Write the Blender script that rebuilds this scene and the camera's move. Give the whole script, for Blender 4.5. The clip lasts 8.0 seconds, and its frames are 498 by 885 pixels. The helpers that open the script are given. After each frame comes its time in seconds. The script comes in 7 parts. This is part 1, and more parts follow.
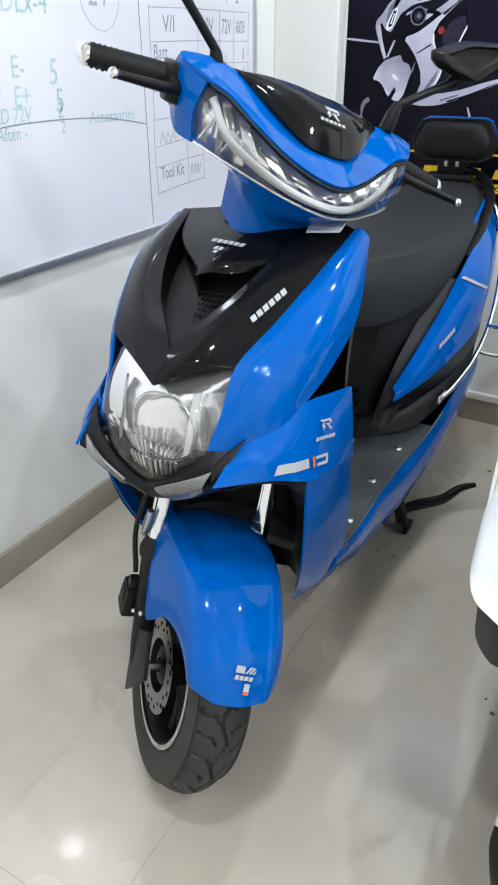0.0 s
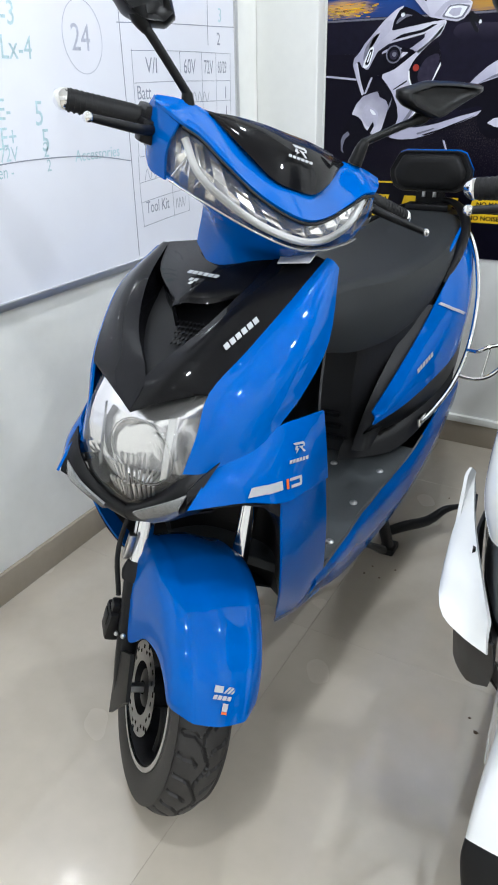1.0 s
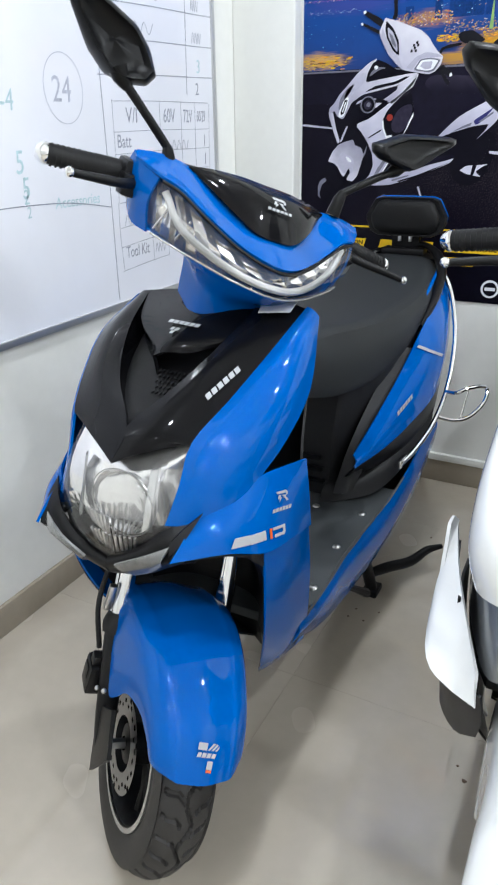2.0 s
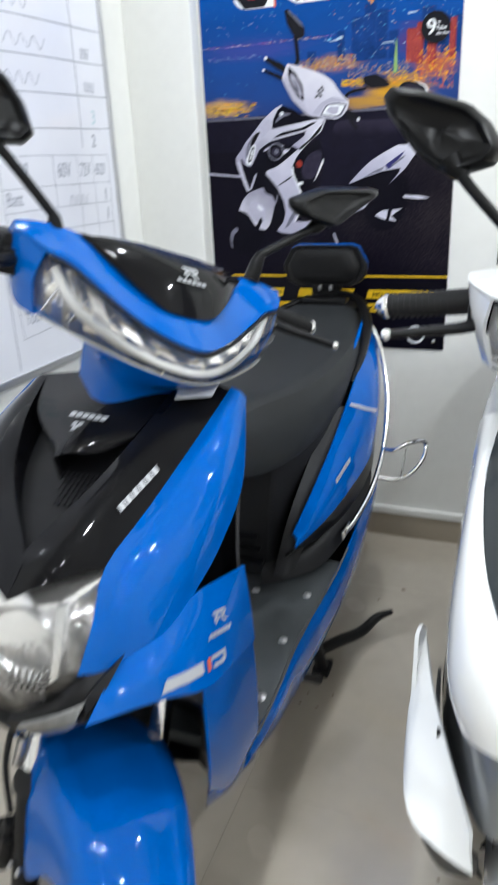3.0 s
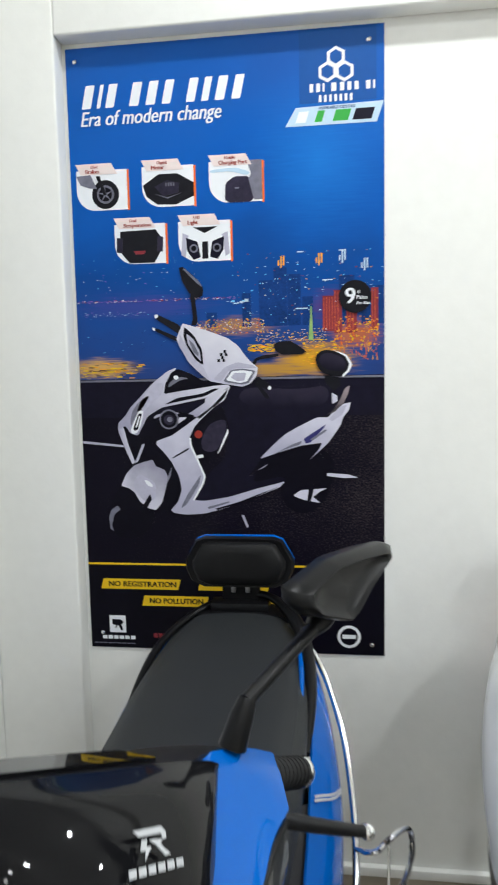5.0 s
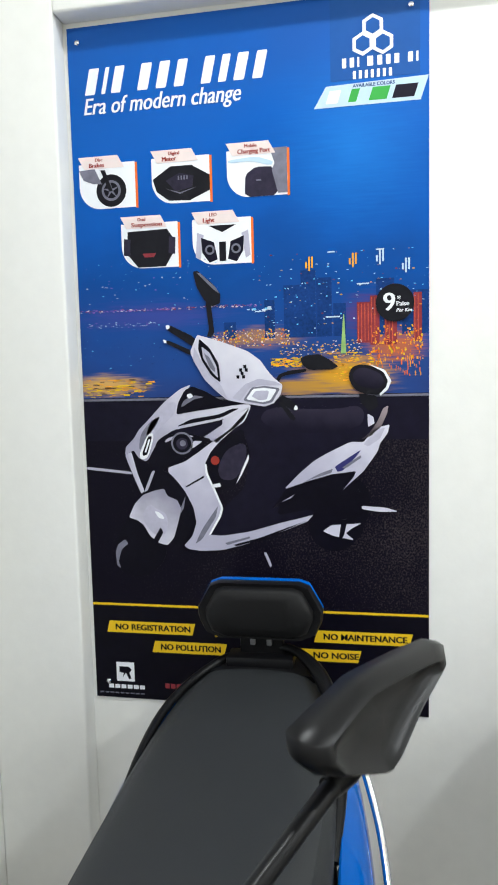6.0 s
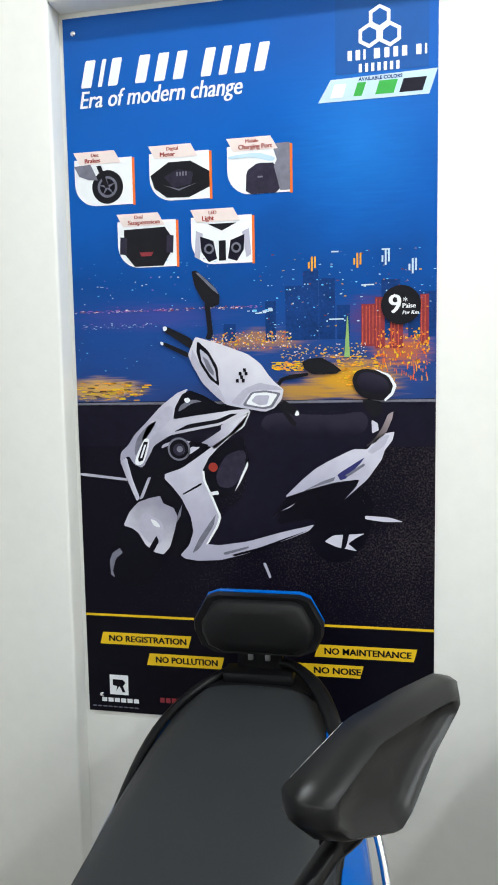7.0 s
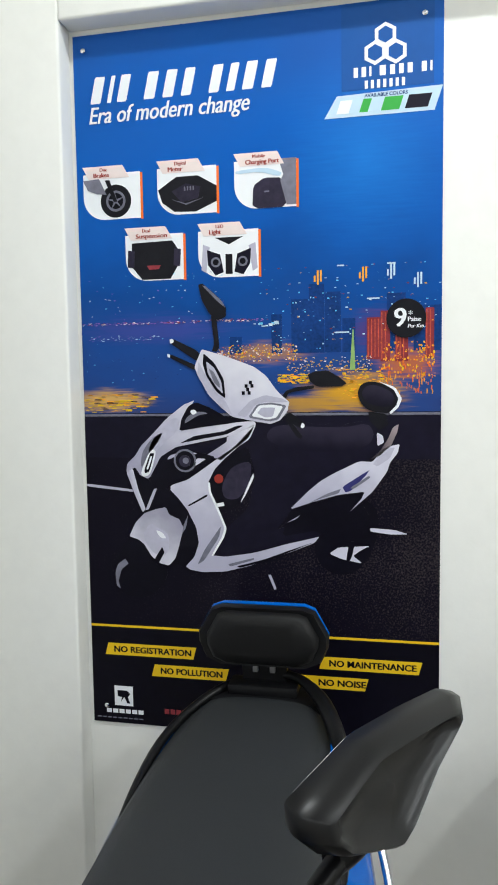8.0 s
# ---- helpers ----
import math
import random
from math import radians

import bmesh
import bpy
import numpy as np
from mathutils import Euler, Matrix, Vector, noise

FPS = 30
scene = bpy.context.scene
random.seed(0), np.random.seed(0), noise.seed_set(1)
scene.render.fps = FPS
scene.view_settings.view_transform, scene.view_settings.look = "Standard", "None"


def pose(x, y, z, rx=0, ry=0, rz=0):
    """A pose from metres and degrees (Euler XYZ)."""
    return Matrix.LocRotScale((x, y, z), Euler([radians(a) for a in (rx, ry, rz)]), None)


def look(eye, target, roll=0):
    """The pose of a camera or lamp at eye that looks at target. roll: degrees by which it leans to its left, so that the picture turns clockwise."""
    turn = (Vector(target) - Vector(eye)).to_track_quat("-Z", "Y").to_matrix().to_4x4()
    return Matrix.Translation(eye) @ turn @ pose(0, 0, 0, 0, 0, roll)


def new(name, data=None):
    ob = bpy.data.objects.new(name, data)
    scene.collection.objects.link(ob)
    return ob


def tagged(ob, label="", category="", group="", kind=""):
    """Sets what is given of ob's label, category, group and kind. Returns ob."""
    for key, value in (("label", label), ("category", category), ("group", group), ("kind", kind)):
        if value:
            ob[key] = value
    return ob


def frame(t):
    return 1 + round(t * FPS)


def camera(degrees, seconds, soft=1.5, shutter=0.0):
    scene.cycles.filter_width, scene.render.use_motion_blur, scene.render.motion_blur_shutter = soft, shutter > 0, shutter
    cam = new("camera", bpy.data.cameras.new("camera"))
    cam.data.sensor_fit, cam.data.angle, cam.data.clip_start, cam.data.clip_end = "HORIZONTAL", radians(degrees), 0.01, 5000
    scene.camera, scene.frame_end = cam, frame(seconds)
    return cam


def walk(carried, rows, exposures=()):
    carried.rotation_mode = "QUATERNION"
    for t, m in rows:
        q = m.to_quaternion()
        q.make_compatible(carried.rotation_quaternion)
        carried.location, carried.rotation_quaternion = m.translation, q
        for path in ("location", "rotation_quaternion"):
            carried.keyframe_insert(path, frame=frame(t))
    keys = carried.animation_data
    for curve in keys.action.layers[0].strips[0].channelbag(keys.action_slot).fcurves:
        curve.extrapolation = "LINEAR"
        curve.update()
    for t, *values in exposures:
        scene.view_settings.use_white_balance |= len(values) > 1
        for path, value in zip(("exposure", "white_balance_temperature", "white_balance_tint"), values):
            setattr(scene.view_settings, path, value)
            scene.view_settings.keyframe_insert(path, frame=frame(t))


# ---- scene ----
cam = camera(39.3, 8.0, soft=1.8, shutter=0.5)
PATH = [
    (0, (0.637, 0.665, 1.131), (-0.237, 2.176, 0.155), -0.4),
    (0.5, (0.667, 0.657, 1.137), (-0.22, 2.186, 0.203), -1.1),
    (1, (0.683, 0.657, 1.141), (-0.207, 2.201, 0.233), -1.2),
    (2.5, (0.651, 0.695, 1.166), (-0.15, 2.349, 0.378), -1.8),
    (3, (0.6, 0.833, 1.181), (-0.086, 2.563, 0.447), -2.7),
    (3.5, (0.563, 0.978, 1.247), (0.037, 2.855, 0.799), -0.6),
    (4, (0.465, 1.11, 1.29), (0.04, 3.025, 0.899), -1.4),
    (4.5, (0.335, 1.231, 1.326), (0.066, 3.198, 1.089), -1.3),
    (4.7, (0.315, 1.259, 1.339), (0.092, 3.233, 1.112), -1.3),
    (5, (0.303, 1.308, 1.336), (0.04, 3.279, 1.127), -1.2),
    (5.2, (0.306, 1.362, 1.338), (-0.017, 3.324, 1.123), -2.0),
    (6.5, (0.307, 1.561, 1.368), (-0.071, 3.517, 1.188), -1.2),
    (7, (0.302, 1.572, 1.364), (-0.074, 3.527, 1.178), -1.0),
    (7.5, (0.303, 1.571, 1.363), (-0.082, 3.526, 1.194), -1.0),
    (8, (0.304, 1.566, 1.369), (-0.089, 3.52, 1.211), -0.8),
]
walk(cam, [(t, look(eye, target, roll)) for t, eye, target, roll in PATH],
     [(0, 0.08, 6250, 10), (2.5, 0.04, 6320, 10), (3.5, 0.0, 6500, 10), (4.0, -0.20, 6600, 10), (5.0, -0.24, 6600, 8.5), (6.5, 0.07, 6600, 7.5), (7.0, -0.02, 6620, 7), (8.0, -0.18, 6650, 7)])

# ---- light ----
world = bpy.data.worlds.new("world")
scene.world = world
world.use_nodes = True
world.node_tree.nodes["Background"].inputs[0].default_value = (0.9, 0.95, 1.0, 1)
world.node_tree.nodes["Background"].inputs[1].default_value = 0.05


# ---- materials ----
def mat(name, color, rough=0.5, metal=0.0, coat=0.0, spec=0.5, grain=0.0, grain_size=60.0, bump=0.0, bump_size=200.0,
        rough_var=0.0, coat_ior=1.5):
    m = bpy.data.materials.new(name)
    m.use_nodes = True
    nt = m.node_tree
    b = nt.nodes["Principled BSDF"]
    b.inputs["Base Color"].default_value = (*color, 1)
    b.inputs["Roughness"].default_value = rough
    b.inputs["Metallic"].default_value = metal
    b.inputs["Coat Weight"].default_value = coat
    b.inputs["Coat Roughness"].default_value = 0.018
    b.inputs["Coat IOR"].default_value = coat_ior
    b.inputs["Specular IOR Level"].default_value = spec
    tc = nt.nodes.new("ShaderNodeTexCoord")
    if grain > 0:
        big = nt.nodes.new("ShaderNodeTexNoise")
        big.inputs["Scale"].default_value = grain_size / 12
        big.inputs["Detail"].default_value = 3
        small = nt.nodes.new("ShaderNodeTexNoise")
        small.inputs["Scale"].default_value = grain_size
        small.inputs["Detail"].default_value = 4
        for n in (big, small):
            nt.links.new(tc.outputs["Object"], n.inputs["Vector"])
        add = nt.nodes.new("ShaderNodeMath")
        add.operation = "ADD"
        nt.links.new(big.outputs["Fac"], add.inputs[0])
        nt.links.new(small.outputs["Fac"], add.inputs[1])
        ramp = nt.nodes.new("ShaderNodeMapRange")
        ramp.inputs["From Min"].default_value = 0.6
        ramp.inputs["From Max"].default_value = 1.4
        ramp.inputs["To Min"].default_value = 1 - grain
        ramp.inputs["To Max"].default_value = 1 + grain
        nt.links.new(add.outputs[0], ramp.inputs["Value"])
        mul = nt.nodes.new("ShaderNodeVectorMath")
        mul.operation = "SCALE"
        mul.inputs[0].default_value = color
        nt.links.new(ramp.outputs[0], mul.inputs["Scale"])
        nt.links.new(mul.outputs[0], b.inputs["Base Color"])
        if rough_var > 0:
            rr = nt.nodes.new("ShaderNodeMapRange")
            rr.inputs["From Min"].default_value = 0.3
            rr.inputs["From Max"].default_value = 0.7
            rr.inputs["To Min"].default_value = max(0.02, rough - rough_var)
            rr.inputs["To Max"].default_value = rough + rough_var
            nt.links.new(big.outputs["Fac"], rr.inputs["Value"])
            nt.links.new(rr.outputs[0], b.inputs["Roughness"])
    if bump > 0:
        bn = nt.nodes.new("ShaderNodeTexNoise")
        bn.inputs["Scale"].default_value = bump_size
        bn.inputs["Detail"].default_value = 3
        nt.links.new(tc.outputs["Object"], bn.inputs["Vector"])
        bp = nt.nodes.new("ShaderNodeBump")
        bp.inputs["Strength"].default_value = bump
        bp.inputs["Distance"].default_value = 0.002
        nt.links.new(bn.outputs["Fac"], bp.inputs["Height"])
        nt.links.new(bp.outputs["Normal"], b.inputs["Normal"])
    return m


def glow(name, color, strength):
    m = bpy.data.materials.new(name)
    m.use_nodes = True
    b = m.node_tree.nodes["Principled BSDF"]
    b.inputs["Base Color"].default_value = (*color, 1)
    b.inputs["Emission Color"].default_value = (*color, 1)
    b.inputs["Emission Strength"].default_value = strength
    return m


def clear(name, tint=(1, 1, 1), gloss=0.12):
    """Thin clear plastic: mostly see-through, with a glossy skin."""
    m = bpy.data.materials.new(name)
    m.use_nodes = True
    nt = m.node_tree
    nt.nodes.clear()
    out = nt.nodes.new("ShaderNodeOutputMaterial")
    tr = nt.nodes.new("ShaderNodeBsdfTransparent")
    tr.inputs[0].default_value = (*tint, 1)
    gl = nt.nodes.new("ShaderNodeBsdfGlossy")
    gl.inputs["Roughness"].default_value = 0.04
    fr = nt.nodes.new("ShaderNodeFresnel")
    fr.inputs[0].default_value = 1.5
    add = nt.nodes.new("ShaderNodeMath")
    add.inputs[1].default_value = gloss
    nt.links.new(fr.outputs[0], add.inputs[0])
    mix = nt.nodes.new("ShaderNodeMixShader")
    nt.links.new(add.outputs[0], mix.inputs[0])
    nt.links.new(tr.outputs[0], mix.inputs[1])
    nt.links.new(gl.outputs[0], mix.inputs[2])
    nt.links.new(mix.outputs[0], out.inputs[0])
    return m


PAINT = mat("wall_paint", (0.82, 0.82, 0.79), 0.55, grain=0.03, grain_size=30, bump=0.15, bump_size=90, rough_var=0.08)
# for the unseen walls, kept pale so that they bounce fill light
BOUNCE_WALL = mat("bounce_wall_paint", (0.78, 0.78, 0.76), 0.7, grain=0.05, grain_size=20)
CEIL = mat("ceiling_paint", (0.78, 0.78, 0.77), 0.8, grain=0.02)
TILE = mat("floor_tile_glaze", (0.50, 0.445, 0.37), 0.24, coat=1.0, grain=0.05, grain_size=25, rough_var=0.06)
GROUT = mat("grout", (0.46, 0.41, 0.34), 0.8, grain=0.1)
SKIRT_TILE = mat("skirting_tile", (0.36, 0.31, 0.245), 0.25, grain=0.06, grain_size=40)
BLUE = mat("blue_paint", (0.0, 0.092, 0.405), 0.45, coat=1.0, coat_ior=1.30, spec=0.0, grain=0.02, grain_size=300)
GLOSS_BLACK = mat("gloss_black", (0.004, 0.004, 0.005), 0.3, coat=0.9, spec=0.02, coat_ior=1.28)
BLACK_PLASTIC = mat("black_plastic", (0.005, 0.005, 0.006), 0.40, spec=0.24, grain=0.1, grain_size=200, bump=0.1, bump_size=500)
SATIN_BLACK = mat("satin_black", (0.0045, 0.0045, 0.005), 0.32, spec=0.16, grain=0.05, grain_size=90)
RUBBER = mat("rubber", (0.010, 0.010, 0.011), 0.6, spec=0.3, grain=0.12, grain_size=120, bump=0.1, bump_size=400)
TYRE = mat("tyre_rubber", (0.024, 0.022, 0.021), 0.6, grain=0.15, grain_size=90, bump=0.15, bump_size=300)
MATTING = mat("footboard_mat", (0.050, 0.056, 0.060), 0.55, grain=0.12, grain_size=150, bump=0.3, bump_size=700)
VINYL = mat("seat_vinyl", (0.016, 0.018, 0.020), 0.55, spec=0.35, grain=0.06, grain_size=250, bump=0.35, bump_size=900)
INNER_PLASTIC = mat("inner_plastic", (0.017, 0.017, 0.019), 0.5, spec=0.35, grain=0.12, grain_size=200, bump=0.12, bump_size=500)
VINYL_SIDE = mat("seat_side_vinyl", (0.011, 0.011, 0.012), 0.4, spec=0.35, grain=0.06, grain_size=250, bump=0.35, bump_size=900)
PAD = mat("pad_vinyl", (0.006, 0.006, 0.0065), 0.5, spec=0.2, grain=0.06, grain_size=250, bump=0.2, bump_size=900)
CHROME = mat("chrome", (0.85, 0.85, 0.86), 0.08, metal=1.0)
STEEL = mat("steel", (0.55, 0.55, 0.56), 0.3, metal=1.0, grain=0.1, grain_size=120)
ALU = mat("aluminium", (0.62, 0.63, 0.65), 0.35, metal=0.9, grain=0.04)
WHITE_PAINT = mat("white_paint", (0.80, 0.81, 0.82), 0.2, coat=1.0, grain=0.01, grain_size=200)
SLATE = mat("slate_gloss", (0.022, 0.028, 0.032), 0.35, coat=0.5, spec=0.2, grain=0.05)
GREY_PAINT = mat("silver_grey_paint", (0.16, 0.17, 0.18), 0.3, coat=0.6)
REFLECTOR = mat("reflector", (0.82, 0.82, 0.83), 0.20, metal=0.7, grain=0.12, grain_size=160, bump=0.06, bump_size=60)
LAMP_INSIDE = mat("lamp_inside", (0.86, 0.85, 0.85), 0.16, metal=0.85, grain=0.08, grain_size=140, bump=0.12, bump_size=70)
INDICATOR = mat("indicator_plastic", (0.36, 0.365, 0.37), 0.22, metal=0.3, grain=0.3, grain_size=200, bump=0.4, bump_size=260)
LENS = clear("lens", gloss=0.03)
BULB = mat("bulb_glass", (0.75, 0.72, 0.66), 0.1)
DECAL = mat("decal_silver", (0.42, 0.43, 0.45), 0.35, grain=0.05)
ORANGE = mat("decal_orange", (0.75, 0.13, 0.02), 0.4, grain=0.05)
BOARD = mat("board_enamel", (0.80, 0.81, 0.88), 0.3, coat=1.0, grain=0.02, grain_size=12)
INK_TEAL = mat("ink_teal", (0.44, 0.60, 0.65), 0.6, grain=0.3, grain_size=120)
INK_FAINT = mat("ink_faint", (0.44, 0.46, 0.55), 0.6, grain=0.3, grain_size=120)
INK_DARK = mat("ink_dark", (0.26, 0.28, 0.34), 0.6, grain=0.3, grain_size=120)
MIRROR = mat("mirror_glass", (0.9, 0.9, 0.9), 0.02, metal=1.0)
LAMP_GLOW = glow("lamp_glow", (1.0, 0.97, 0.92), 30.0)


# ---- mesh helpers ----
BASE = Vector((0, 2, 0))


def trim(pts, cut=0.16):
    """An outline with its corners cut round."""
    out = []
    for i, p in enumerate(pts):
        a, b = pts[i - 1], pts[(i + 1) % len(pts)]
        for q in (a, b):
            out.append(tuple(p[k] + (q[k] - p[k]) * cut for k in (0, 1)))
    return out


def thing(name, m, label, category, group="", kind=""):
    ob = new(name)
    ob.empty_display_size = 0.1
    ob.matrix_basis = m
    return tagged(ob, label, category, group, kind)


def finish(bm, smooth, sharp):
    bmesh.ops.recalc_face_normals(bm, faces=bm.faces)
    if smooth:
        for f in bm.faces:
            f.smooth = True
        for e in bm.edges:
            if len(e.link_faces) == 2 and e.calc_face_angle(0) > radians(sharp):
                e.smooth = False


def part(name, bm, material, parent, label="", m=None, base=None, smooth=True, sharp=38):
    """One bmesh as one mesh object under a thing or a part."""
    if m is not None:
        bm.transform(m)
    bm.transform(Matrix.Translation(-(BASE if base is None else Vector(base))))
    finish(bm, smooth, sharp)
    me = bpy.data.meshes.new(name)
    bm.to_mesh(me)
    bm.free()
    me.materials.append(material)
    ob = new(name, me)
    ob.parent = parent
    if label:
        ob["label"] = label
    return ob


def single(name, bm, material, label, category, loc=(0, 0, 0), kind="", smooth=True, sharp=38):
    """One bmesh, in world coordinates, as one top-level object at loc."""
    bm.transform(Matrix.Translation(-Vector(loc)))
    finish(bm, smooth, sharp)
    me = bpy.data.meshes.new(name)
    bm.to_mesh(me)
    bm.free()
    me.materials.append(material)
    ob = new(name, me)
    ob.location = loc
    return tagged(ob, label, category, kind=kind)


def glide(P, n):
    """Points between the rows of P on a smooth curve, n steps a span."""
    P = np.asarray(P, float)
    Q = np.concatenate([[2 * P[0] - P[1]], P, [2 * P[-1] - P[-2]]])
    out = []
    for i in range(len(P) - 1):
        a, b, c, d = Q[i:i + 4]
        for k in range(n):
            t = k / n
            out.append(0.5 * (2 * b + (c - a) * t + (2 * a - 5 * b + 4 * c - d) * t ** 2 + (3 * b - a - 3 * c + d) * t ** 3))
    out.append(P[-1])
    return np.array(out)


def sheet(G):
    bm = bmesh.new()
    V = [[bm.verts.new(p) for p in row] for row in G]
    for i in range(len(V) - 1):
        for j in range(len(V[0]) - 1):
            try:
                bm.faces.new((V[i][j], V[i][j + 1], V[i + 1][j + 1], V[i + 1][j]))
            except ValueError:
                pass
    return bm


def panel(rows, n=4, m=None, thick=0.004, flip=False):
    """A smooth curved shell through a grid of points."""
    m = n if m is None else m
    G = glide(rows, n) if n > 1 else np.asarray(rows, float)
    if m > 1:
        G = glide(G.swapaxes(0, 1), m).swapaxes(0, 1)
    if flip:
        G = G * np.array([-1, 1, 1])
    bm = sheet(G)
    bmesh.ops.remove_doubles(bm, verts=bm.verts, dist=1e-5)
    bmesh.ops.recalc_face_normals(bm, faces=bm.faces)
    if thick:
        bmesh.ops.solidify(bm, geom=bm.faces[:], thickness=thick)
    return bm


def full(rows):
    """A half grid (columns from the middle out) made whole across the middle."""
    out = []
    for r in rows:
        out.append([(-u, v, z) for u, v, z in reversed(r[1:])] + list(r))
    return out


def loft(rings, cap=True):
    """Closed rings of points joined into a skin."""
    bm = bmesh.new()
    V = [[bm.verts.new(p) for p in r] for r in rings]
    k = len(rings[0])
    for a, b in zip(V, V[1:]):
        for j in range(k):
            bm.faces.new((a[j], a[(j + 1) % k], b[(j + 1) % k], b[j]))
    if cap:
        bm.faces.new(V[0][::-1])
        bm.faces.new(V[-1])
    return bm


def tube(points, r, seg=10, n=4, cap=True, closed=False):
    """A round bar along a smooth curve; r may be one radius or one per point."""
    rs = np.full(len(points), r, float) if np.isscalar(r) else np.asarray(r, float)
    P = np.asarray(points, float)
    if n > 1:
        rs = glide(rs[:, None], n)[:, 0]
        P = glide(P, n)
    rings = []
    side = None
    for i in range(len(P)):
        d = Vector(P[min(i + 1, len(P) - 1)] - P[max(i - 1, 0)]).normalized()
        if side is None:
            side = d.cross(Vector((0, 0, 1)))
            if side.length < 0.1:
                side = d.cross(Vector((1, 0, 0)))
        side = (side - d * side.dot(d)).normalized()
        up = side.cross(d)
        rings.append([Vector(P[i]) + (side * math.cos(a) + up * math.sin(a)) * rs[i]
                      for a in (2 * math.pi * k / seg for k in range(seg))])
    return loft(rings, cap)


def box(c, s, bevel=0.003, seg=2, m=None):
    bm = bmesh.new()
    bmesh.ops.create_cube(bm, size=1)
    bm.transform(Matrix.Translation(c) @ Matrix.Diagonal((*s, 1)))
    if bevel:
        bmesh.ops.bevel(bm, geom=bm.edges[:], offset=min(bevel, min(s) * 0.45), segments=seg, affect="EDGES", profile=0.6)
    if m is not None:
        bm.transform(m)
    return bm


def ball(c, r, s=(1, 1, 1), seg=14):
    bm = bmesh.new()
    bmesh.ops.create_uvsphere(bm, u_segments=seg, v_segments=max(6, seg // 2), radius=r)
    bm.transform(Matrix.Translation(c) @ Matrix.Diagonal((*s, 1)))
    return bm


def prism(outline, a, b, bevel=0.0):
    """An outline of points, pushed from offset a to offset b."""
    bm = bmesh.new()
    A, B = Vector(a), Vector(b)
    lo = [bm.verts.new(Vector(p) + A) for p in outline]
    hi = [bm.verts.new(Vector(p) + B) for p in outline]
    k = len(outline)
    bm.faces.new(lo[::-1])
    top = bm.faces.new(hi)
    for j in range(k):
        bm.faces.new((lo[j], lo[(j + 1) % k], hi[(j + 1) % k], hi[j]))
    bmesh.ops.recalc_face_normals(bm, faces=bm.faces)
    if bevel:
        bmesh.ops.bevel(bm, geom=list(top.edges), offset=bevel, segments=2, affect="EDGES", profile=0.6)
    return bm


def join(*bms):
    out = bmesh.new()
    for b in bms:
        me = bpy.data.meshes.new("tmp")
        b.to_mesh(me)
        b.free()
        out.from_mesh(me)
        bpy.data.meshes.remove(me)
    return out


def revolve(profile, axis_point, seg=64):
    """A profile of (radius, u) turned round the u axis through axis_point."""
    rings = []
    cu, cv, cz = axis_point
    for k in range(seg):
        a = 2 * math.pi * k / seg
        rings.append([(cu + u, cv + r * math.cos(a), cz + r * math.sin(a)) for r, u in profile])
    bm = bmesh.new()
    V = [[bm.verts.new(p) for p in r] for r in rings]
    for i in range(seg):
        a, b = V[i], V[(i + 1) % seg]
        for j in range(len(profile) - 1):
            bm.faces.new((a[j], a[j + 1], b[j + 1], b[j]))
    return bm


def words(text, size, shear=0.0, bold=0.0, align="LEFT", depth=0.0003, sx=1.0):
    """Lettering as a mesh, lying in the x-y plane."""
    cu = bpy.data.curves.new("lettering", "FONT")
    cu.body, cu.size, cu.shear, cu.offset, cu.align_x, cu.extrude, cu.resolution_u = text, size, shear, bold, align, depth, 3
    ob = bpy.data.objects.new("lettering", cu)
    scene.collection.objects.link(ob)
    bpy.context.view_layer.update()
    me = bpy.data.meshes.new_from_object(ob.evaluated_get(bpy.context.evaluated_depsgraph_get()))
    bm = bmesh.new()
    bm.from_mesh(me)
    bm.transform(Matrix.Diagonal((sx, 1, 1, 1)))
    bpy.data.objects.remove(ob)
    bpy.data.curves.remove(cu)
    bpy.data.meshes.remove(me)
    return bm


# ---- room ----
WALL_L, WALL_B, PILLAR, NICHE_X, NICHE_Z, TOP = -0.552, 2.95, 2.897, -0.336, 2.093, 2.9
ROOM_R, ROOM_F = 4.3, -3.2


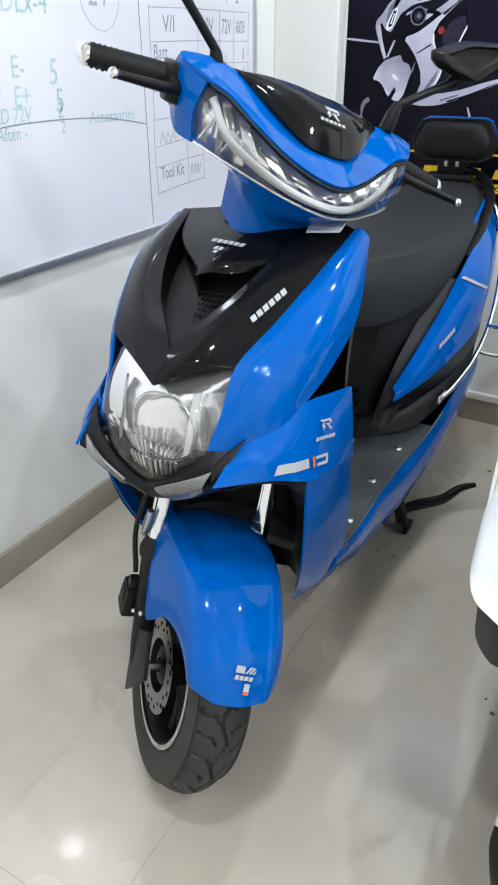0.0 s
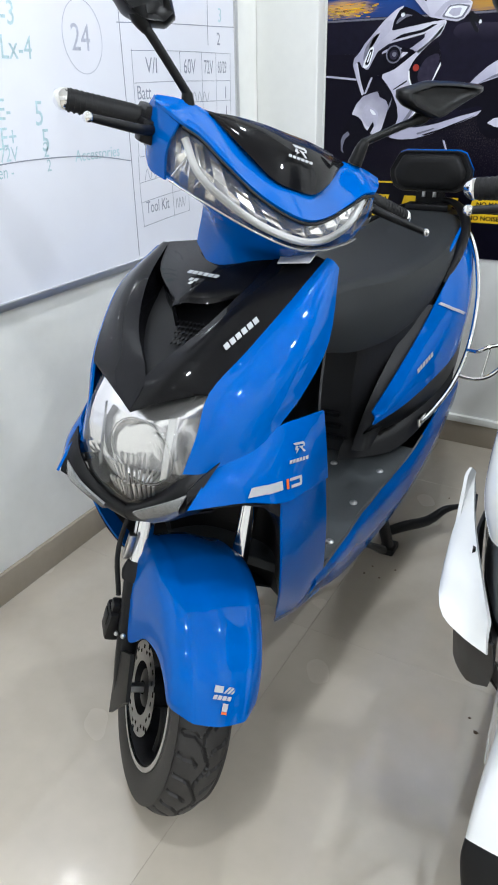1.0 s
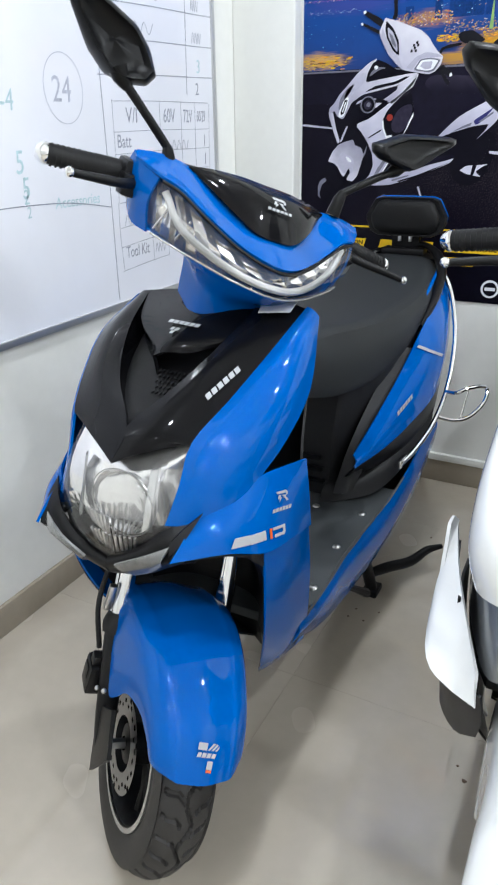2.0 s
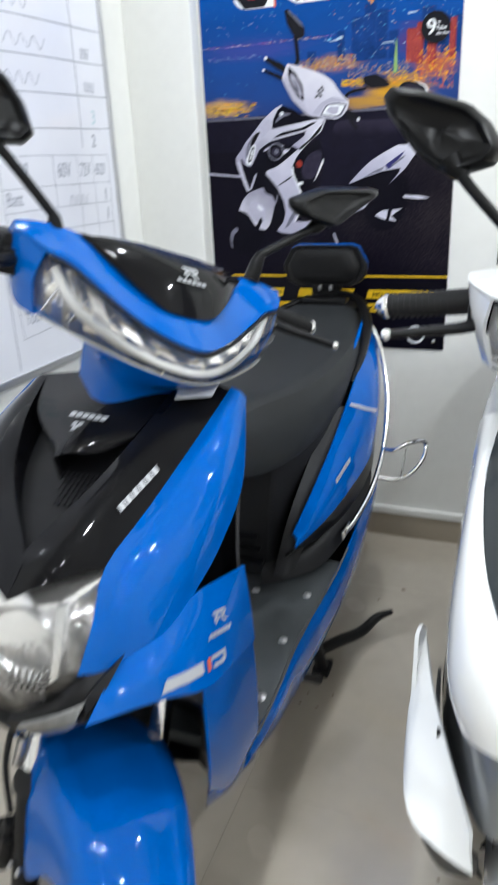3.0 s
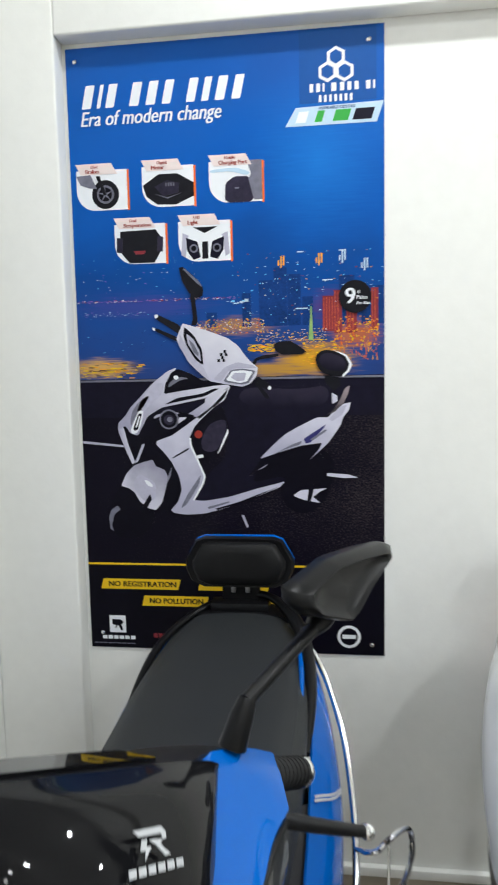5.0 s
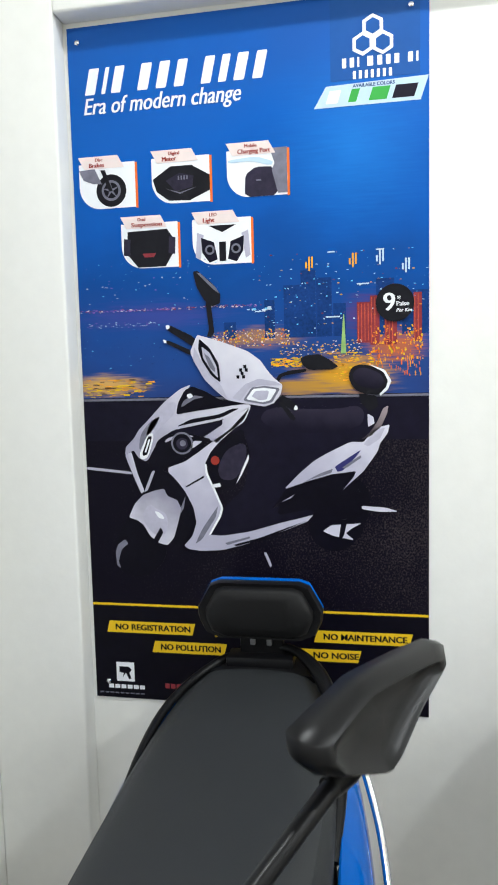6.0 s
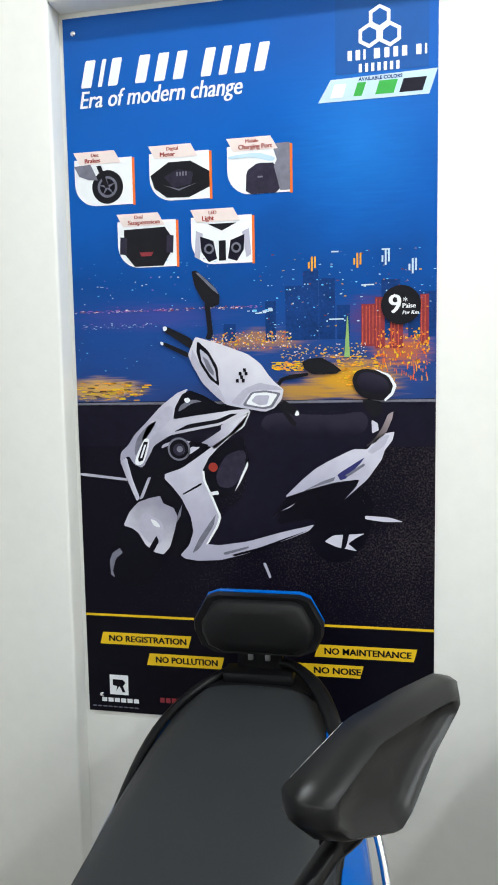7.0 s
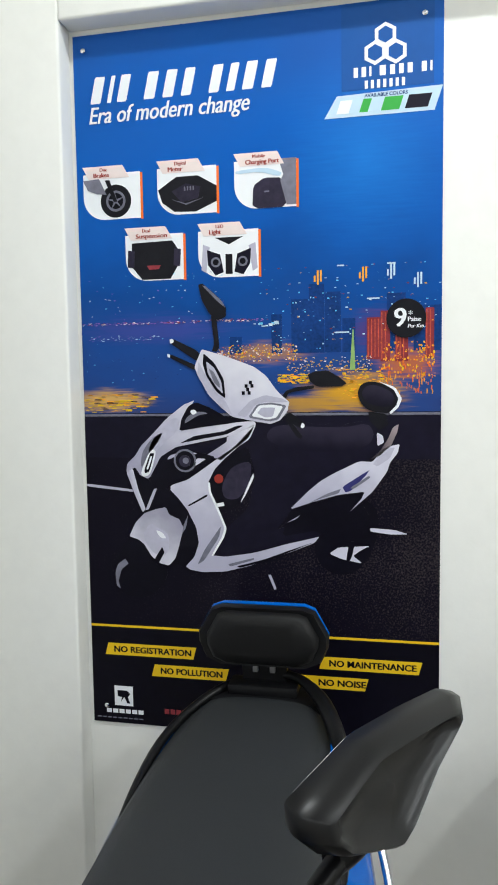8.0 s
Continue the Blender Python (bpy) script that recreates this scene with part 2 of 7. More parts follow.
def room():
    def slab(name, c, s, material, label, category):
        return single(name, box(c, s, 0), material, label, category, c, "structure", smooth=False)
    slab("floor", ((WALL_L + ROOM_R) / 2, (WALL_B + ROOM_F) / 2, -0.055), (ROOM_R - WALL_L + 0.4, WALL_B - ROOM_F + 0.4, 0.1), GROUT,
         "glossy beige vitrified tile floor with thin joints", "floor")
    slab("ceiling", ((WALL_L + ROOM_R) / 2, (WALL_B + ROOM_F) / 2, TOP + 0.05), (ROOM_R - WALL_L + 0.4, WALL_B - ROOM_F + 0.4, 0.1), CEIL,
         "plain white painted ceiling", "ceiling")
    slab("wall_west", (WALL_L - 0.06, (WALL_B + ROOM_F) / 2, TOP / 2), (0.12, WALL_B - ROOM_F + 0.3, TOP), PAINT,
         "white painted wall behind the whiteboard", "wall")
    slab("wall_north", ((WALL_L + ROOM_R) / 2, WALL_B + 0.06, TOP / 2), (ROOM_R - WALL_L, 0.12, TOP), PAINT,
         "white painted wall with a recess holding the poster", "wall")
    # two unseen walls, added to close the room and bounce light back
    slab("unseen_wall_east", (ROOM_R + 0.06, (WALL_B + ROOM_F) / 2, TOP / 2), (0.12, WALL_B - ROOM_F + 0.3, TOP), BOUNCE_WALL,
         "plain light grey wall out of view, added to bounce light", "wall")
    slab("unseen_wall_south", ((WALL_L + ROOM_R) / 2, ROOM_F - 0.06, TOP / 2), (ROOM_R - WALL_L, 0.12, TOP), BOUNCE_WALL,
         "plain light grey wall out of view, added to bounce light", "wall")
    # plastered pillar and the beam over the recess, one run of plaster
    d = WALL_B - PILLAR
    x0, x1 = WALL_L, NICHE_X
    bm = join(box(((x0 + x1) / 2, WALL_B - d / 2, TOP / 2), (x1 - x0, d, TOP), 0.006, 3),
              box(((x1 + ROOM_R) / 2, WALL_B - d / 2, (NICHE_Z + TOP) / 2), (ROOM_R - x1, d, TOP - NICHE_Z), 0.006, 3))
    single("pillar_and_beam", bm, PAINT, "white plastered corner pillar with a beam over the recess", "pillar",
           (x0, PILLAR, 0), "structure")
    # skirting tiles
    h, t = 0.082, 0.012
    single("baseboard_west", box((WALL_L + t / 2, (PILLAR + ROOM_F) / 2, h / 2), (t, PILLAR - ROOM_F, h), 0.002), SKIRT_TILE,
           "beige tile skirting along the wall", "baseboard", (WALL_L, 0, 0), "structure")
    single("baseboard_north", box(((NICHE_X + ROOM_R) / 2, WALL_B - t / 2, h / 2), (ROOM_R - NICHE_X, t, h), 0.002), SKIRT_TILE,
           "beige tile skirting with a white plaster bead above", "baseboard", (NICHE_X, WALL_B, 0), "structure")
    single("baseboard_pillar", box(((WALL_L + t + NICHE_X) / 2, PILLAR - t / 2, h / 2), (NICHE_X - WALL_L - t, t, h), 0.002), SKIRT_TILE,
           "beige tile skirting round the pillar", "baseboard", (WALL_L, PILLAR, 0), "structure")
    single("trim", box(((NICHE_X + ROOM_R) / 2, WALL_B - 0.009, h + 0.012), (ROOM_R - NICHE_X, 0.018, 0.024), 0.004), PAINT,
           "white plaster bead over the skirting", "trim", (NICHE_X, WALL_B, h), "structure")


room()


# ---- lamps ----
def downlight(x, y, power):
    t = thing("ceiling_light", pose(x, y, TOP), "round white recessed ceiling light out of view, switched on, in an assumed grid", "light", "ceiling lights")
    part("trim_ring", revolve_z([(0.075, 0), (0.095, -0.002), (0.1, -0.012), (0.08, -0.014), (0.072, -0.004)]), CEIL, t, base=(0, 0, 0))
    part("diffuser", revolve_z([(0.0, -0.004), (0.04, -0.005), (0.073, -0.004)]), LAMP_GLOW, t, base=(0, 0, 0))
    li = bpy.data.lights.new("ceiling_light_lamp", "AREA")
    li.shape, li.size, li.energy, li.color = "DISK", 0.13, power, (0.925, 0.985, 1.03)
    ob = new("lamp", li)
    ob.parent = t
    ob.location = (0, 0, -0.02)


def revolve_z(profile, seg=40):
    bm = bmesh.new()
    V = [[bm.verts.new((r * math.cos(2 * math.pi * k / seg), r * math.sin(2 * math.pi * k / seg), z)) for r, z in profile] for k in range(seg)]
    for k in range(seg):
        a, b = V[k], V[(k + 1) % seg]
        for j in range(len(profile) - 1):
            bm.faces.new((a[j], b[j], b[j + 1], a[j + 1]))
    bmesh.ops.remove_doubles(bm, verts=bm.verts, dist=1e-6)
    return bm


# assumed grid out of view; the 3.52 column is added to brighten the west wall
for lx, power in ((0.38, 11), (1.95, 15.5), (3.52, 16.5)):
    for ly, share in ((2.22, 1.28), (0.75, 1.30), (-0.75, 0.7), (-2.25, 0.45)):
        downlight(lx, ly, power * share)


# ---- scooter ----
def turned(degrees, rake, foot):
    """The turn of the steering about its raked axis, which meets the floor at v = foot."""
    axis = Vector((0, math.sin(radians(rake)), math.cos(radians(rake))))
    o = Matrix.Translation((0, foot, 0))
    return o @ Matrix.Rotation(radians(degrees), 4, axis) @ o.inverted()


AXLE_V, AXLE_Z, TYRE_R = 1.356, 0.202, 0.202


def tyre_mesh(v, z):
    """A tubeless tyre with slanted tread grooves cut into it."""
    prof = [(0.128, -0.036), (0.140, -0.043), (0.165, -0.047), (0.185, -0.044)]
    half = 0.041
    k = 30
    for i in range(k + 1):
        s = -1 + 2 * i / k
        prof.append((TYRE_R - 0.020 * abs(s) ** 2.2, half * s))
    prof += [(r, -u) for r, u in reversed(prof[:4])]
    seg = 440
    bm = bmesh.new()
    V = []
    for a in range(seg):
        ang = 2 * math.pi * a / seg
        ring = []
        for i, (r, u) in enumerate(prof):
            s = u / half
            if 4 <= i < 4 + k + 1:
                pitch = (a / seg * 32 + 1.25 * abs(s) ** 0.8 + 0.22 * math.sin(abs(s) * 5) + (0.5 if s > 0 else 0.0)) % 1.0
                wave = 0.16 * math.sin(ang * 16)
                if (pitch < 0.20 and 0.26 < abs(s) < 0.92) or abs(s - wave) < 0.06:
                    r -= 0.0055
            ring.append(bm.verts.new((u, v + r * math.cos(ang), z + r * math.sin(ang))))
        V.append(ring)
    for a in range(seg):
        p, q = V[a], V[(a + 1) % seg]
        for j in range(len(prof) - 1):
            bm.faces.new((p[j], p[j + 1], q[j + 1], q[j]))
    return bm


def wheel(parent, v, z, m, disc_side):
    w = part("wheel", tyre_mesh(v, z), TYRE, parent, "black tyre with slanted tread grooves", m, sharp=25)
    part("rim", revolve([(0.131, -0.038), (0.134, -0.041), (0.124, -0.040), (0.118, -0.026), (0.116, 0), (0.118, 0.026), (0.124, 0.040),
                         (0.134, 0.041), (0.131, 0.038)], (0, v, z)), BLACK_PLASTIC, w, "black cast rim", m)
    for s in (-1, 1):
        part("rim_edge", revolve([(0.127, s * 0.0405), (0.135, s * 0.0405), (0.135, s * 0.0435), (0.127, s * 0.0435)], (0, v, z)), STEEL, w, "silver rim edge", m)
    spokes = [revolve([(0.012, -0.05), (0.032, -0.045), (0.034, -0.02), (0.034, 0.02), (0.032, 0.045), (0.012, 0.05)], (0, v, z), 24)]
    for k in range(5):
        a = 2 * math.pi * k / 5 + 0.3
        for d in (-0.16, 0.16):
            p = [(0, v + r * math.cos(a + d * (r / 0.1)), z + r * math.sin(a + d * (r / 0.1))) for r in (0.03, 0.075, 0.119)]
            spokes.append(tube(p, (0.012, 0.010, 0.013), 8, 3))
    part("spokes", join(*spokes), BLACK_PLASTIC, w, "black cast spokes and hub", m)
    if disc_side:
        s = disc_side
        holes = []
        bm = bmesh.new()
        ring_n, u0 = 48, s * 0.052
        rows = [(0.045, 0), (0.060, 0), (0.066, 1), (0.073, 1), (0.080, 0)]
        V = [[bm.verts.new((u0, v + r * math.cos(2 * math.pi * k / ring_n), z + r * math.sin(2 * math.pi * k / ring_n))) for r, _ in rows] for k in range(ring_n)]
        for k in range(ring_n):
            a, b = V[k], V[(k + 1) % ring_n]
            for j in range(len(rows) - 1):
                if (j == 1 and k % 4 == 0) or (j == 2 and k % 4 == 2) or (j == 3 and k % 4 == 1 and k % 8 == 1):
                    continue
                bm.faces.new((a[j], a[j + 1], b[j + 1], b[j]))
        bmesh.ops.solidify(bm, geom=bm.faces[:], thickness=0.004)
        part("brake_disc", bm, STEEL, w, "drilled steel brake disc", m, smooth=False)
    part("axle_nut", tube([(-0.088, v, z), (0.088, v, z)], 0.009, 6, 1), STEEL, w, m=m)
    return w


def front_fender(parent, paint, m, wide=1.0, tip=None):
    spec = [(40, 0.066, 0.040, 0.241), (46, 0.071, 0.046, 0.245), (55, 0.076, 0.054, 0.251), (66, 0.081, 0.072, 0.256), (80, 0.088, 0.108, 0.260),
            (92, 0.094, 0.155, 0.262), (103, 0.098, 0.160, 0.264), (113, 0.100, 0.100, 0.268), (126, 0.100, 0.040, 0.272), (136, 0.098, 0.035, 0.274)]
    if tip:
        spec = [(22, 0.080, 0.040, 0.234), (32, 0.086, 0.042, 0.238)] + [(deg, max(w, 0.091), d, r) for deg, w, d, r in spec]
    rows = []
    for k, (deg, w, d, r) in enumerate(spec):
        sec = []
        w = w * wide
        for u, dr in ((-1, d), (-1.0, d * 0.5 + 0.012), (-0.93, 0.024), (-0.66, 0.007), (-0.50, 0.006), (0, 0), (0.50, 0.006), (0.66, 0.007), (0.93, 0.024), (1.0, d * 0.5 + 0.012), (1, d)):
            rr = r - dr
            a = radians(deg + (5 * abs(u) ** 3 - 2 if k == 0 else 0))
            sec.append((u * w, AXLE_V - rr * math.cos(a), AXLE_Z + rr * math.sin(a)))
        rows.append(sec)
    if tip:
        part("fender_tip", panel(rows[:4], 4, 3, 0.003), tip, parent, "black fender tip", m, sharp=60)
        rows = rows[3:]
    return part("front_fender", panel(rows, 4, 3, 0.003), paint, parent, "", m, sharp=60)


def fork(parent, m, rake):
    tan = math.tan(radians(rake))

    def at(u, z):
        return (u, AXLE_V + 0.012 + (z - AXLE_Z) * tan, z)
    for s in (-1, 1):
        leg = part("fork_leg", tube([at(s * 0.082, 0.185), at(s * 0.086, 0.24), at(s * 0.092, 0.395)], (0.014, 0.018, 0.021), 14, 3), BLACK_PLASTIC, parent, "black fork leg", m)
        part("stanchion", tube([at(s * 0.092, 0.39), at(s * 0.092, 0.62)], 0.0165, 14, 1), CHROME, leg, "chrome fork tube", m)
        part("dust_seal", tube([at(s * 0.092, 0.372), at(s * 0.092, 0.385), at(s * 0.092, 0.402)], (0.024, 0.026, 0.019), 14, 2), RUBBER, leg, "", m)
    part("steering_yoke", tube([at(-0.10, 0.60), at(0, 0.61), at(0.10, 0.60)], 0.03, 10, 2), BLACK_PLASTIC, parent, "", m)
    part("steering_column", tube([at(0, 0.60), at(0, 0.98)], 0.022, 12, 1), BLACK_PLASTIC, parent, "", m)
    # brake caliper, hose and cover plate on the disc side
    part("brake_caliper", join(box((-0.108, AXLE_V + 0.085, AXLE_Z + 0.075), (0.030, 0.045, 0.060), 0.008), box((-0.118, AXLE_V + 0.085, AXLE_Z + 0.085), (0.016, 0.026, 0.026), 0.005), box((-0.112, AXLE_V + 0.080, AXLE_Z + 0.115), (0.018, 0.02, 0.02), 0.004)),
         BLACK_PLASTIC, parent, "black brake caliper", m)
    part("hose", tube([(-0.112, AXLE_V + 0.09, AXLE_Z + 0.13), (-0.13, AXLE_V + 0.11, 0.42), (-0.115, AXLE_V + 0.14, 0.52), (-0.08, AXLE_V + 0.19, 0.62)], 0.0045, 8, 5), RUBBER, parent, "", m)
    part("hose_clip", box((-0.115, AXLE_V + 0.105, 0.43), (0.012, 0.012, 0.05), 0.003), STEEL, parent, "", m)
    part("disc_guard", prism([(-0.092, 1.402, 0.245), (-0.092, 1.338, 0.305), (-0.090, 1.296, 0.240), (-0.088, 1.355, 0.138)], (0, 0, 0), (-0.007, 0, 0), 0.002),
         BLACK_PLASTIC, parent, "", m)
    for v, z in ((0.045, 0.285), (0.012, 0.315)):
        part("bolt", ball((-0.110, AXLE_V + v, z), 0.0045, seg=8), STEEL, parent, "", m)


def headset(parent, c, m):
    """Handlebar with its cowl, lamps, visor, grips, levers and mirrors, drawn straight ahead."""
    bar_m, m = m, m @ Matrix.Diagonal((c["cowl_wide"], 1, 1, 1))
    cowl = full([
        [(0, 1.712, 1.062), (0.070, 1.714, 1.064), (0.135, 1.716, 1.074), (0.175, 1.714, 1.076), (0.209, 1.712, 1.071)],
        [(0, 1.660, 1.046), (0.070, 1.684, 1.055), (0.136, 1.698, 1.069), (0.180, 1.702, 1.067), (0.210, 1.704, 1.062)],
        [(0, 1.588, 1.010), (0.066, 1.630, 1.028), (0.130, 1.664, 1.049), (0.176, 1.684, 1.060), (0.205, 1.694, 1.060)],
        [(0, 1.550, 0.990), (0.060, 1.582, 1.000), (0.116, 1.621, 1.025), (0.152, 1.646, 1.044), (0.182, 1.660, 1.051)],
    ])
    body = part("cowl", panel(cowl, 4, 4, 0.004), c["paint"], parent, "", m, sharp=50)
    side = [[(0.211, 1.714, 1.072), (0.210, 1.704, 1.066), (0.205, 1.694, 1.060), (0.183, 1.661, 1.050)],
            [(0.209, 1.732, 1.050), (0.207, 1.716, 1.035), (0.203, 1.696, 1.022), (0.189, 1.664, 1.012)],
            [(0.194, 1.742, 0.995), (0.193, 1.730, 0.985), (0.190, 1.702, 0.972), (0.178, 1.665, 0.970)]]
    for f in (False, True):
        part("cowl_side", panel(side, 3, 3, 0.004, f), c["paint"], body, "", m)
    lower = full([
        [(0, 1.548, 0.949), (0.062, 1.576, 0.953), (0.120, 1.611, 0.962), (0.178, 1.662, 0.978)],
        [(0, 1.585, 0.930), (0.052, 1.602, 0.932), (0.090, 1.650, 0.946), (0.150, 1.728, 0.984)],
        [(0, 1.630, 0.905), (0.044, 1.635, 0.905), (0.064, 1.660, 0.915), (0.082, 1.735, 0.960)],
        [(0, 1.635, 0.860), (0.044, 1.640, 0.860), (0.062, 1.665, 0.865), (0.064, 1.735, 0.880)],
    ])
    part("lower_cowl", panel(lower, 4, 4, 0.003), c["paint_low"], body, "", m, sharp=50)
    # lamp unit between the cowl halves
    lens_top = [(0, 1.550, 0.987), (0.059, 1.580, 0.997), (0.114, 1.619, 1.022), (0.150, 1.643, 1.041), (0.178, 1.657, 1.048)]
    lens_mid = [(0, 1.530, 0.968), (0.060, 1.556, 0.976), (0.117, 1.599, 0.998), (0.153, 1.625, 1.010), (0.183, 1.645, 1.014)]
    lens_low = [(0, 1.546, 0.949), (0.062, 1.570, 0.953), (0.119, 1.608, 0.962), (0.152, 1.634, 0.968), (0.175, 1.655, 0.973)]
    inside = [[(u, v + 0.026 + 0.008 * ((k + j) % 2), z) for k, (u, v, z) in enumerate(glide(r, 3))] for j, r in enumerate(full([lens_top, lens_mid, lens_low]))]
    lamp = part("lamp_unit", panel([[tuple(p) for p in r] for r in inside], 1, 1, 0.002), LAMP_INSIDE, parent, "silver lamp reflector", m, smooth=False)
    part("lens", panel(full([lens_top, lens_mid, lens_low]), 4, 4, 0.0), LENS, lamp, "clear lamp lens", m)
    strip = [(-0.166, 1.664, 1.034), (-0.135, 1.632, 0.992), (-0.066, 1.580, 0.966), (0, 1.553, 0.960), (0.066, 1.580, 0.966), (0.135, 1.632, 0.992), (0.166, 1.664, 1.034)]
    part("light_strip", tube(strip, 0.0060, 8, 5), c["strip"], lamp, "white light strip", m)
    for s in (-1, 1):
        part("bulb", ball((s * 0.158, 1.664, 1.006), 0.010, (1, 0.8, 1)), BULB, lamp, "", m)
        for k in range(5):
            q = 0.03 + 0.032 * k
            part("divider", tube([(s * q, 1.582 + 0.50 * max(q - 0.02, 0), 0.975 + 0.26 * q), (s * (q + 0.012), 1.586 + 0.50 * max(q - 0.01, 0), 0.958 + 0.13 * q)], 0.0018, 6, 1), REFLECTOR, lamp, "", m)
    for edge, thick, trim_mat in ((lens_low, 0.0016, INDICATOR), (lens_top, 0.0026, BLACK_PLASTIC)):
        curve = glide([(u, v - 0.002, z) for u, v, z in full([edge])[0]], 4)
        part("lamp_rim", tube([tuple(p) for p in curve], thick, 6, 1), trim_mat, lamp, "", m)
    # dark domed visor with a rounded lower edge
    visor = full([
        [(0, 1.688, 1.089), (0.044, 1.689, 1.089), (0.088, 1.694, 1.085), (0.114, 1.699, 1.080), (0.128, 1.700, 1.076)],
        [(0, 1.658, 1.083), (0.044, 1.662, 1.083), (0.084, 1.676, 1.080), (0.110, 1.689, 1.077), (0.125, 1.697, 1.074)],
        [(0, 1.626, 1.060), (0.042, 1.632, 1.061), (0.078, 1.652, 1.066), (0.104, 1.675, 1.070), (0.120, 1.691, 1.072)],
        [(0, 1.596, 1.023), (0.036, 1.601, 1.026), (0.068, 1.628, 1.041), (0.096, 1.661, 1.057), (0.115, 1.686, 1.068)],
    ])
    vis = part("visor", panel(visor, 4, 4, 0.004), GLOSS_BLACK, parent, "glossy black visor", m)
    emblem(vis, (0.004, 1.6335, 1.0735), 0.028, m, -46)
    # rear half: black meter housing and bar
    back = full([
        [(0, 1.690, 1.083), (0.08, 1.696, 1.081), (0.135, 1.716, 1.077), (0.207, 1.713, 1.070)],
        [(0, 1.760, 1.060), (0.08, 1.758, 1.060), (0.145, 1.750, 1.064), (0.205, 1.740, 1.055)],
        [(0, 1.800, 1.030), (0.08, 1.795, 1.030), (0.145, 1.776, 1.028), (0.198, 1.756, 1.020)],
        [(0, 1.785, 0.990), (0.06, 1.780, 0.990), (0.110, 1.768, 0.990), (0.186, 1.742, 0.992)],
        [(0, 1.775, 0.960), (0.05, 1.770, 0.960), (0.064, 1.760, 0.962), (0.078, 1.738, 0.968)],
        [(0, 1.755, 0.875), (0.04, 1.750, 0.875), (0.058, 1.745, 0.880), (0.064, 1.735, 0.885)],
    ])
    part("meter_housing", panel(back, 3, 3, 0.004), BLACK_PLASTIC, parent, "black meter housing", m)
    part("meter_glass", panel(full([[(0, 1.712, 1.080), (0.07, 1.714, 1.079)], [(0, 1.752, 1.066), (0.065, 1.750, 1.066)]]), 2, 2, 0.003), GLOSS_BLACK, parent, "", m)
    m = bar_m
    for s in (-1, 1):
        bar = part("grip", tube([(s * 0.200, 1.736, 1.036), (s * 0.231, 1.740, 1.033), (s * 0.281, 1.744, 1.028), (s * 0.325, 1.748, 1.0235)], (0.0150, 0.0165, 0.0155, 0.0150), 16, 3),
                   RUBBER, parent, "black ribbed rubber grip", m)
        for k in range(12):
            q = 0.230 + 0.0078 * k
            part("rib", tube([(s * q, 1.7398 + (q - 0.23) * 0.09, 1.0332 - (q - 0.23) * 0.107), (s * (q + 0.0028), 1.7401 + (q - 0.23) * 0.09, 1.0329 - (q - 0.23) * 0.107)], 0.0166, 14, 1), RUBBER, bar, "", m)
        part("bar_end", tube([(s * 0.323, 1.748, 1.0237), (s * 0.328, 1.7484, 1.0232), (s * 0.335, 1.749, 1.0225), (s * 0.340, 1.7495, 1.022)], (0.0155, 0.0160, 0.0125, 0.008), 14, 2), CHROME, bar, "chrome bar end", m)
        lev = part("brake_lever", tube([(s * 0.198, 1.708, 1.028), (s * 0.225, 1.684, 1.024), (s * 0.270, 1.664, 1.022), (s * 0.306, 1.652, 1.020)], (0.009, 0.0075, 0.0065, 0.0055), 10, 4),
                   BLACK_PLASTIC, parent, "black brake lever with a ball end", m @ Matrix.Translation((0, 0, -c["lever_drop"])))
        part("lever_ball", ball((s * 0.310, 1.6505, 1.020), 0.0075), CHROME, lev, "chrome ball end", m @ Matrix.Translation((0, 0, -c["lever_drop"])))
        part("switch_block", join(box((s * 0.205, 1.733, 1.033), (0.028, 0.050, 0.048), 0.008), box((s * 0.208, 1.712, 1.022), (0.026, 0.03, 0.034), 0.006)), BLACK_PLASTIC, parent, "", m)
        # mirror on a boot and a straight rod
        mm = m @ Matrix.Translation((0, 0, c["mirror_up"] + (c["mirror_lean"] if s > 0 else -0.9 * c["mirror_lean"])))
        root_u, tip_u = c["mirror_root"] + 0.002, (0.274 if s > 0 else 0.258)
        stem = part("mirror_stem", join(tube([(s * (root_u - 0.004), 1.714, 1.064), (s * (root_u - 0.002), 1.716, 1.092), (s * (root_u + 0.002), 1.719, 1.104)], (0.0125, 0.0105, 0.008), 10, 1),
                                        tube([(s * root_u, 1.718, 1.102), (s * (root_u + tip_u) / 2, 1.731, 1.140), (s * (tip_u - 0.012), 1.742, 1.168)], (0.0068, 0.0068, 0.0072), 10, 3),
                                        tube([(s * (tip_u - 0.022), 1.741, 1.161), (s * (tip_u - 0.008), 1.744, 1.171), (s * tip_u, 1.746, 1.182)], (0.0080, 0.0125, 0.0140), 12, 2)),
                    SATIN_BLACK, parent, "black mirror stem", mm)
        if s > 0:
            outline = [(0.200, 1.196), (0.203, 1.184), (0.218, 1.177), (0.284, 1.176), (0.302, 1.186), (0.342, 1.219), (0.386, 1.254), (0.384, 1.261), (0.372, 1.261), (0.320, 1.248), (0.262, 1.231), (0.219, 1.207)]
            cu, cz, tilt, v0 = 0.290, 1.211, 0.35, 1.757
        else:
            outline = [(0.194, 1.189), (0.206, 1.171), (0.236, 1.163), (0.268, 1.166), (0.298, 1.188), (0.336, 1.236), (0.342, 1.256), (0.332, 1.267), (0.300, 1.262), (0.239, 1.242), (0.213, 1.220)]
            cu, cz, tilt, v0 = 0.268, 1.213, 0.0, 1.768
        outline = trim(outline, 0.09)
        rings = []
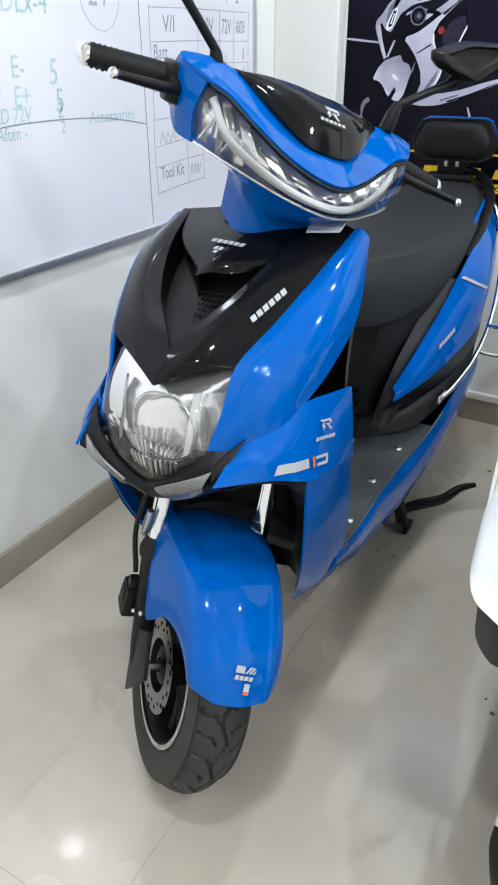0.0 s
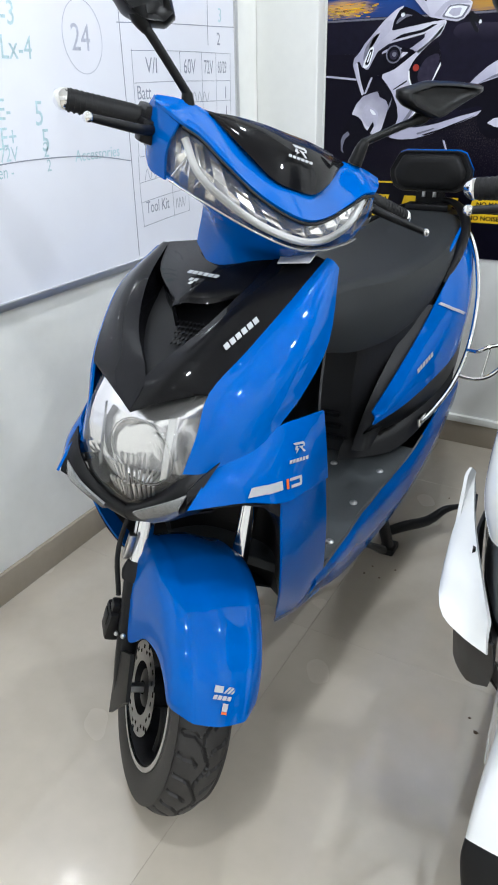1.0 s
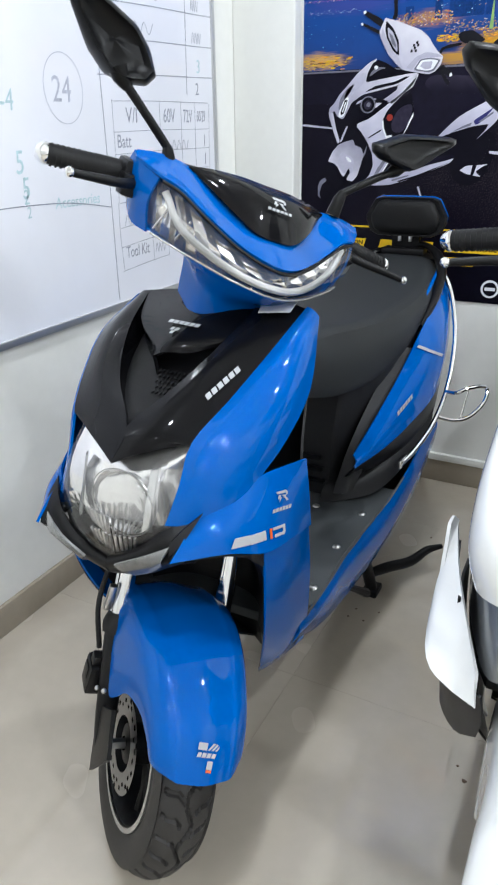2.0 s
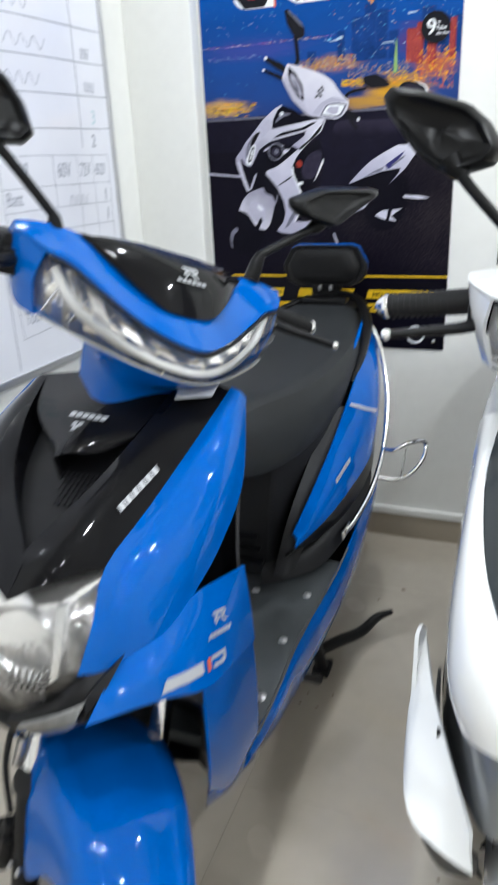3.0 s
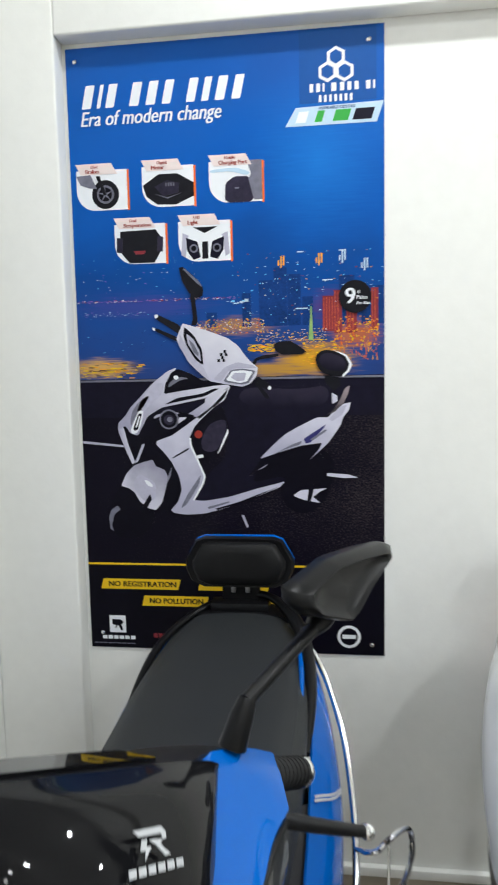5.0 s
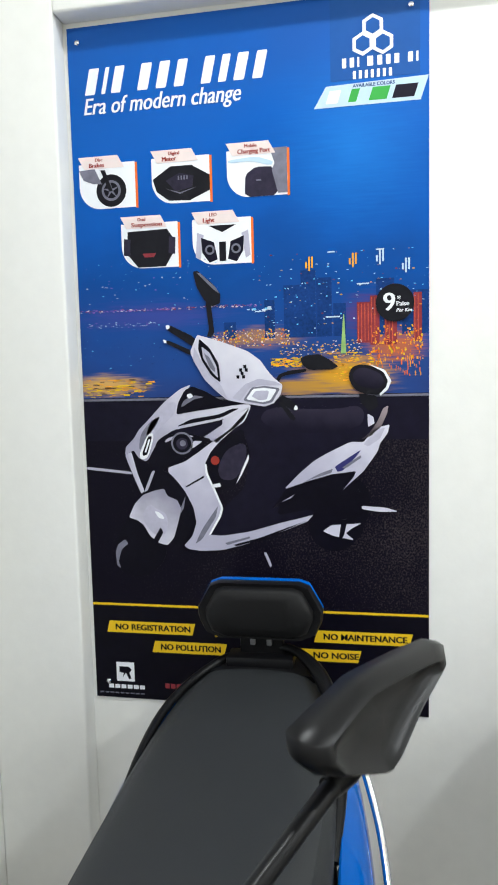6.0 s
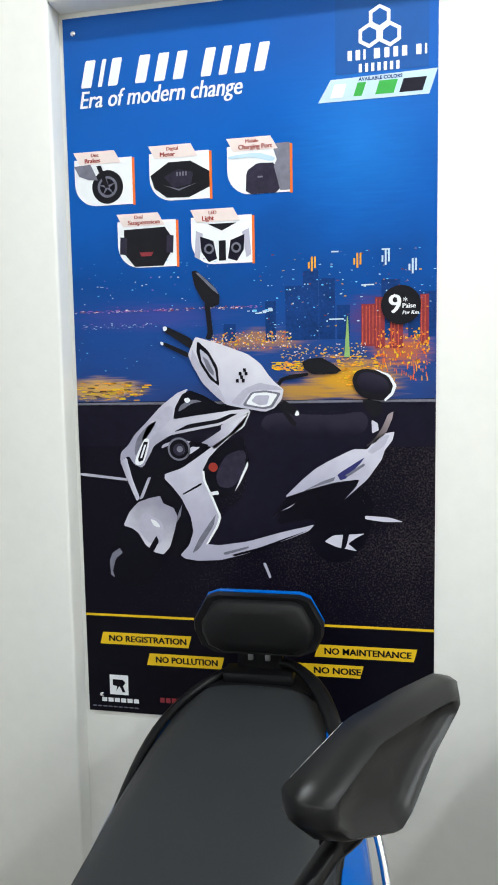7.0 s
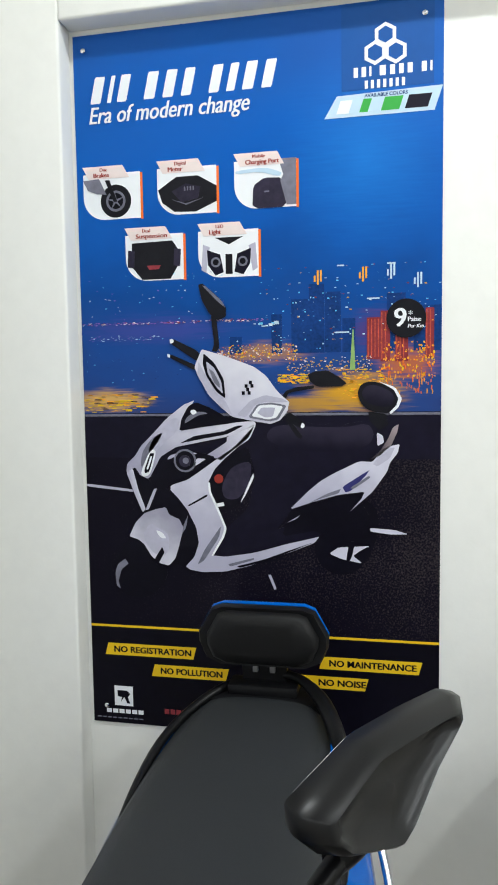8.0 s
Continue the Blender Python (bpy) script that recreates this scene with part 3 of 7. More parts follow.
        for dv, sc in ((0.011, 0.88), (0.010, 0.97), (0.003, 1.0), (-0.004, 0.99), (-0.013, 0.86), (-0.0145, 0.80), (-0.013, 0.755), (-0.008, 0.66), (-0.006, 0.36), (-0.006, 0.05)):
            # the back grows thicker towards its lower edge
            rings.append([(s * (cu + (u - cu) * sc), v0 + dv * (1 if dv > 0 else 1 + (0.4 if s > 0 else 1.5) * min(1, max(0, (cz + 0.015 - z) / 0.05))) - (1.235 - cz - (z - cz) * sc) * tilt, cz + (z - cz) * sc) for u, z in outline])
        shell = part("mirror_shell", loft(rings), SATIN_BLACK, parent, "black mirror housing with a dished back", mm, sharp=50)
        glass = [(s * (cu + (u - cu) * 0.86), v0 + 0.0115 - (1.235 - cz - (z - cz) * 0.86) * tilt, cz + (z - cz) * 0.86) for u, z in outline]
        part("mirror_glass", prism(glass, (0, 0, 0), (0, 0.002, 0)), MIRROR, shell, "mirror glass", mm)


def emblem(parent, at, size, m, tilt):
    """A plain angular mark over a row of blocks, lying on a sloping surface."""
    t = Matrix.Translation(at) @ Matrix.Rotation(radians(90 + tilt), 4, "X")
    q = size
    mark = [prism([(-0.5 * q, 0.28 * q, 0), (0.30 * q, 0.28 * q, 0), (0.42 * q, 0.16 * q, 0), (0.40 * q, 0.02 * q, 0), (0.30 * q, 0.02 * q, 0), (0.28 * q, 0.14 * q, 0), (-0.36 * q, 0.15 * q, 0)], (0, 0, 0), (0, 0, 0.0006)),
            prism([(-0.10 * q, 0.06 * q, 0), (0.30 * q, 0.02 * q, 0), (0.20 * q, -0.06 * q, 0), (0.44 * q, -0.30 * q, 0), (0.28 * q, -0.30 * q, 0), (0.06 * q, -0.05 * q, 0)], (0, 0, 0), (0, 0, 0.0006)),
            prism([(-0.30 * q, 0.08 * q, 0), (-0.14 * q, 0.08 * q, 0), (-0.20 * q, -0.06 * q, 0), (-0.06 * q, -0.08 * q, 0), (-0.30 * q, -0.32 * q, 0), (-0.24 * q, -0.14 * q, 0), (-0.38 * q, -0.12 * q, 0)], (0, 0, 0), (0, 0, 0.0006))]
    for k in range(6):
        x = (-0.80 + 0.27 * k) * q
        mark.append(prism([(x, -0.58 * q, 0), (x + 0.20 * q, -0.58 * q, 0), (x + 0.22 * q, -0.42 * q, 0), (x + 0.02 * q, -0.42 * q, 0)], (0, 0, 0), (0, 0, 0.0006)))
    bm = join(*mark)
    bm.transform(t)
    part("emblem", bm, DECAL, parent, "silver emblem over a row of blocks", m, smooth=False)


def apron_blue(parent, c):
    """Front fairing: black centre, painted flanks, headlamp, indicators and the inner leg shield."""
    upper = [
        [(0.158, 1.694, 0.894), (0.164, 1.694, 0.892), (0.170, 1.694, 0.888), (0.174, 1.698, 0.880)],
        [(0.142, 1.600, 0.846), (0.164, 1.592, 0.842), (0.186, 1.600, 0.818), (0.194, 1.620, 0.786)],
        [(0.120, 1.502, 0.793), (0.148, 1.492, 0.788), (0.178, 1.510, 0.758), (0.188, 1.540, 0.726)],
        [(0.100, 1.427, 0.752), (0.132, 1.420, 0.742), (0.164, 1.452, 0.715), (0.176, 1.486, 0.692)],
        [(0.102, 1.385, 0.705), (0.128, 1.392, 0.700), (0.155, 1.420, 0.685), (0.176, 1.470, 0.668)],
        [(0.093, 1.355, 0.655), (0.122, 1.375, 0.652), (0.152, 1.410, 0.648), (0.180, 1.465, 0.645)],
    ]
    wing = [
        [(0.128, 1.387, 0.660), (0.150, 1.415, 0.672), (0.177, 1.485, 0.692), (0.196, 1.530, 0.693), (0.213, 1.567, 0.693)],
        [(0.126, 1.350, 0.642), (0.164, 1.392, 0.642), (0.192, 1.462, 0.642), (0.208, 1.520, 0.640), (0.216, 1.572, 0.635)],
        [(0.122, 1.318, 0.622), (0.172, 1.388, 0.612), (0.205, 1.445, 0.590), (0.214, 1.515, 0.580), (0.218, 1.578, 0.570)],
    ]
    leg = [
        [(0.205, 1.445, 0.590), (0.214, 1.515, 0.580), (0.218, 1.578, 0.570)],
        [(0.202, 1.452, 0.500), (0.212, 1.518, 0.490), (0.216, 1.592, 0.480)],
        [(0.188, 1.475, 0.400), (0.202, 1.535, 0.395), (0.210, 1.604, 0.400)],
        [(0.160, 1.515, 0.310), (0.184, 1.560, 0.310), (0.202, 1.618, 0.352)],
        [(0.140, 1.545, 0.256), (0.158, 1.585, 0.258), (0.182, 1.650, 0.270)],
    ]
    for f in (False, True):
        s = -1 if f else 1
        if c["blade"] and not f:
            upper = [
                [(0.168, 1.690, 0.885), (0.176, 1.690, 0.885), (0.188, 1.690, 0.880), (0.196, 1.695, 0.870)],
                [(0.181, 1.600, 0.842), (0.189, 1.588, 0.838), (0.197, 1.582, 0.820), (0.203, 1.610, 0.790)],
                [(0.172, 1.488, 0.788), (0.186, 1.468, 0.784), (0.199, 1.470, 0.765), (0.206, 1.510, 0.730)],
                [(0.148, 1.408, 0.752), (0.172, 1.394, 0.744), (0.195, 1.410, 0.720), (0.203, 1.460, 0.700)],
                [(0.128, 1.375, 0.705), (0.158, 1.368, 0.702), (0.188, 1.392, 0.685), (0.200, 1.450, 0.668)],
                [(0.105, 1.350, 0.655), (0.140, 1.360, 0.652), (0.176, 1.388, 0.648), (0.195, 1.450, 0.645)],
            ]
        if f and not c["blade"]:
            upper = [
                [(0.172, 1.694, 0.890), (0.176, 1.694, 0.889), (0.180, 1.696, 0.885), (0.180, 1.702, 0.876)],
                [(0.186, 1.600, 0.845), (0.191, 1.602, 0.842), (0.196, 1.612, 0.832), (0.196, 1.630, 0.800)],
                [(0.160, 1.510, 0.799), (0.168, 1.516, 0.795), (0.177, 1.532, 0.780), (0.184, 1.562, 0.740)],
                [(0.126, 1.442, 0.765), (0.137, 1.447, 0.758), (0.150, 1.464, 0.738), (0.166, 1.502, 0.700)],
                [(0.109, 1.400, 0.712), (0.120, 1.408, 0.705), (0.136, 1.428, 0.690), (0.160, 1.480, 0.668)],
                [(0.097, 1.362, 0.658), (0.118, 1.378, 0.653), (0.142, 1.412, 0.648), (0.170, 1.470, 0.645)],
            ]
        up = part("side_fairing", panel(upper, 4, 4, 0.004, f), c["paint"], parent, "", sharp=50)
        if c["blade"]:
            blade = [
                [(0.158, 1.372, 0.540), (0.192, 1.440, 0.580), (0.216, 1.500, 0.606), (0.232, 1.548, 0.640), (0.241, 1.545, 0.655)],
                [(0.157, 1.364, 0.520), (0.198, 1.404, 0.545), (0.228, 1.450, 0.566), (0.239, 1.510, 0.600), (0.243, 1.538, 0.652)],
                [(0.154, 1.356, 0.502), (0.192, 1.366, 0.510), (0.224, 1.390, 0.524), (0.238, 1.470, 0.566), (0.244, 1.532, 0.648)],
            ]
            part("side_blade", panel(blade, 4, 4, 0.005, f), c["paint"], parent, "", sharp=50)
            flank = [
                [(0.128, 1.387, 0.660), (0.160, 1.415, 0.672), (0.187, 1.485, 0.692), (0.206, 1.570, 0.690)],
                [(0.126, 1.372, 0.610), (0.160, 1.405, 0.612), (0.186, 1.490, 0.620), (0.206, 1.580, 0.600)],
                [(0.120, 1.370, 0.540), (0.150, 1.390, 0.530), (0.184, 1.490, 0.520), (0.206, 1.590, 0.500)],
            ]
            part("lower_flank", panel(flank, 4, 4, 0.004, f), GREY_PAINT, parent, "grey lower flank", sharp=50)
            part("leg_panel", panel(leg, 4, 4, 0.004, f), BLACK_PLASTIC, parent, "black leg panel", sharp=50)
            under = [
                [(0.152, 1.372, 0.504), (0.205, 1.400, 0.515), (0.236, 1.500, 0.545), (0.243, 1.640, 0.560)],
                [(0.150, 1.420, 0.420), (0.205, 1.450, 0.420), (0.238, 1.550, 0.420), (0.243, 1.650, 0.430)],
                [(0.160, 1.490, 0.320), (0.195, 1.510, 0.300), (0.232, 1.580, 0.280), (0.242, 1.660, 0.260)],
            ]
            part("blade_underside", panel(under, 3, 3, 0.004, f), BLACK_PLASTIC, parent, "black panel below the side blade")
        else:
            if f:
                wing = [[(u * 0.95, v + 0.004, z) for u, v, z in r] for r in wing]
            part("lower_wing", panel(wing, 4, 4, 0.004, f), c["paint"], parent, "", sharp=50)
            if f:
                leg = [[(u * (1 - 0.07 * j), v, z) for u, v, z in r] for j, r in enumerate(leg)]
            part("leg_panel", panel(leg, 4, 4, 0.004, f), c["paint"], parent, "", sharp=50)
        # black inner side closing the fairing towards the wheel
        inner = [
            [(0.126, 1.340, 0.616), (0.170, 1.398, 0.604), (0.203, 1.452, 0.586)],
            [(0.138, 1.470, 0.575), (0.170, 1.490, 0.555), (0.200, 1.460, 0.500)],
            [(0.136, 1.560, 0.460), (0.160, 1.540, 0.440), (0.186, 1.482, 0.400)],
            [(0.120, 1.590, 0.330), (0.140, 1.565, 0.310), (0.158, 1.520, 0.310)],
        ]
        if not c["blade"]:
            part("inner_side", panel(inner, 3, 3, 0.003, f), BLACK_PLASTIC, parent, "black inner wheel-arch side")
        # black insert and clear indicator under the headlamp
        chin = [
            [(0.131, 1.394, 0.663), (0.094, 1.352, 0.642), (0.060, 1.344, 0.604), (0, 1.341, 0.581)],
            [(0.127, 1.360, 0.642), (0.098, 1.340, 0.628), (0.062, 1.335, 0.594), (0, 1.333, 0.573)],
            [(0.119, 1.334, 0.620), (0.092, 1.344, 0.596), (0.056, 1.346, 0.572), (0, 1.348, 0.556)],
            [(0.112, 1.380, 0.594), (0.084, 1.388, 0.570), (0.046, 1.392, 0.552), (0, 1.394, 0.546)],
        ]
        if not f and not c["blade"]:
            lift = (0.0, 0.004, 0.013, 0.003)
            chin = [[(u, v, z + (h if k < 2 else 0)) for (u, v, z), h in zip(r, lift)] for k, r in enumerate(chin)]
        ch = part("chin", panel(chin, 3, 3, 0.004, f), BLACK_PLASTIC, parent, "dark chin trim under the headlamp", sharp=50)
        if not c["blade"] and not f:
            part("chin_point", prism([(s * 0.137, 1.3855, 0.670), (s * 0.122, 1.362, 0.656), (s * 0.110, 1.338, 0.640), (s * 0.112, 1.333, 0.622), (s * 0.128, 1.353, 0.644)], (0, 0, 0), (s * 0.003, -0.004, 0.001), 0.001), BLACK_PLASTIC, ch)
        ind = [
            [(0.112, 1.341, 0.632), (0.080, 1.331, 0.608), (0.036, 1.329, 0.584)],
            [(0.103, 1.330, 0.613), (0.076, 1.331, 0.594), (0.042, 1.332, 0.576)],
            [(0.094, 1.339, 0.600), (0.072, 1.340, 0.583), (0.044, 1.342, 0.568)],
        ]
        if not f:
            ind[0] = [(0.112, 1.339, 0.634), (0.078, 1.327, 0.618), (0.022, 1.325, 0.589)]
            ind[1] = [(0.103, 1.328, 0.615), (0.074, 1.327, 0.600), (0.032, 1.328, 0.580)]
        part("indicator", panel(ind, 3, 3, 0.004, f), INDICATOR, ch, "clear ribbed front indicator")
        part("indicator_lens", panel([[(u, v - 0.006, z) for u, v, z in r] for r in ind], 3, 3, 0, f), LENS, ch)
    # glossy black centre: two prongs that meet in a nose, a hood between them and a deep groove under its lip
    outer = [
        [(0.082, 1.690, 0.905), (0.122, 1.692, 0.903), (0.157, 1.693, 0.893)],
        [(0.072, 1.590, 0.866), (0.106, 1.592, 0.866), (0.141, 1.600, 0.846)],
        [(0.042, 1.490, 0.816), (0.078, 1.494, 0.818), (0.119, 1.502, 0.794)],
        [(0.000, 1.408, 0.768), (0.048, 1.414, 0.772), (0.099, 1.429, 0.754)],
        [(0.000, 1.364, 0.729), (0.040, 1.388, 0.742), (0.097, 1.427, 0.752)],
    ]
    far = [
        [(0.146, 1.690, 0.898), (0.160, 1.692, 0.897), (0.171, 1.693, 0.890)],
        [(0.120, 1.588, 0.858), (0.150, 1.592, 0.862), (0.185, 1.600, 0.846)],
        [(0.074, 1.494, 0.808), (0.118, 1.500, 0.815), (0.159, 1.510, 0.800)],
        [(0.000, 1.408, 0.768), (0.056, 1.420, 0.772), (0.125, 1.440, 0.766)],
        [(0.000, 1.364, 0.729), (0.046, 1.390, 0.743), (0.108, 1.428, 0.756)],
    ]
    if c["blade"]:
        edge = ((0.167, 1.690, 0.886), (0.180, 1.600, 0.842), (0.171, 1.489, 0.788), (0.147, 1.409, 0.752), (0.127, 1.400, 0.750))
        outer = far = [[r[0], (r[1][0] + 0.02, r[1][1], r[1][2]), e] for r, e in zip(outer, edge)]
    for f in (False, True):
        rows = far if f else outer
        part("centre_flank", panel(rows, 4, 3, 0.004, f), c["centre"], parent, "glossy fairing centre", sharp=40)
        wall = [[r[0], (r[0][0] - 0.010 * min(1, r[0][0] / 0.03), r[0][1] + 0.004, r[0][2] - 0.036 * min(1, r[0][0] / 0.03))] for r in rows[:4]]
        part("flank_edge", panel(wall, 4, 1, 0.002, f), GLOSS_BLACK, parent)
    l0, l1, l2, l3 = (0.082, 0.064, 0.056, 0.050) if c["blade"] else (0.144, 0.108, 0.040, 0.034)
    hood = [
        [(-l0, 1.691, 0.899), (-l0 / 2, 1.692, 0.907), (0, 1.692, 0.908), (0.042, 1.692, 0.907), (0.081, 1.690, 0.902)],
        [(-l1, 1.612, 0.870), (-l1 / 2, 1.616, 0.884), (0, 1.620, 0.890), (0.038, 1.622, 0.886), (0.072, 1.630, 0.876)],
        [(-l2, 1.548, 0.848), (-l2 / 2, 1.548, 0.858), (0, 1.550, 0.860), (0.030, 1.562, 0.857), (0.062, 1.590, 0.858)],
        [(-l3, 1.534, 0.836), (-l3 / 2, 1.532, 0.843), (0, 1.534, 0.845), (0.026, 1.548, 0.843), (0.054, 1.580, 0.848)],
    ]
    hd = part("hood", panel(hood, 4, 4, 0.004), GLOSS_BLACK, parent, "glossy black upper centre panel", sharp=50)
    drop = [[r[0] for r in hood], [(r[0][0] + 0.004, r[0][1] + 0.004, r[0][2] - 0.045) for r in hood]]
    part("hood_side", panel(drop, 1, 4, 0.003), GLOSS_BLACK, hd)
    floor = [
        [(-0.128, 1.640, 0.838), (-0.06, 1.630, 0.832), (0.02, 1.620, 0.830), (0.080, 1.620, 0.846)],
        [(-0.104, 1.560, 0.812), (-0.05, 1.545, 0.806), (0.02, 1.545, 0.806), (0.056, 1.545, 0.816)],
        [(-0.058, 1.480, 0.778), (-0.03, 1.480, 0.778), (0.01, 1.480, 0.778), (0.034, 1.480, 0.782)],
        [(-0.010, 1.412, 0.752), (-0.005, 1.412, 0.752), (0.0, 1.412, 0.752), (0.008, 1.412, 0.752)],
    ]
    fl = part("vent_floor", panel(floor, 3, 3, 0.003), BLACK_PLASTIC, parent)
    for i in range(5):
        for j in range(-2 - i // 2, 3 + i // 2):
            v = 1.498 + 0.011 * i
            z = 0.7905 + (v - 1.5) * 0.43
            part("vent_cell", prism([(j * 0.0075 - 0.003, v, z), (j * 0.0075, v - 0.0035, z - 0.002), (j * 0.0075 + 0.003, v, z), (j * 0.0075, v + 0.0035, z + 0.002)], (0, 0, 0), (0, -0.001, 0.002)), BLACK_PLASTIC, fl, smooth=False)
    # headlamp
    top = [(0, 1.360, 0.726), (0.050, 1.386, 0.739), (0.098, 1.425, 0.749)]
    r1 = [(0, 1.330, 0.690), (0.056, 1.346, 0.698), (0.101, 1.386, 0.704)]
    r2 = [(0, 1.322, 0.632), (0.052, 1.330, 0.637), (0.093, 1.354, 0.644)]
    r3 = [(0, 1.338, 0.581), (0.032, 1.338, 0.590), (0.060, 1.344, 0.605)]
    lens = full([top, r1, r2, r3])
    lamp = part("headlamp", panel([[(u * 0.99, v + 0.008 + 0.046 * (1 - (u / 0.105) ** 2), z) for u, v, z in r] for r in lens], 3, 3, 0.002),
                LAMP_INSIDE, parent, "clear-glass headlamp with a chrome bowl", smooth=False)
    part("lens", panel(lens, 4, 4, 0), LENS, lamp, "clear headlamp lens")
    bowl = []
    for k in range(8):
        a = k / 7 * radians(78)
        bowl.append((0.054 * math.sin(a), 0.05 * math.cos(a)))
    bm = bmesh.new()
    V = [[bm.verts.new((0.010 + r * math.cos(2 * math.pi * j / 32), 1.362 + d * 0.8, 0.664 + r * math.sin(2 * math.pi * j / 32))) for r, d in bowl] for j in range(32)]
    for j in range(32):
        for k in range(7):
            bm.faces.new((V[j][k], V[j][k + 1], V[(j + 1) % 32][k + 1], V[(j + 1) % 32][k]))
    bmesh.ops.remove_doubles(bm, verts=bm.verts, dist=1e-5)
    part("bowl", bm, REFLECTOR, lamp, "chrome reflector bowl", smooth=False)
    seam = [(0.010 + 0.055 * math.cos(2 * math.pi * j / 24), 1.368, 0.664 + 0.055 * math.sin(2 * math.pi * j / 24)) for j in range(25)]
    part("bowl_seam", tube(seam, 0.0008, 6, 1), STEEL, lamp)
    for k in range(15):
        u = -0.056 + 0.008 * k
        if abs(u) < 0.046:
            part("flute", tube([(u, 1.345 + abs(u) * 0.2, 0.620), (u * 0.9, 1.349 + abs(u) * 0.2, 0.590 + abs(u) * 0.2)], 0.0024, 6, 1), REFLECTOR, lamp)
        part("flute", tube([(u, 1.344 + abs(u) * 0.35, 0.652 - abs(u) * 0.15), (u * 0.72 - 0.006, 1.352 + abs(u) * 0.25, 0.612 + abs(u) * 0.15)], 0.0022, 6, 1), REFLECTOR, lamp)
    for s in (-1, 1):
        part("lamp_divider", prism([(s * 0.058, 1.385, 0.722), (s * 0.066, 1.395, 0.722), (s * 0.064, 1.362, 0.640), (s * 0.056, 1.354, 0.636)], (0, 0, 0), (0, -0.006, 0), 0.001), REFLECTOR, lamp)
    # inner leg shield and the dark box behind the fork
    shield = full([
        [(0, 1.700, 0.905), (0.075, 1.700, 0.900), (0.160, 1.700, 0.890), (0.172, 1.702, 0.878)],
        [(0, 1.735, 0.820), (0.075, 1.735, 0.800), (0.150, 1.700, 0.780), (0.186, 1.640, 0.770)],
        [(0, 1.730, 0.680), (0.075, 1.725, 0.680), (0.150, 1.680, 0.680), (0.200, 1.590, 0.680)],
        [(0, 1.690, 0.520), (0.075, 1.690, 0.520), (0.160, 1.650, 0.520), (0.212, 1.590, 0.540)],
        [(0, 1.650, 0.370), (0.075, 1.650, 0.365), (0.160, 1.632, 0.360), (0.200, 1.622, 0.358)],
    ])
    part("leg_shield", panel(shield, 4, 3, 0.004), INNER_PLASTIC, parent, "black inner leg shield")
    arch = full([
        [(0, 1.390, 0.545), (0.05, 1.392, 0.552), (0.108, 1.40, 0.572)],
        [(0, 1.530, 0.605), (0.07, 1.530, 0.600), (0.138, 1.47, 0.578)],
        [(0, 1.645, 0.520), (0.07, 1.640, 0.510), (0.136, 1.57, 0.460)],
        [(0, 1.650, 0.380), (0.07, 1.645, 0.380), (0.122, 1.60, 0.330)],
        [(0, 1.640, 0.280), (0.06, 1.630, 0.280), (0.145, 1.59, 0.262)],
    ])
    part("wheel_arch", panel(arch, 3, 3, 0.003), BLACK_PLASTIC, parent, "black inner wheel arch")
    return hd


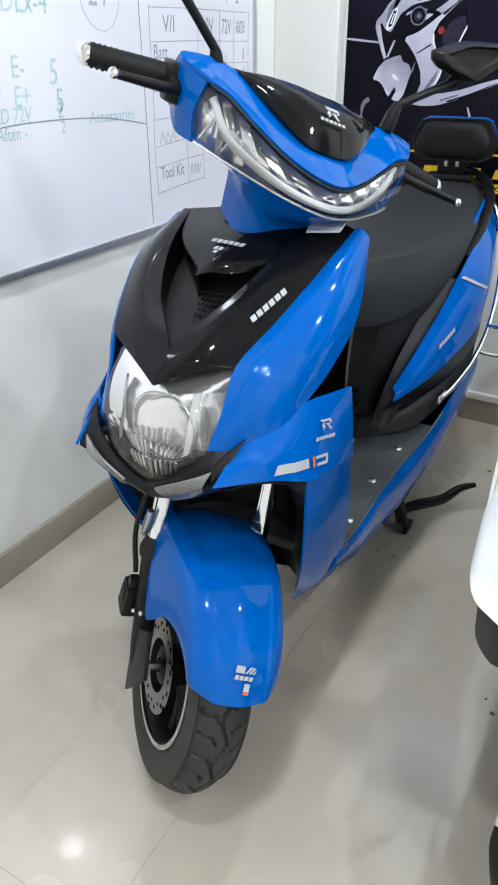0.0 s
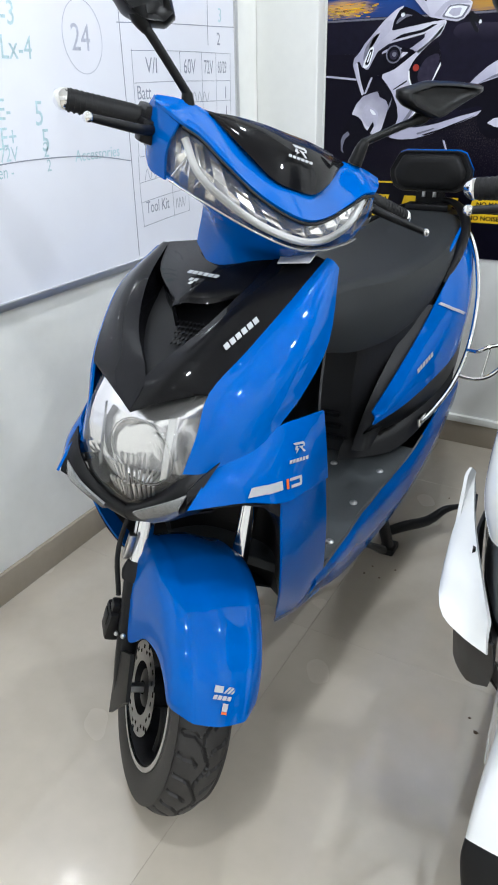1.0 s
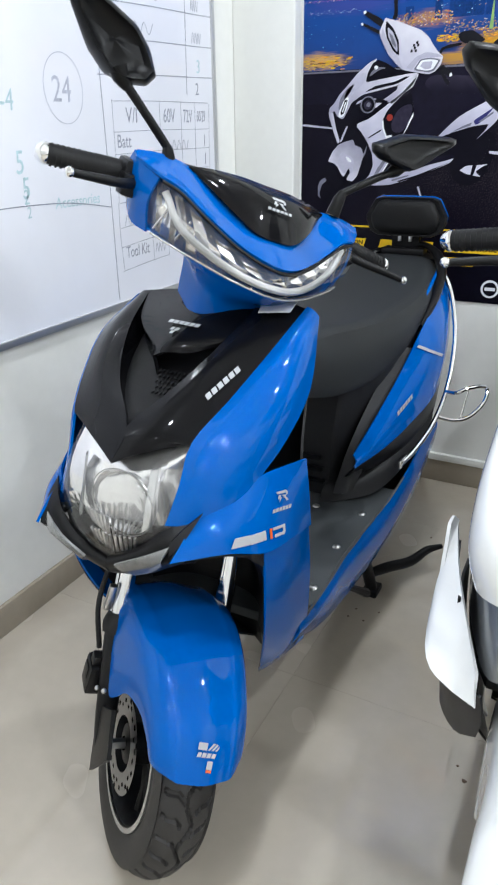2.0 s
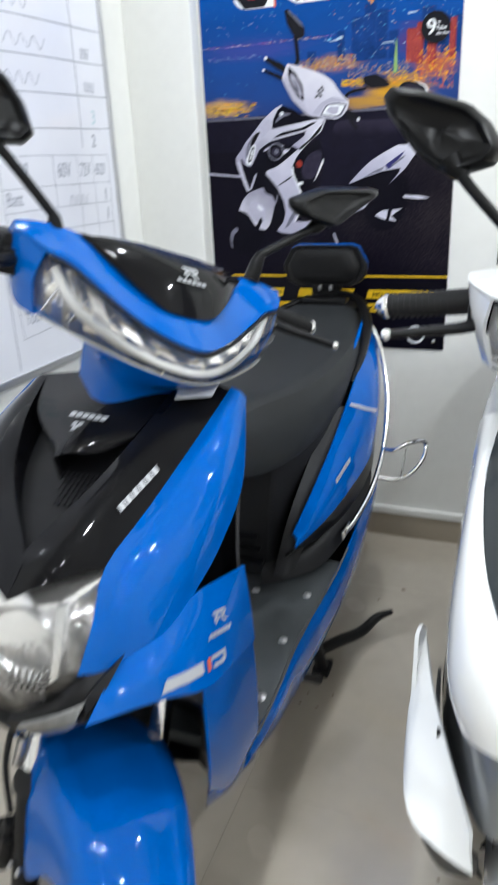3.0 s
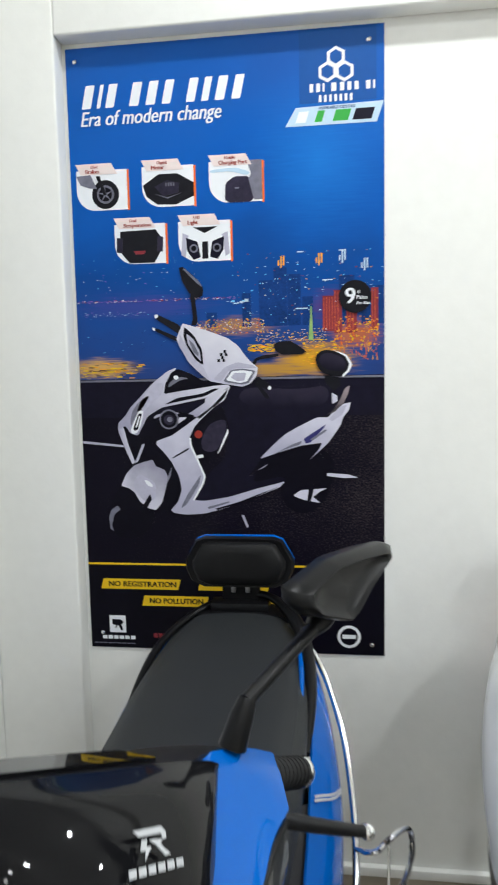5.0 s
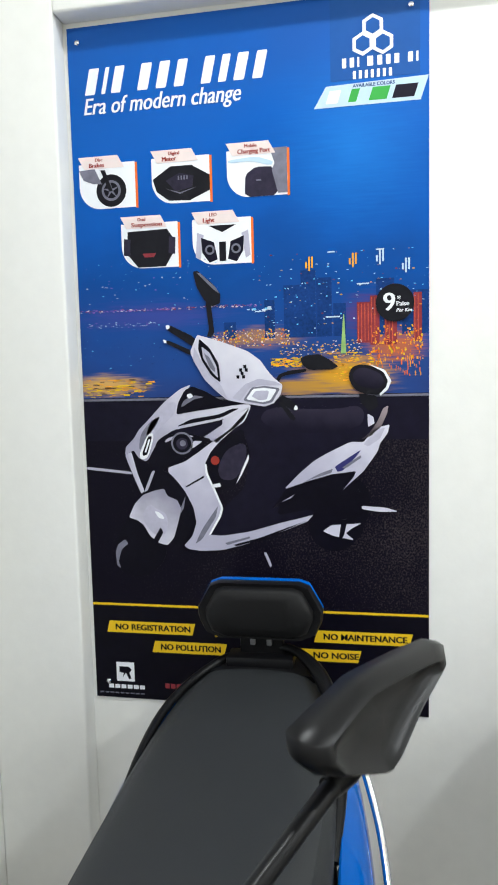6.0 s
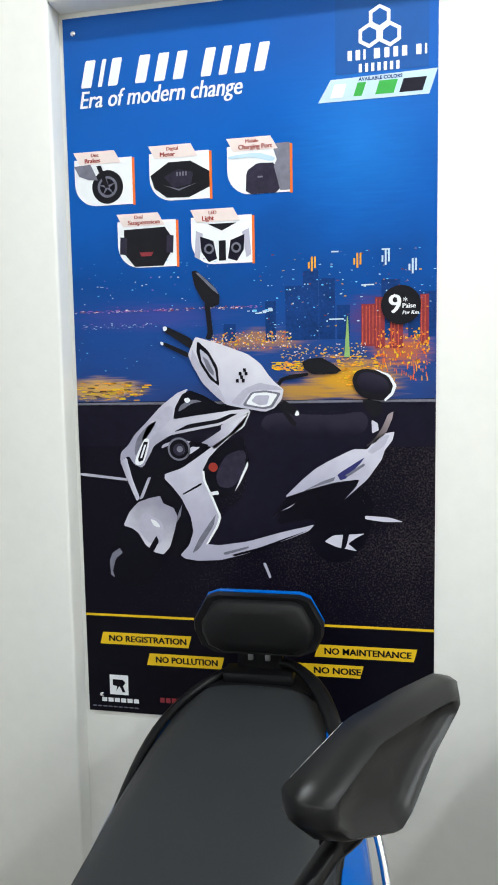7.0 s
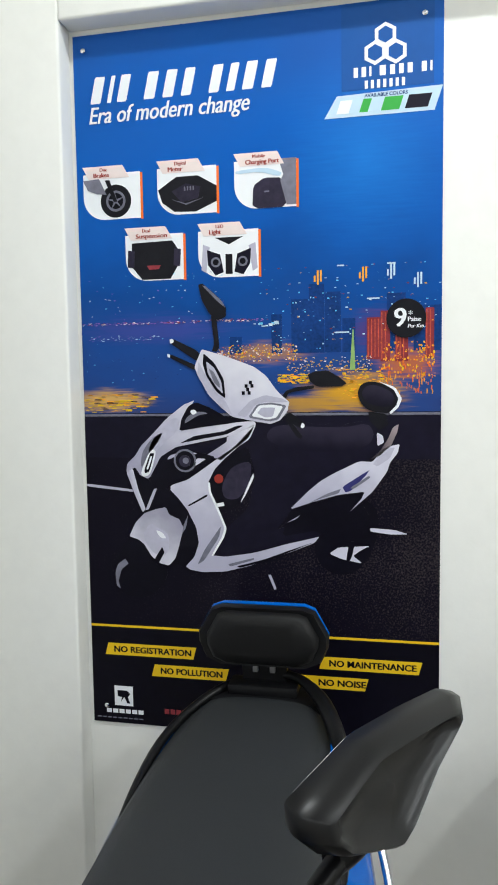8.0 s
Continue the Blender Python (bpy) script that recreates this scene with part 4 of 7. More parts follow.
def deck(parent, c):
    """Footboard with its mat, screws, skirts and rear frame."""
    plan = [(0.165, 1.590), (0.199, 1.66), (0.195, 1.75), (0.189, 1.84), (0.195, 1.95), (0.209, 2.08), (0.217, 2.16)]
    outline = [(u, v, 0.350) for u, v in plan] + [(-u, v, 0.350) for u, v in reversed(plan)]
    board = part("footboard", prism(outline, (0, 0, -0.02), (0, 0, 0), 0.003), MATTING, parent, "dark grey footboard mat", smooth=False)
    for u, v in ((0.132, 1.767), (0.178, 1.703), (0.166, 1.857), (0.168, 2.012), (0.06, 2.00)):
        for s in (-1, 1):
            part("screw", join(ball((s * u, v, 0.351), 0.009, (1, 1, 0.45), 10), box((s * u, v, 0.354), (0.006, 0.006, 0.004), 0.001)), STEEL, board, "bright screw head")
    skirt = [
        [(0.199, 1.590, 0.352), (0.201, 1.628, 0.352), (0.193, 1.75, 0.346), (0.186, 1.86, 0.344), (0.199, 2.00, 0.350), (0.214, 2.13, 0.372), (0.226, 2.28, 0.420), (0.228, 2.42, 0.455)],
        [(0.199, 1.592, 0.330), (0.205, 1.640, 0.330), (0.203, 1.75, 0.322), (0.198, 1.86, 0.318), (0.209, 2.00, 0.318), (0.222, 2.13, 0.335), (0.232, 2.28, 0.380), (0.232, 2.42, 0.425)],
        [(0.180, 1.592, 0.296), (0.191, 1.640, 0.296), (0.195, 1.75, 0.272), (0.194, 1.86, 0.262), (0.203, 2.00, 0.258), (0.216, 2.13, 0.272), (0.226, 2.28, 0.320), (0.226, 2.42, 0.372)],
        [(0.158, 1.596, 0.266), (0.173, 1.645, 0.266), (0.179, 1.75, 0.232), (0.180, 1.86, 0.212), (0.187, 2.00, 0.208), (0.198, 2.13, 0.222), (0.208, 2.28, 0.270), (0.212, 2.42, 0.335)],
    ]
    for f in (False, True):
        part("side_skirt", panel(skirt, 4, 4, 0.004, f), c["paint_low"], parent, "", sharp=50)
        gap = [[(0.198, 1.628, 0.352), (0.198, 1.66, 0.352), (0.194, 1.75, 0.350), (0.188, 1.84, 0.350), (0.194, 1.95, 0.351), (0.208, 2.08, 0.354), (0.216, 2.17, 0.374)],
               [(0.203, 1.618, 0.352), (0.201, 1.66, 0.350), (0.197, 1.75, 0.347), (0.192, 1.84, 0.345), (0.198, 1.95, 0.349), (0.211, 2.08, 0.362), (0.219, 2.17, 0.385)]]
        part("skirt_edge", panel(gap, 1, 3, 0.004, f), MATTING, parent)
        # black raised frame behind the feet
        rear = [
            [(0.060, 2.02, 0.352), (0.120, 2.06, 0.355), (0.170, 2.12, 0.362), (0.205, 2.22, 0.400), (0.222, 2.36, 0.446)],
            [(0.062, 2.03, 0.380), (0.120, 2.08, 0.385), (0.168, 2.15, 0.400), (0.200, 2.25, 0.440), (0.222, 2.38, 0.470)],
            [(0.070, 2.06, 0.400), (0.115, 2.12, 0.405), (0.155, 2.18, 0.430), (0.185, 2.27, 0.470), (0.216, 2.40, 0.492)],
        ]
        part("rear_frame", panel(rear, 3, 3, 0.004, f), INNER_PLASTIC, parent, "black plastic frame behind the footboard")
    part("belly", panel(full([
        [(0, 1.60, 0.275), (0.07, 1.60, 0.275), (0.158, 1.64, 0.268)],
        [(0, 1.86, 0.20), (0.08, 1.86, 0.20), (0.172, 1.86, 0.212)],
        [(0, 2.13, 0.21), (0.08, 2.13, 0.21), (0.198, 2.13, 0.222)],
        [(0, 2.42, 0.32), (0.08, 2.42, 0.32), (0.212, 2.42, 0.335)],
    ]), 3, 3, 0.004), BLACK_PLASTIC, parent)


def rear_body(parent, c):
    """Under-seat box, tail panels, seat, grab rail, backrest and rear lamp."""
    rows = []
    for v, w0, w1, z0, z1 in ((2.045, 0.070, 0.084, 0.36, 0.675), (2.06, 0.080, 0.098, 0.36, 0.678), (2.12, 0.095, 0.120, 0.37, 0.665), (2.25, 0.135, 0.148, 0.40, 0.66),
                              (2.45, 0.160, 0.150, 0.46, 0.69), (2.65, 0.150, 0.135, 0.52, 0.74), (2.78, 0.110, 0.105, 0.58, 0.77)):
        zm = (z0 + z1) / 2
        rows.append([(-w0, v, z0), (-(w0 + w1) / 2, v, zm), (-w1, v, z1), (0, v, z1 + 0.01), (w1, v, z1), ((w0 + w1) / 2, v, zm), (w0, v, z0)])
    part("seat_box", join(panel(rows, 3, 2, 0.0), panel([rows[0][:4], rows[0][6:2:-1]], 1, 2, 0.003)), INNER_PLASTIC, parent, "black under-seat box", sharp=45)
    for k in range(3):
        part("vent_rib", box((0.0, 2.036 - 0.002 * k, 0.40 + 0.03 * k), (0.13 - 0.01 * k, 0.014, 0.008), 0.002), BLACK_PLASTIC, parent)
    tail = [
        [(0.145, 2.00, 0.500), (0.160, 2.10, 0.555), (0.170, 2.22, 0.612), (0.173, 2.36, 0.672), (0.170, 2.48, 0.715), (0.152, 2.64, 0.760), (0.115, 2.78, 0.790)],
        [(0.152, 2.00, 0.490), (0.178, 2.10, 0.525), (0.195, 2.22, 0.570), (0.208, 2.36, 0.615), (0.206, 2.48, 0.660), (0.182, 2.64, 0.715), (0.130, 2.80, 0.755)],
        [(0.155, 1.99, 0.484), (0.184, 2.10, 0.504), (0.205, 2.22, 0.534), (0.221, 2.36, 0.566), (0.220, 2.48, 0.600), (0.192, 2.64, 0.650), (0.125, 2.81, 0.710)],
        [(0.155, 1.985, 0.476), (0.186, 2.10, 0.486), (0.209, 2.22, 0.504), (0.224, 2.36, 0.524), (0.216, 2.48, 0.552), (0.184, 2.64, 0.610), (0.115, 2.80, 0.665)],
    ]
    low = [
        [(0.155, 1.985, 0.476), (0.186, 2.10, 0.486), (0.209, 2.22, 0.504), (0.224, 2.36, 0.524), (0.216, 2.48, 0.552), (0.184, 2.64, 0.610)],
        [(0.120, 2.02, 0.430), (0.165, 2.12, 0.430), (0.200, 2.24, 0.440), (0.218, 2.38, 0.455), (0.205, 2.50, 0.480), (0.170, 2.66, 0.54)],
        [(0.090, 2.04, 0.395), (0.130, 2.14, 0.395), (0.175, 2.26, 0.405), (0.195, 2.38, 0.415), (0.185, 2.50, 0.430), (0.150, 2.66, 0.49)],
    ]
    for f in (False, True):
        s = -1 if f else 1
        tp = part("tail_panel", panel(tail, 4, 4, 0.004, f), c["paint"], parent, "", sharp=50)
        part("lower_tail_panel", panel(low, 3, 4, 0.004, f), SATIN_BLACK, parent, "black lower tail panel")
        strip = [
            [(0.100, 2.000, 0.395), (0.110, 2.040, 0.470), (0.126, 2.100, 0.550), (0.140, 2.200, 0.620), (0.150, 2.320, 0.660)],
            [(0.128, 2.000, 0.400), (0.138, 2.045, 0.462), (0.158, 2.120, 0.530), (0.172, 2.230, 0.595), (0.176, 2.350, 0.650)],
            [(0.140, 2.020, 0.400), (0.152, 2.070, 0.450), (0.172, 2.150, 0.505), (0.186, 2.260, 0.560), (0.188, 2.380, 0.620)],
        ]
        part("under_seat_strip", panel(strip, 3, 4, 0.004, f), INNER_PLASTIC, parent, "black sloping strip under the seat", sharp=50)
        # grab rail arm beside the seat
        bold, dip = (1.0, 0.020) if s < 0 else (1.75, 0.0)
        part("grab_rail", tube([(s * 0.164, 2.42, 0.690), (s * 0.164, 2.54, 0.738), (s * 0.152, 2.65, 0.782 - dip / 2), (s * 0.118, 2.74, 0.815 - dip), (s * 0.070, 2.80, 0.832 - dip), (s * 0.03, 2.815, 0.835 - dip)],
                                (0.006, 0.0075 * bold, 0.008 * bold, 0.008 * bold, 0.009, 0.009), 12, 4),
             SATIN_BLACK, parent, "black grab rail beside the seat")
        if s > 0:
            part("rail_insert", tube([(s * 0.152, 2.46, 0.738), (s * 0.148, 2.56, 0.768), (s * 0.135, 2.68, 0.790)], (0.003, 0.005, 0.003), 8, 4), c["paint"], parent)
        if c["guard"] and s > 0:
            # chrome side guard with a fold-out loop
            guard = part("side_guard", tube([(s * 0.205, 2.165, 0.415), (s * 0.222, 2.22, 0.432), (s * 0.240, 2.33, 0.470), (s * 0.244, 2.44, 0.535), (s * 0.230, 2.54, 0.630), (s * 0.205, 2.60, 0.705), (s * 0.178, 2.64, 0.755), (s * 0.150, 2.67, 0.785)], 0.0065, 10, 5),
                         CHROME, parent, "bent chrome side guard")
            part("guard_plate", box((s * 0.208, 2.18, 0.421), (0.008, 0.05, 0.022), 0.003), CHROME, guard, "")
            part("foot_loop", tube([(s * 0.244, 2.42, 0.525), (s * 0.275, 2.41, 0.530), (s * 0.300, 2.43, 0.540), (s * 0.335, 2.47, 0.535), (s * 0.340, 2.45, 0.505), (s * 0.318, 2.40, 0.478), (s * 0.285, 2.37, 0.470), (s * 0.238, 2.35, 0.480)], 0.005, 8, 5),
                 CHROME, guard, "chrome fold-out loop")
            part("loop_bar", tube([(s * 0.300, 2.43, 0.540), (s * 0.296, 2.385, 0.473)], 0.002, 6, 1), CHROME, guard)
    # seat
    cush, sidew = [], []
    for v, zt, wt, zb, wb in ((1.832, 0.735, 0.050, 0.712, 0.048), (1.846, 0.768, 0.068, 0.680, 0.074), (1.885, 0.790, 0.082, 0.664, 0.095), (1.97, 0.792, 0.102, 0.645, 0.118), (2.12, 0.778, 0.132, 0.635, 0.144),
                              (2.30, 0.772, 0.146, 0.652, 0.160), (2.48, 0.778, 0.146, 0.705, 0.160), (2.64, 0.795, 0.130, 0.748, 0.142), (2.75, 0.806, 0.108, 0.775, 0.118), (2.785, 0.800, 0.090, 0.785, 0.095)):
        top = [(-wt, v, zt - 0.016), (-wt * 0.82, v, zt - 0.004), (-wt * 0.45, v, zt + 0.001), (0, v, zt + 0.002), (wt * 0.45, v, zt + 0.001), (wt * 0.82, v, zt - 0.004), (wt, v, zt - 0.016)]
        cush.append(top)
        for_side = [(wt, v, zt - 0.016), (wt + (wb - wt) * 0.7 + 0.006, v, zt - 0.016 + (zb - zt + 0.016) * 0.4), (wb, v, zb + 0.008), (wb - 0.012, v, zb)]
        sidew.append(for_side)
    seat = part("seat", panel(cush, 4, 4, 0.0), VINYL, parent, "matt black vinyl seat top", sharp=60)
    for f in (False, True):
        part("seat_side", panel(sidew, 4, 3, 0.0, f), VINYL, seat)
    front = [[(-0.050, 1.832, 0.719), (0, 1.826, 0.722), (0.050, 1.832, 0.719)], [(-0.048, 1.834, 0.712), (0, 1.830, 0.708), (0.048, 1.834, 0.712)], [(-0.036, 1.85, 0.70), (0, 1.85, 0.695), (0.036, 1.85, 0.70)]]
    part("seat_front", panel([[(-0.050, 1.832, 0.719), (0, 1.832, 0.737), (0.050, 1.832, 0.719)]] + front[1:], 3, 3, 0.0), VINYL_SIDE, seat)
    base = [(s * w, v, z) for s, w, v, z in ((-1, 0.04, 1.85, 0.682), (-1, 0.10, 1.98, 0.650), (-1, 0.14, 2.3, 0.655), (-1, 0.14, 2.5, 0.705), (-1, 0.10, 2.76, 0.775), (1, 0.10, 2.76, 0.775), (1, 0.14, 2.5, 0.705), (1, 0.14, 2.3, 0.655), (1, 0.10, 1.98, 0.650), (1, 0.04, 1.85, 0.682))]
    part("seat_base", prism(base, (0, 0, 0), (0, 0, -0.012)), BLACK_PLASTIC, seat, smooth=False)
    # backrest
    def rest(sc, dv, dz=0.0):
        pts = [(-0.075, 0.872), (0.075, 0.872), (0.100, 0.884), (0.112, 0.912), (0.113, 0.932), (0.090, 0.976), (0.072, 0.983), (-0.072, 0.983), (-0.090, 0.976), (-0.113, 0.932), (-0.112, 0.912), (-0.100, 0.884)]
        return [(u * sc * 1.07, 2.80 + dv, 0.914 + (z - 0.928) * sc + dz) for u, z in pts]
    pad = part("backrest", loft([rest(0.45, -0.036), rest(0.76, -0.034), rest(0.84, -0.026), rest(0.86, -0.012)]), PAD, parent, "padded black backrest cushion", sharp=70)
    part("backrest_frame", loft([rest(0.86, -0.014), rest(0.97, -0.016), rest(1.0, -0.008), rest(1.0, 0.004)]), BLACK_PLASTIC, pad, "black backrest frame")
    part("backrest_shell", loft([rest(0.985, 0.003, 0.002), rest(1.0, 0.008, 0.003), rest(0.97, 0.022, 0.002), rest(0.7, 0.030)]), c["paint"], pad)
    brk = part("backrest_bracket", join(box((0, 2.815, 0.86), (0.085, 0.02, 0.09), 0.005), box((0, 2.80, 0.815), (0.13, 0.05, 0.02), 0.006)), BLACK_PLASTIC, parent, "black backrest bracket")
    for s in (-1, 1):
        part("bolt", box((s * 0.016, 2.803, 0.853), (0.010, 0.012, 0.022), 0.002), STEEL, brk)
    # rear carrier plate, mudguard and lamp
    part("carrier", panel(full([[(0, 2.765, 0.806), (0.05, 2.765, 0.806), (0.11, 2.76, 0.80)], [(0, 2.83, 0.812), (0.05, 2.83, 0.812), (0.10, 2.82, 0.80)]]), 2, 2, 0.012), BLACK_PLASTIC, parent)
    part("rear_lamp", box((0, 2.815, 0.73), (0.15, 0.035, 0.07), 0.012), ORANGE, parent, "red-orange rear lamp")
    guard_rows = []
    for deg, r, w in ((20, 0.27, 0.055), (45, 0.275, 0.06), (70, 0.28, 0.06), (95, 0.275, 0.055)):
        a = radians(deg)
        guard_rows.append([(u * w, 2.575 + (r - dr) * math.cos(a), 0.21 + (r - dr) * math.sin(a)) for u, dr in ((-1, 0.05), (-0.9, 0.01), (0, 0), (0.9, 0.01), (1, 0.05))])
    part("rear_mudguard", panel(guard_rows, 4, 3, 0.003), BLACK_PLASTIC, parent)
    part("swing_arm", join(tube([(0.09, 2.25, 0.24), (0.10, 2.42, 0.215), (0.095, 2.58, 0.207)], 0.02, 10, 3), tube([(-0.09, 2.25, 0.24), (-0.10, 2.42, 0.215), (-0.095, 2.58, 0.207)], 0.02, 10, 3)), BLACK_PLASTIC, parent)
    for s in (-1, 1):
        part("shock_absorber", tube([(s * 0.12, 2.55, 0.23), (s * 0.125, 2.50, 0.45)], 0.022, 12, 1), STEEL, parent)


def stand(parent):
    st = part("centre_stand", join(tube([(-0.10, 2.17, 0.24), (-0.14, 2.20, 0.018)], 0.013, 10, 1), tube([(0.10, 2.17, 0.24), (0.147, 2.20, 0.018)], 0.016, 10, 1),
                                   tube([(-0.105, 2.175, 0.20), (0.105, 2.175, 0.20)], 0.012, 10, 1)), BLACK_PLASTIC, parent, "black tubular centre stand")
    for s in (-1, 1):
        part("foot", box((s * 0.147, 2.205, 0.010), (0.042, 0.055, 0.020), 0.006), BLACK_PLASTIC, st)
    part("foot_lever", tube([(0.137, 2.20, 0.06), (0.175, 2.25, 0.062), (0.220, 2.31, 0.058), (0.252, 2.36, 0.075), (0.285, 2.39, 0.080)], (0.013, 0.015, 0.014, 0.011, 0.007), 10, 4), BLACK_PLASTIC, st)
    part("spring", tube([(0.12, 2.02, 0.20), (0.13, 2.16, 0.12)], 0.006, 8, 1), STEEL, parent)
    part("side_stand", tube([(0.13, 1.90, 0.22), (0.165, 1.98, 0.165), (0.185, 2.03, 0.125)], (0.010, 0.008, 0.012), 8, 3), BLACK_PLASTIC, parent)


MARK = [[(-0.5, 0.28), (0.30, 0.28), (0.42, 0.16), (0.40, 0.02), (0.30, 0.02), (0.28, 0.14), (-0.36, 0.15)],
        [(-0.10, 0.06), (0.30, 0.02), (0.20, -0.06), (0.44, -0.30), (0.28, -0.30), (0.06, -0.05)],
        [(-0.30, 0.08), (-0.14, 0.08), (-0.20, -0.06), (-0.06, -0.08), (-0.30, -0.32), (-0.24, -0.14), (-0.38, -0.12)]]


def row_of_blocks(n, h=0.8, w=0.85, gap=0.28, slant=0.2, start=0.0):
    out = []
    for k in range(n):
        a = start + k * (w + gap)
        out.append([(a, 0), (a + w, 0), (a + w + slant, h), (a + slant, h)])
    return out


def decals_blue(parent, m):
    """Silver marks stuck on the blue scooter, with names drawn as rows of blocks."""
    def stick(shapes, p, q, n, size, material=DECAL, label="", lift=0.0016):
        p, q, n = Vector(p), Vector(q), Vector(n).normalized()
        x = (q - p) - n * (q - p).dot(n)
        x.normalize()
        y = n.cross(x)
        at = p + n * lift
        for o in shapes:
            part("decal", prism([at + x * (a * size) + y * (b * size) for a, b in o], (0, 0, 0), n * 0.0006), material, parent, label, smooth=False)
    # along the black flank
    stick(row_of_blocks(6, 0.75), (0.0946, 1.4803, 0.7984), (0.1180, 1.5503, 0.8306), (0.57, -0.49, 0.66), 0.0112, label="silver block")
    # on the grey hood
    stick(row_of_blocks(6, gap=0.25), (-0.036, 1.584, 0.8725), (0.034, 1.578, 0.8720), (0.0, -0.42, 0.90), 0.0092, label="silver block", lift=0.006)
    stick([[(0, 0), (0.8, 0), (1, 0.8), (0.2, 0.8)], [(1.1, 0), (1.9, 0), (2.1, 0.8), (1.3, 0.8)], [(0.5, -1), (1.3, -1), (1.5, -0.2), (0.7, -0.2)]], (-0.022, 1.5665, 0.866), (0.034, 1.562, 0.866), (0.0, -0.42, 0.90), 0.008, lift=0.006)
    # round the wing
    stick(MARK, (0.2035, 1.5030, 0.6565), (0.2118, 1.5281, 0.6520), (0.92, -0.28, 0.28), 0.027, label="silver angular mark", lift=0.0025)
    stick(row_of_blocks(6), (0.2005, 1.4734, 0.6405), (0.2140, 1.5243, 0.6311), (0.95, -0.22, 0.22), 0.0066, lift=0.0030)
    stick([[(0, 0), (2.4, 0), (2.4, 1), (0.5, 1)]], (0.1761, 1.3914, 0.6190), (0.1925, 1.4230, 0.6140), (0.88, -0.42, 0.24), 0.0140, label="silver side flash", lift=0.003)
    stick([[(0, 0), (2.2, 0), (2.2, 1), (0, 1)]], (0.1915, 1.4210, 0.6130), (0.2035, 1.4493, 0.6095), (0.91, -0.32, 0.28), 0.0140, lift=0.003)
    stick([[(0, 0), (0.35, 0), (0.35, 1), (0, 1)]], (0.2053, 1.4560, 0.6075), (0.2141, 1.4950, 0.5989), (0.95, -0.18, 0.26), 0.0150, ORANGE, lift=0.003)
    stick([[(0.6, 0.72), (2.6, 0.72), (2.6, 1), (0.6, 1)], [(2.25, 0.28), (2.6, 0.28), (2.6, 0.72), (2.25, 0.72)], [(0.8, 0), (2.4, 0), (2.6, 0.28), (0.8, 0.28)]], (0.2053, 1.4550, 0.6075), (0.2141, 1.4950, 0.5989), (0.96, -0.14, 0.24), 0.0150, lift=0.003)
    # on the front fender
    number = [[(0, 0.6), (1.0, 0.6), (1.0, 1.3), (0, 1.3)], [(1.1, 0.6), (1.3, 0.6), (1.9, 1.3), (1.6, 1.3)], [(1.5, 0.6), (1.7, 0.6), (2.2, 1.2), (2.0, 1.3)], [(1.9, 0.6), (2.1, 0.6), (2.3, 0.9), (2.3, 1.1)], [(1.3, -1.2), (1.9, -1.2), (1.9, -0.4), (1.3, -0.4)]]
    stick(number + [[(a * 0.55, b * 0.55 - 0.1) for a, b in o] for o in row_of_blocks(4, 0.8, 0.75, 0.22)], (0.1842, 1.2631, 0.3526), (0.2085, 1.2820, 0.3400), (0.74, -0.48, 0.48), 0.0140, label="silver number mark", lift=0.004)
    stick([[(1.3, -1.5), (1.9, -1.5), (1.9, -1.25), (1.3, -1.25)]], (0.1842, 1.2631, 0.3526), (0.2085, 1.2820, 0.3400), (0.74, -0.48, 0.48), 0.0140, ORANGE, lift=0.004)
    # double stripe over the tail panel, and a name in blocks before it
    for d in (0.0, 0.011):
        spine = [(0.1768, 2.3389 + d, 0.6575), (0.1880, 2.3572 + d, 0.6485), (0.1997, 2.3753 + d, 0.6381), (0.2100, 2.3998 + d, 0.6271), (0.2184, 2.4415 + d, 0.6097)]
        part("decal", panel([[(u + 0.0028, v - 0.0006, z + 0.0016) for u, v, z in spine], [(u + 0.0024, v + 0.004, z + 0.0036) for u, v, z in spine]], 1, 3, 0.0006), DECAL, parent, "white stripe", smooth=False)
    stick(row_of_blocks(6, 0.75), (0.1904, 2.1621, 0.5414), (0.2040, 2.2534, 0.5654), (0.94, -0.21, 0.28), 0.0125, lift=0.003)
    # pale plate lying behind the steering neck
    part("plate", prism([(0.092, 1.672, 0.9065), (0.142, 1.692, 0.9035), (0.148, 1.650, 0.8960), (0.100, 1.634, 0.8940)], (0, 0, 0), (0, 0, 0.002), 0.0005), P_PLATE, parent, "small pale plate behind the steering neck", smooth=False)


P_PLATE = mat("pale_plate", (0.55, 0.55, 0.57), 0.4, grain=0.06)


STRIP = mat("strip_white", (0.75, 0.75, 0.74), 0.3)
blue_scheme = {"paint": BLUE, "paint_low": BLUE, "strip": STRIP, "centre": GLOSS_BLACK, "blade": False, "guard": True, "mirror_up": 0.0, "mirror_root": 0.158, "mirror_lean": 0.016, "cowl_wide": 1.0, "lever_drop": 0.0}
white_scheme = {"paint": WHITE_PAINT, "paint_low": WHITE_PAINT, "strip": STRIP, "centre": SLATE, "blade": True, "guard": False, "mirror_up": 0.020, "mirror_root": 0.182, "mirror_lean": 0.0, "cowl_wide": 1.06, "lever_drop": 0.012}
ROLL = Matrix.Translation((0, 1.7, 1.05)) @ Matrix.Rotation(radians(3), 4, "Y") @ Matrix.Translation((0, -1.7, -1.05))
HEAD_TURN, WHEEL_TURN = turned(56, 20, 1.38) @ ROLL, turned(50, 24, 1.30)


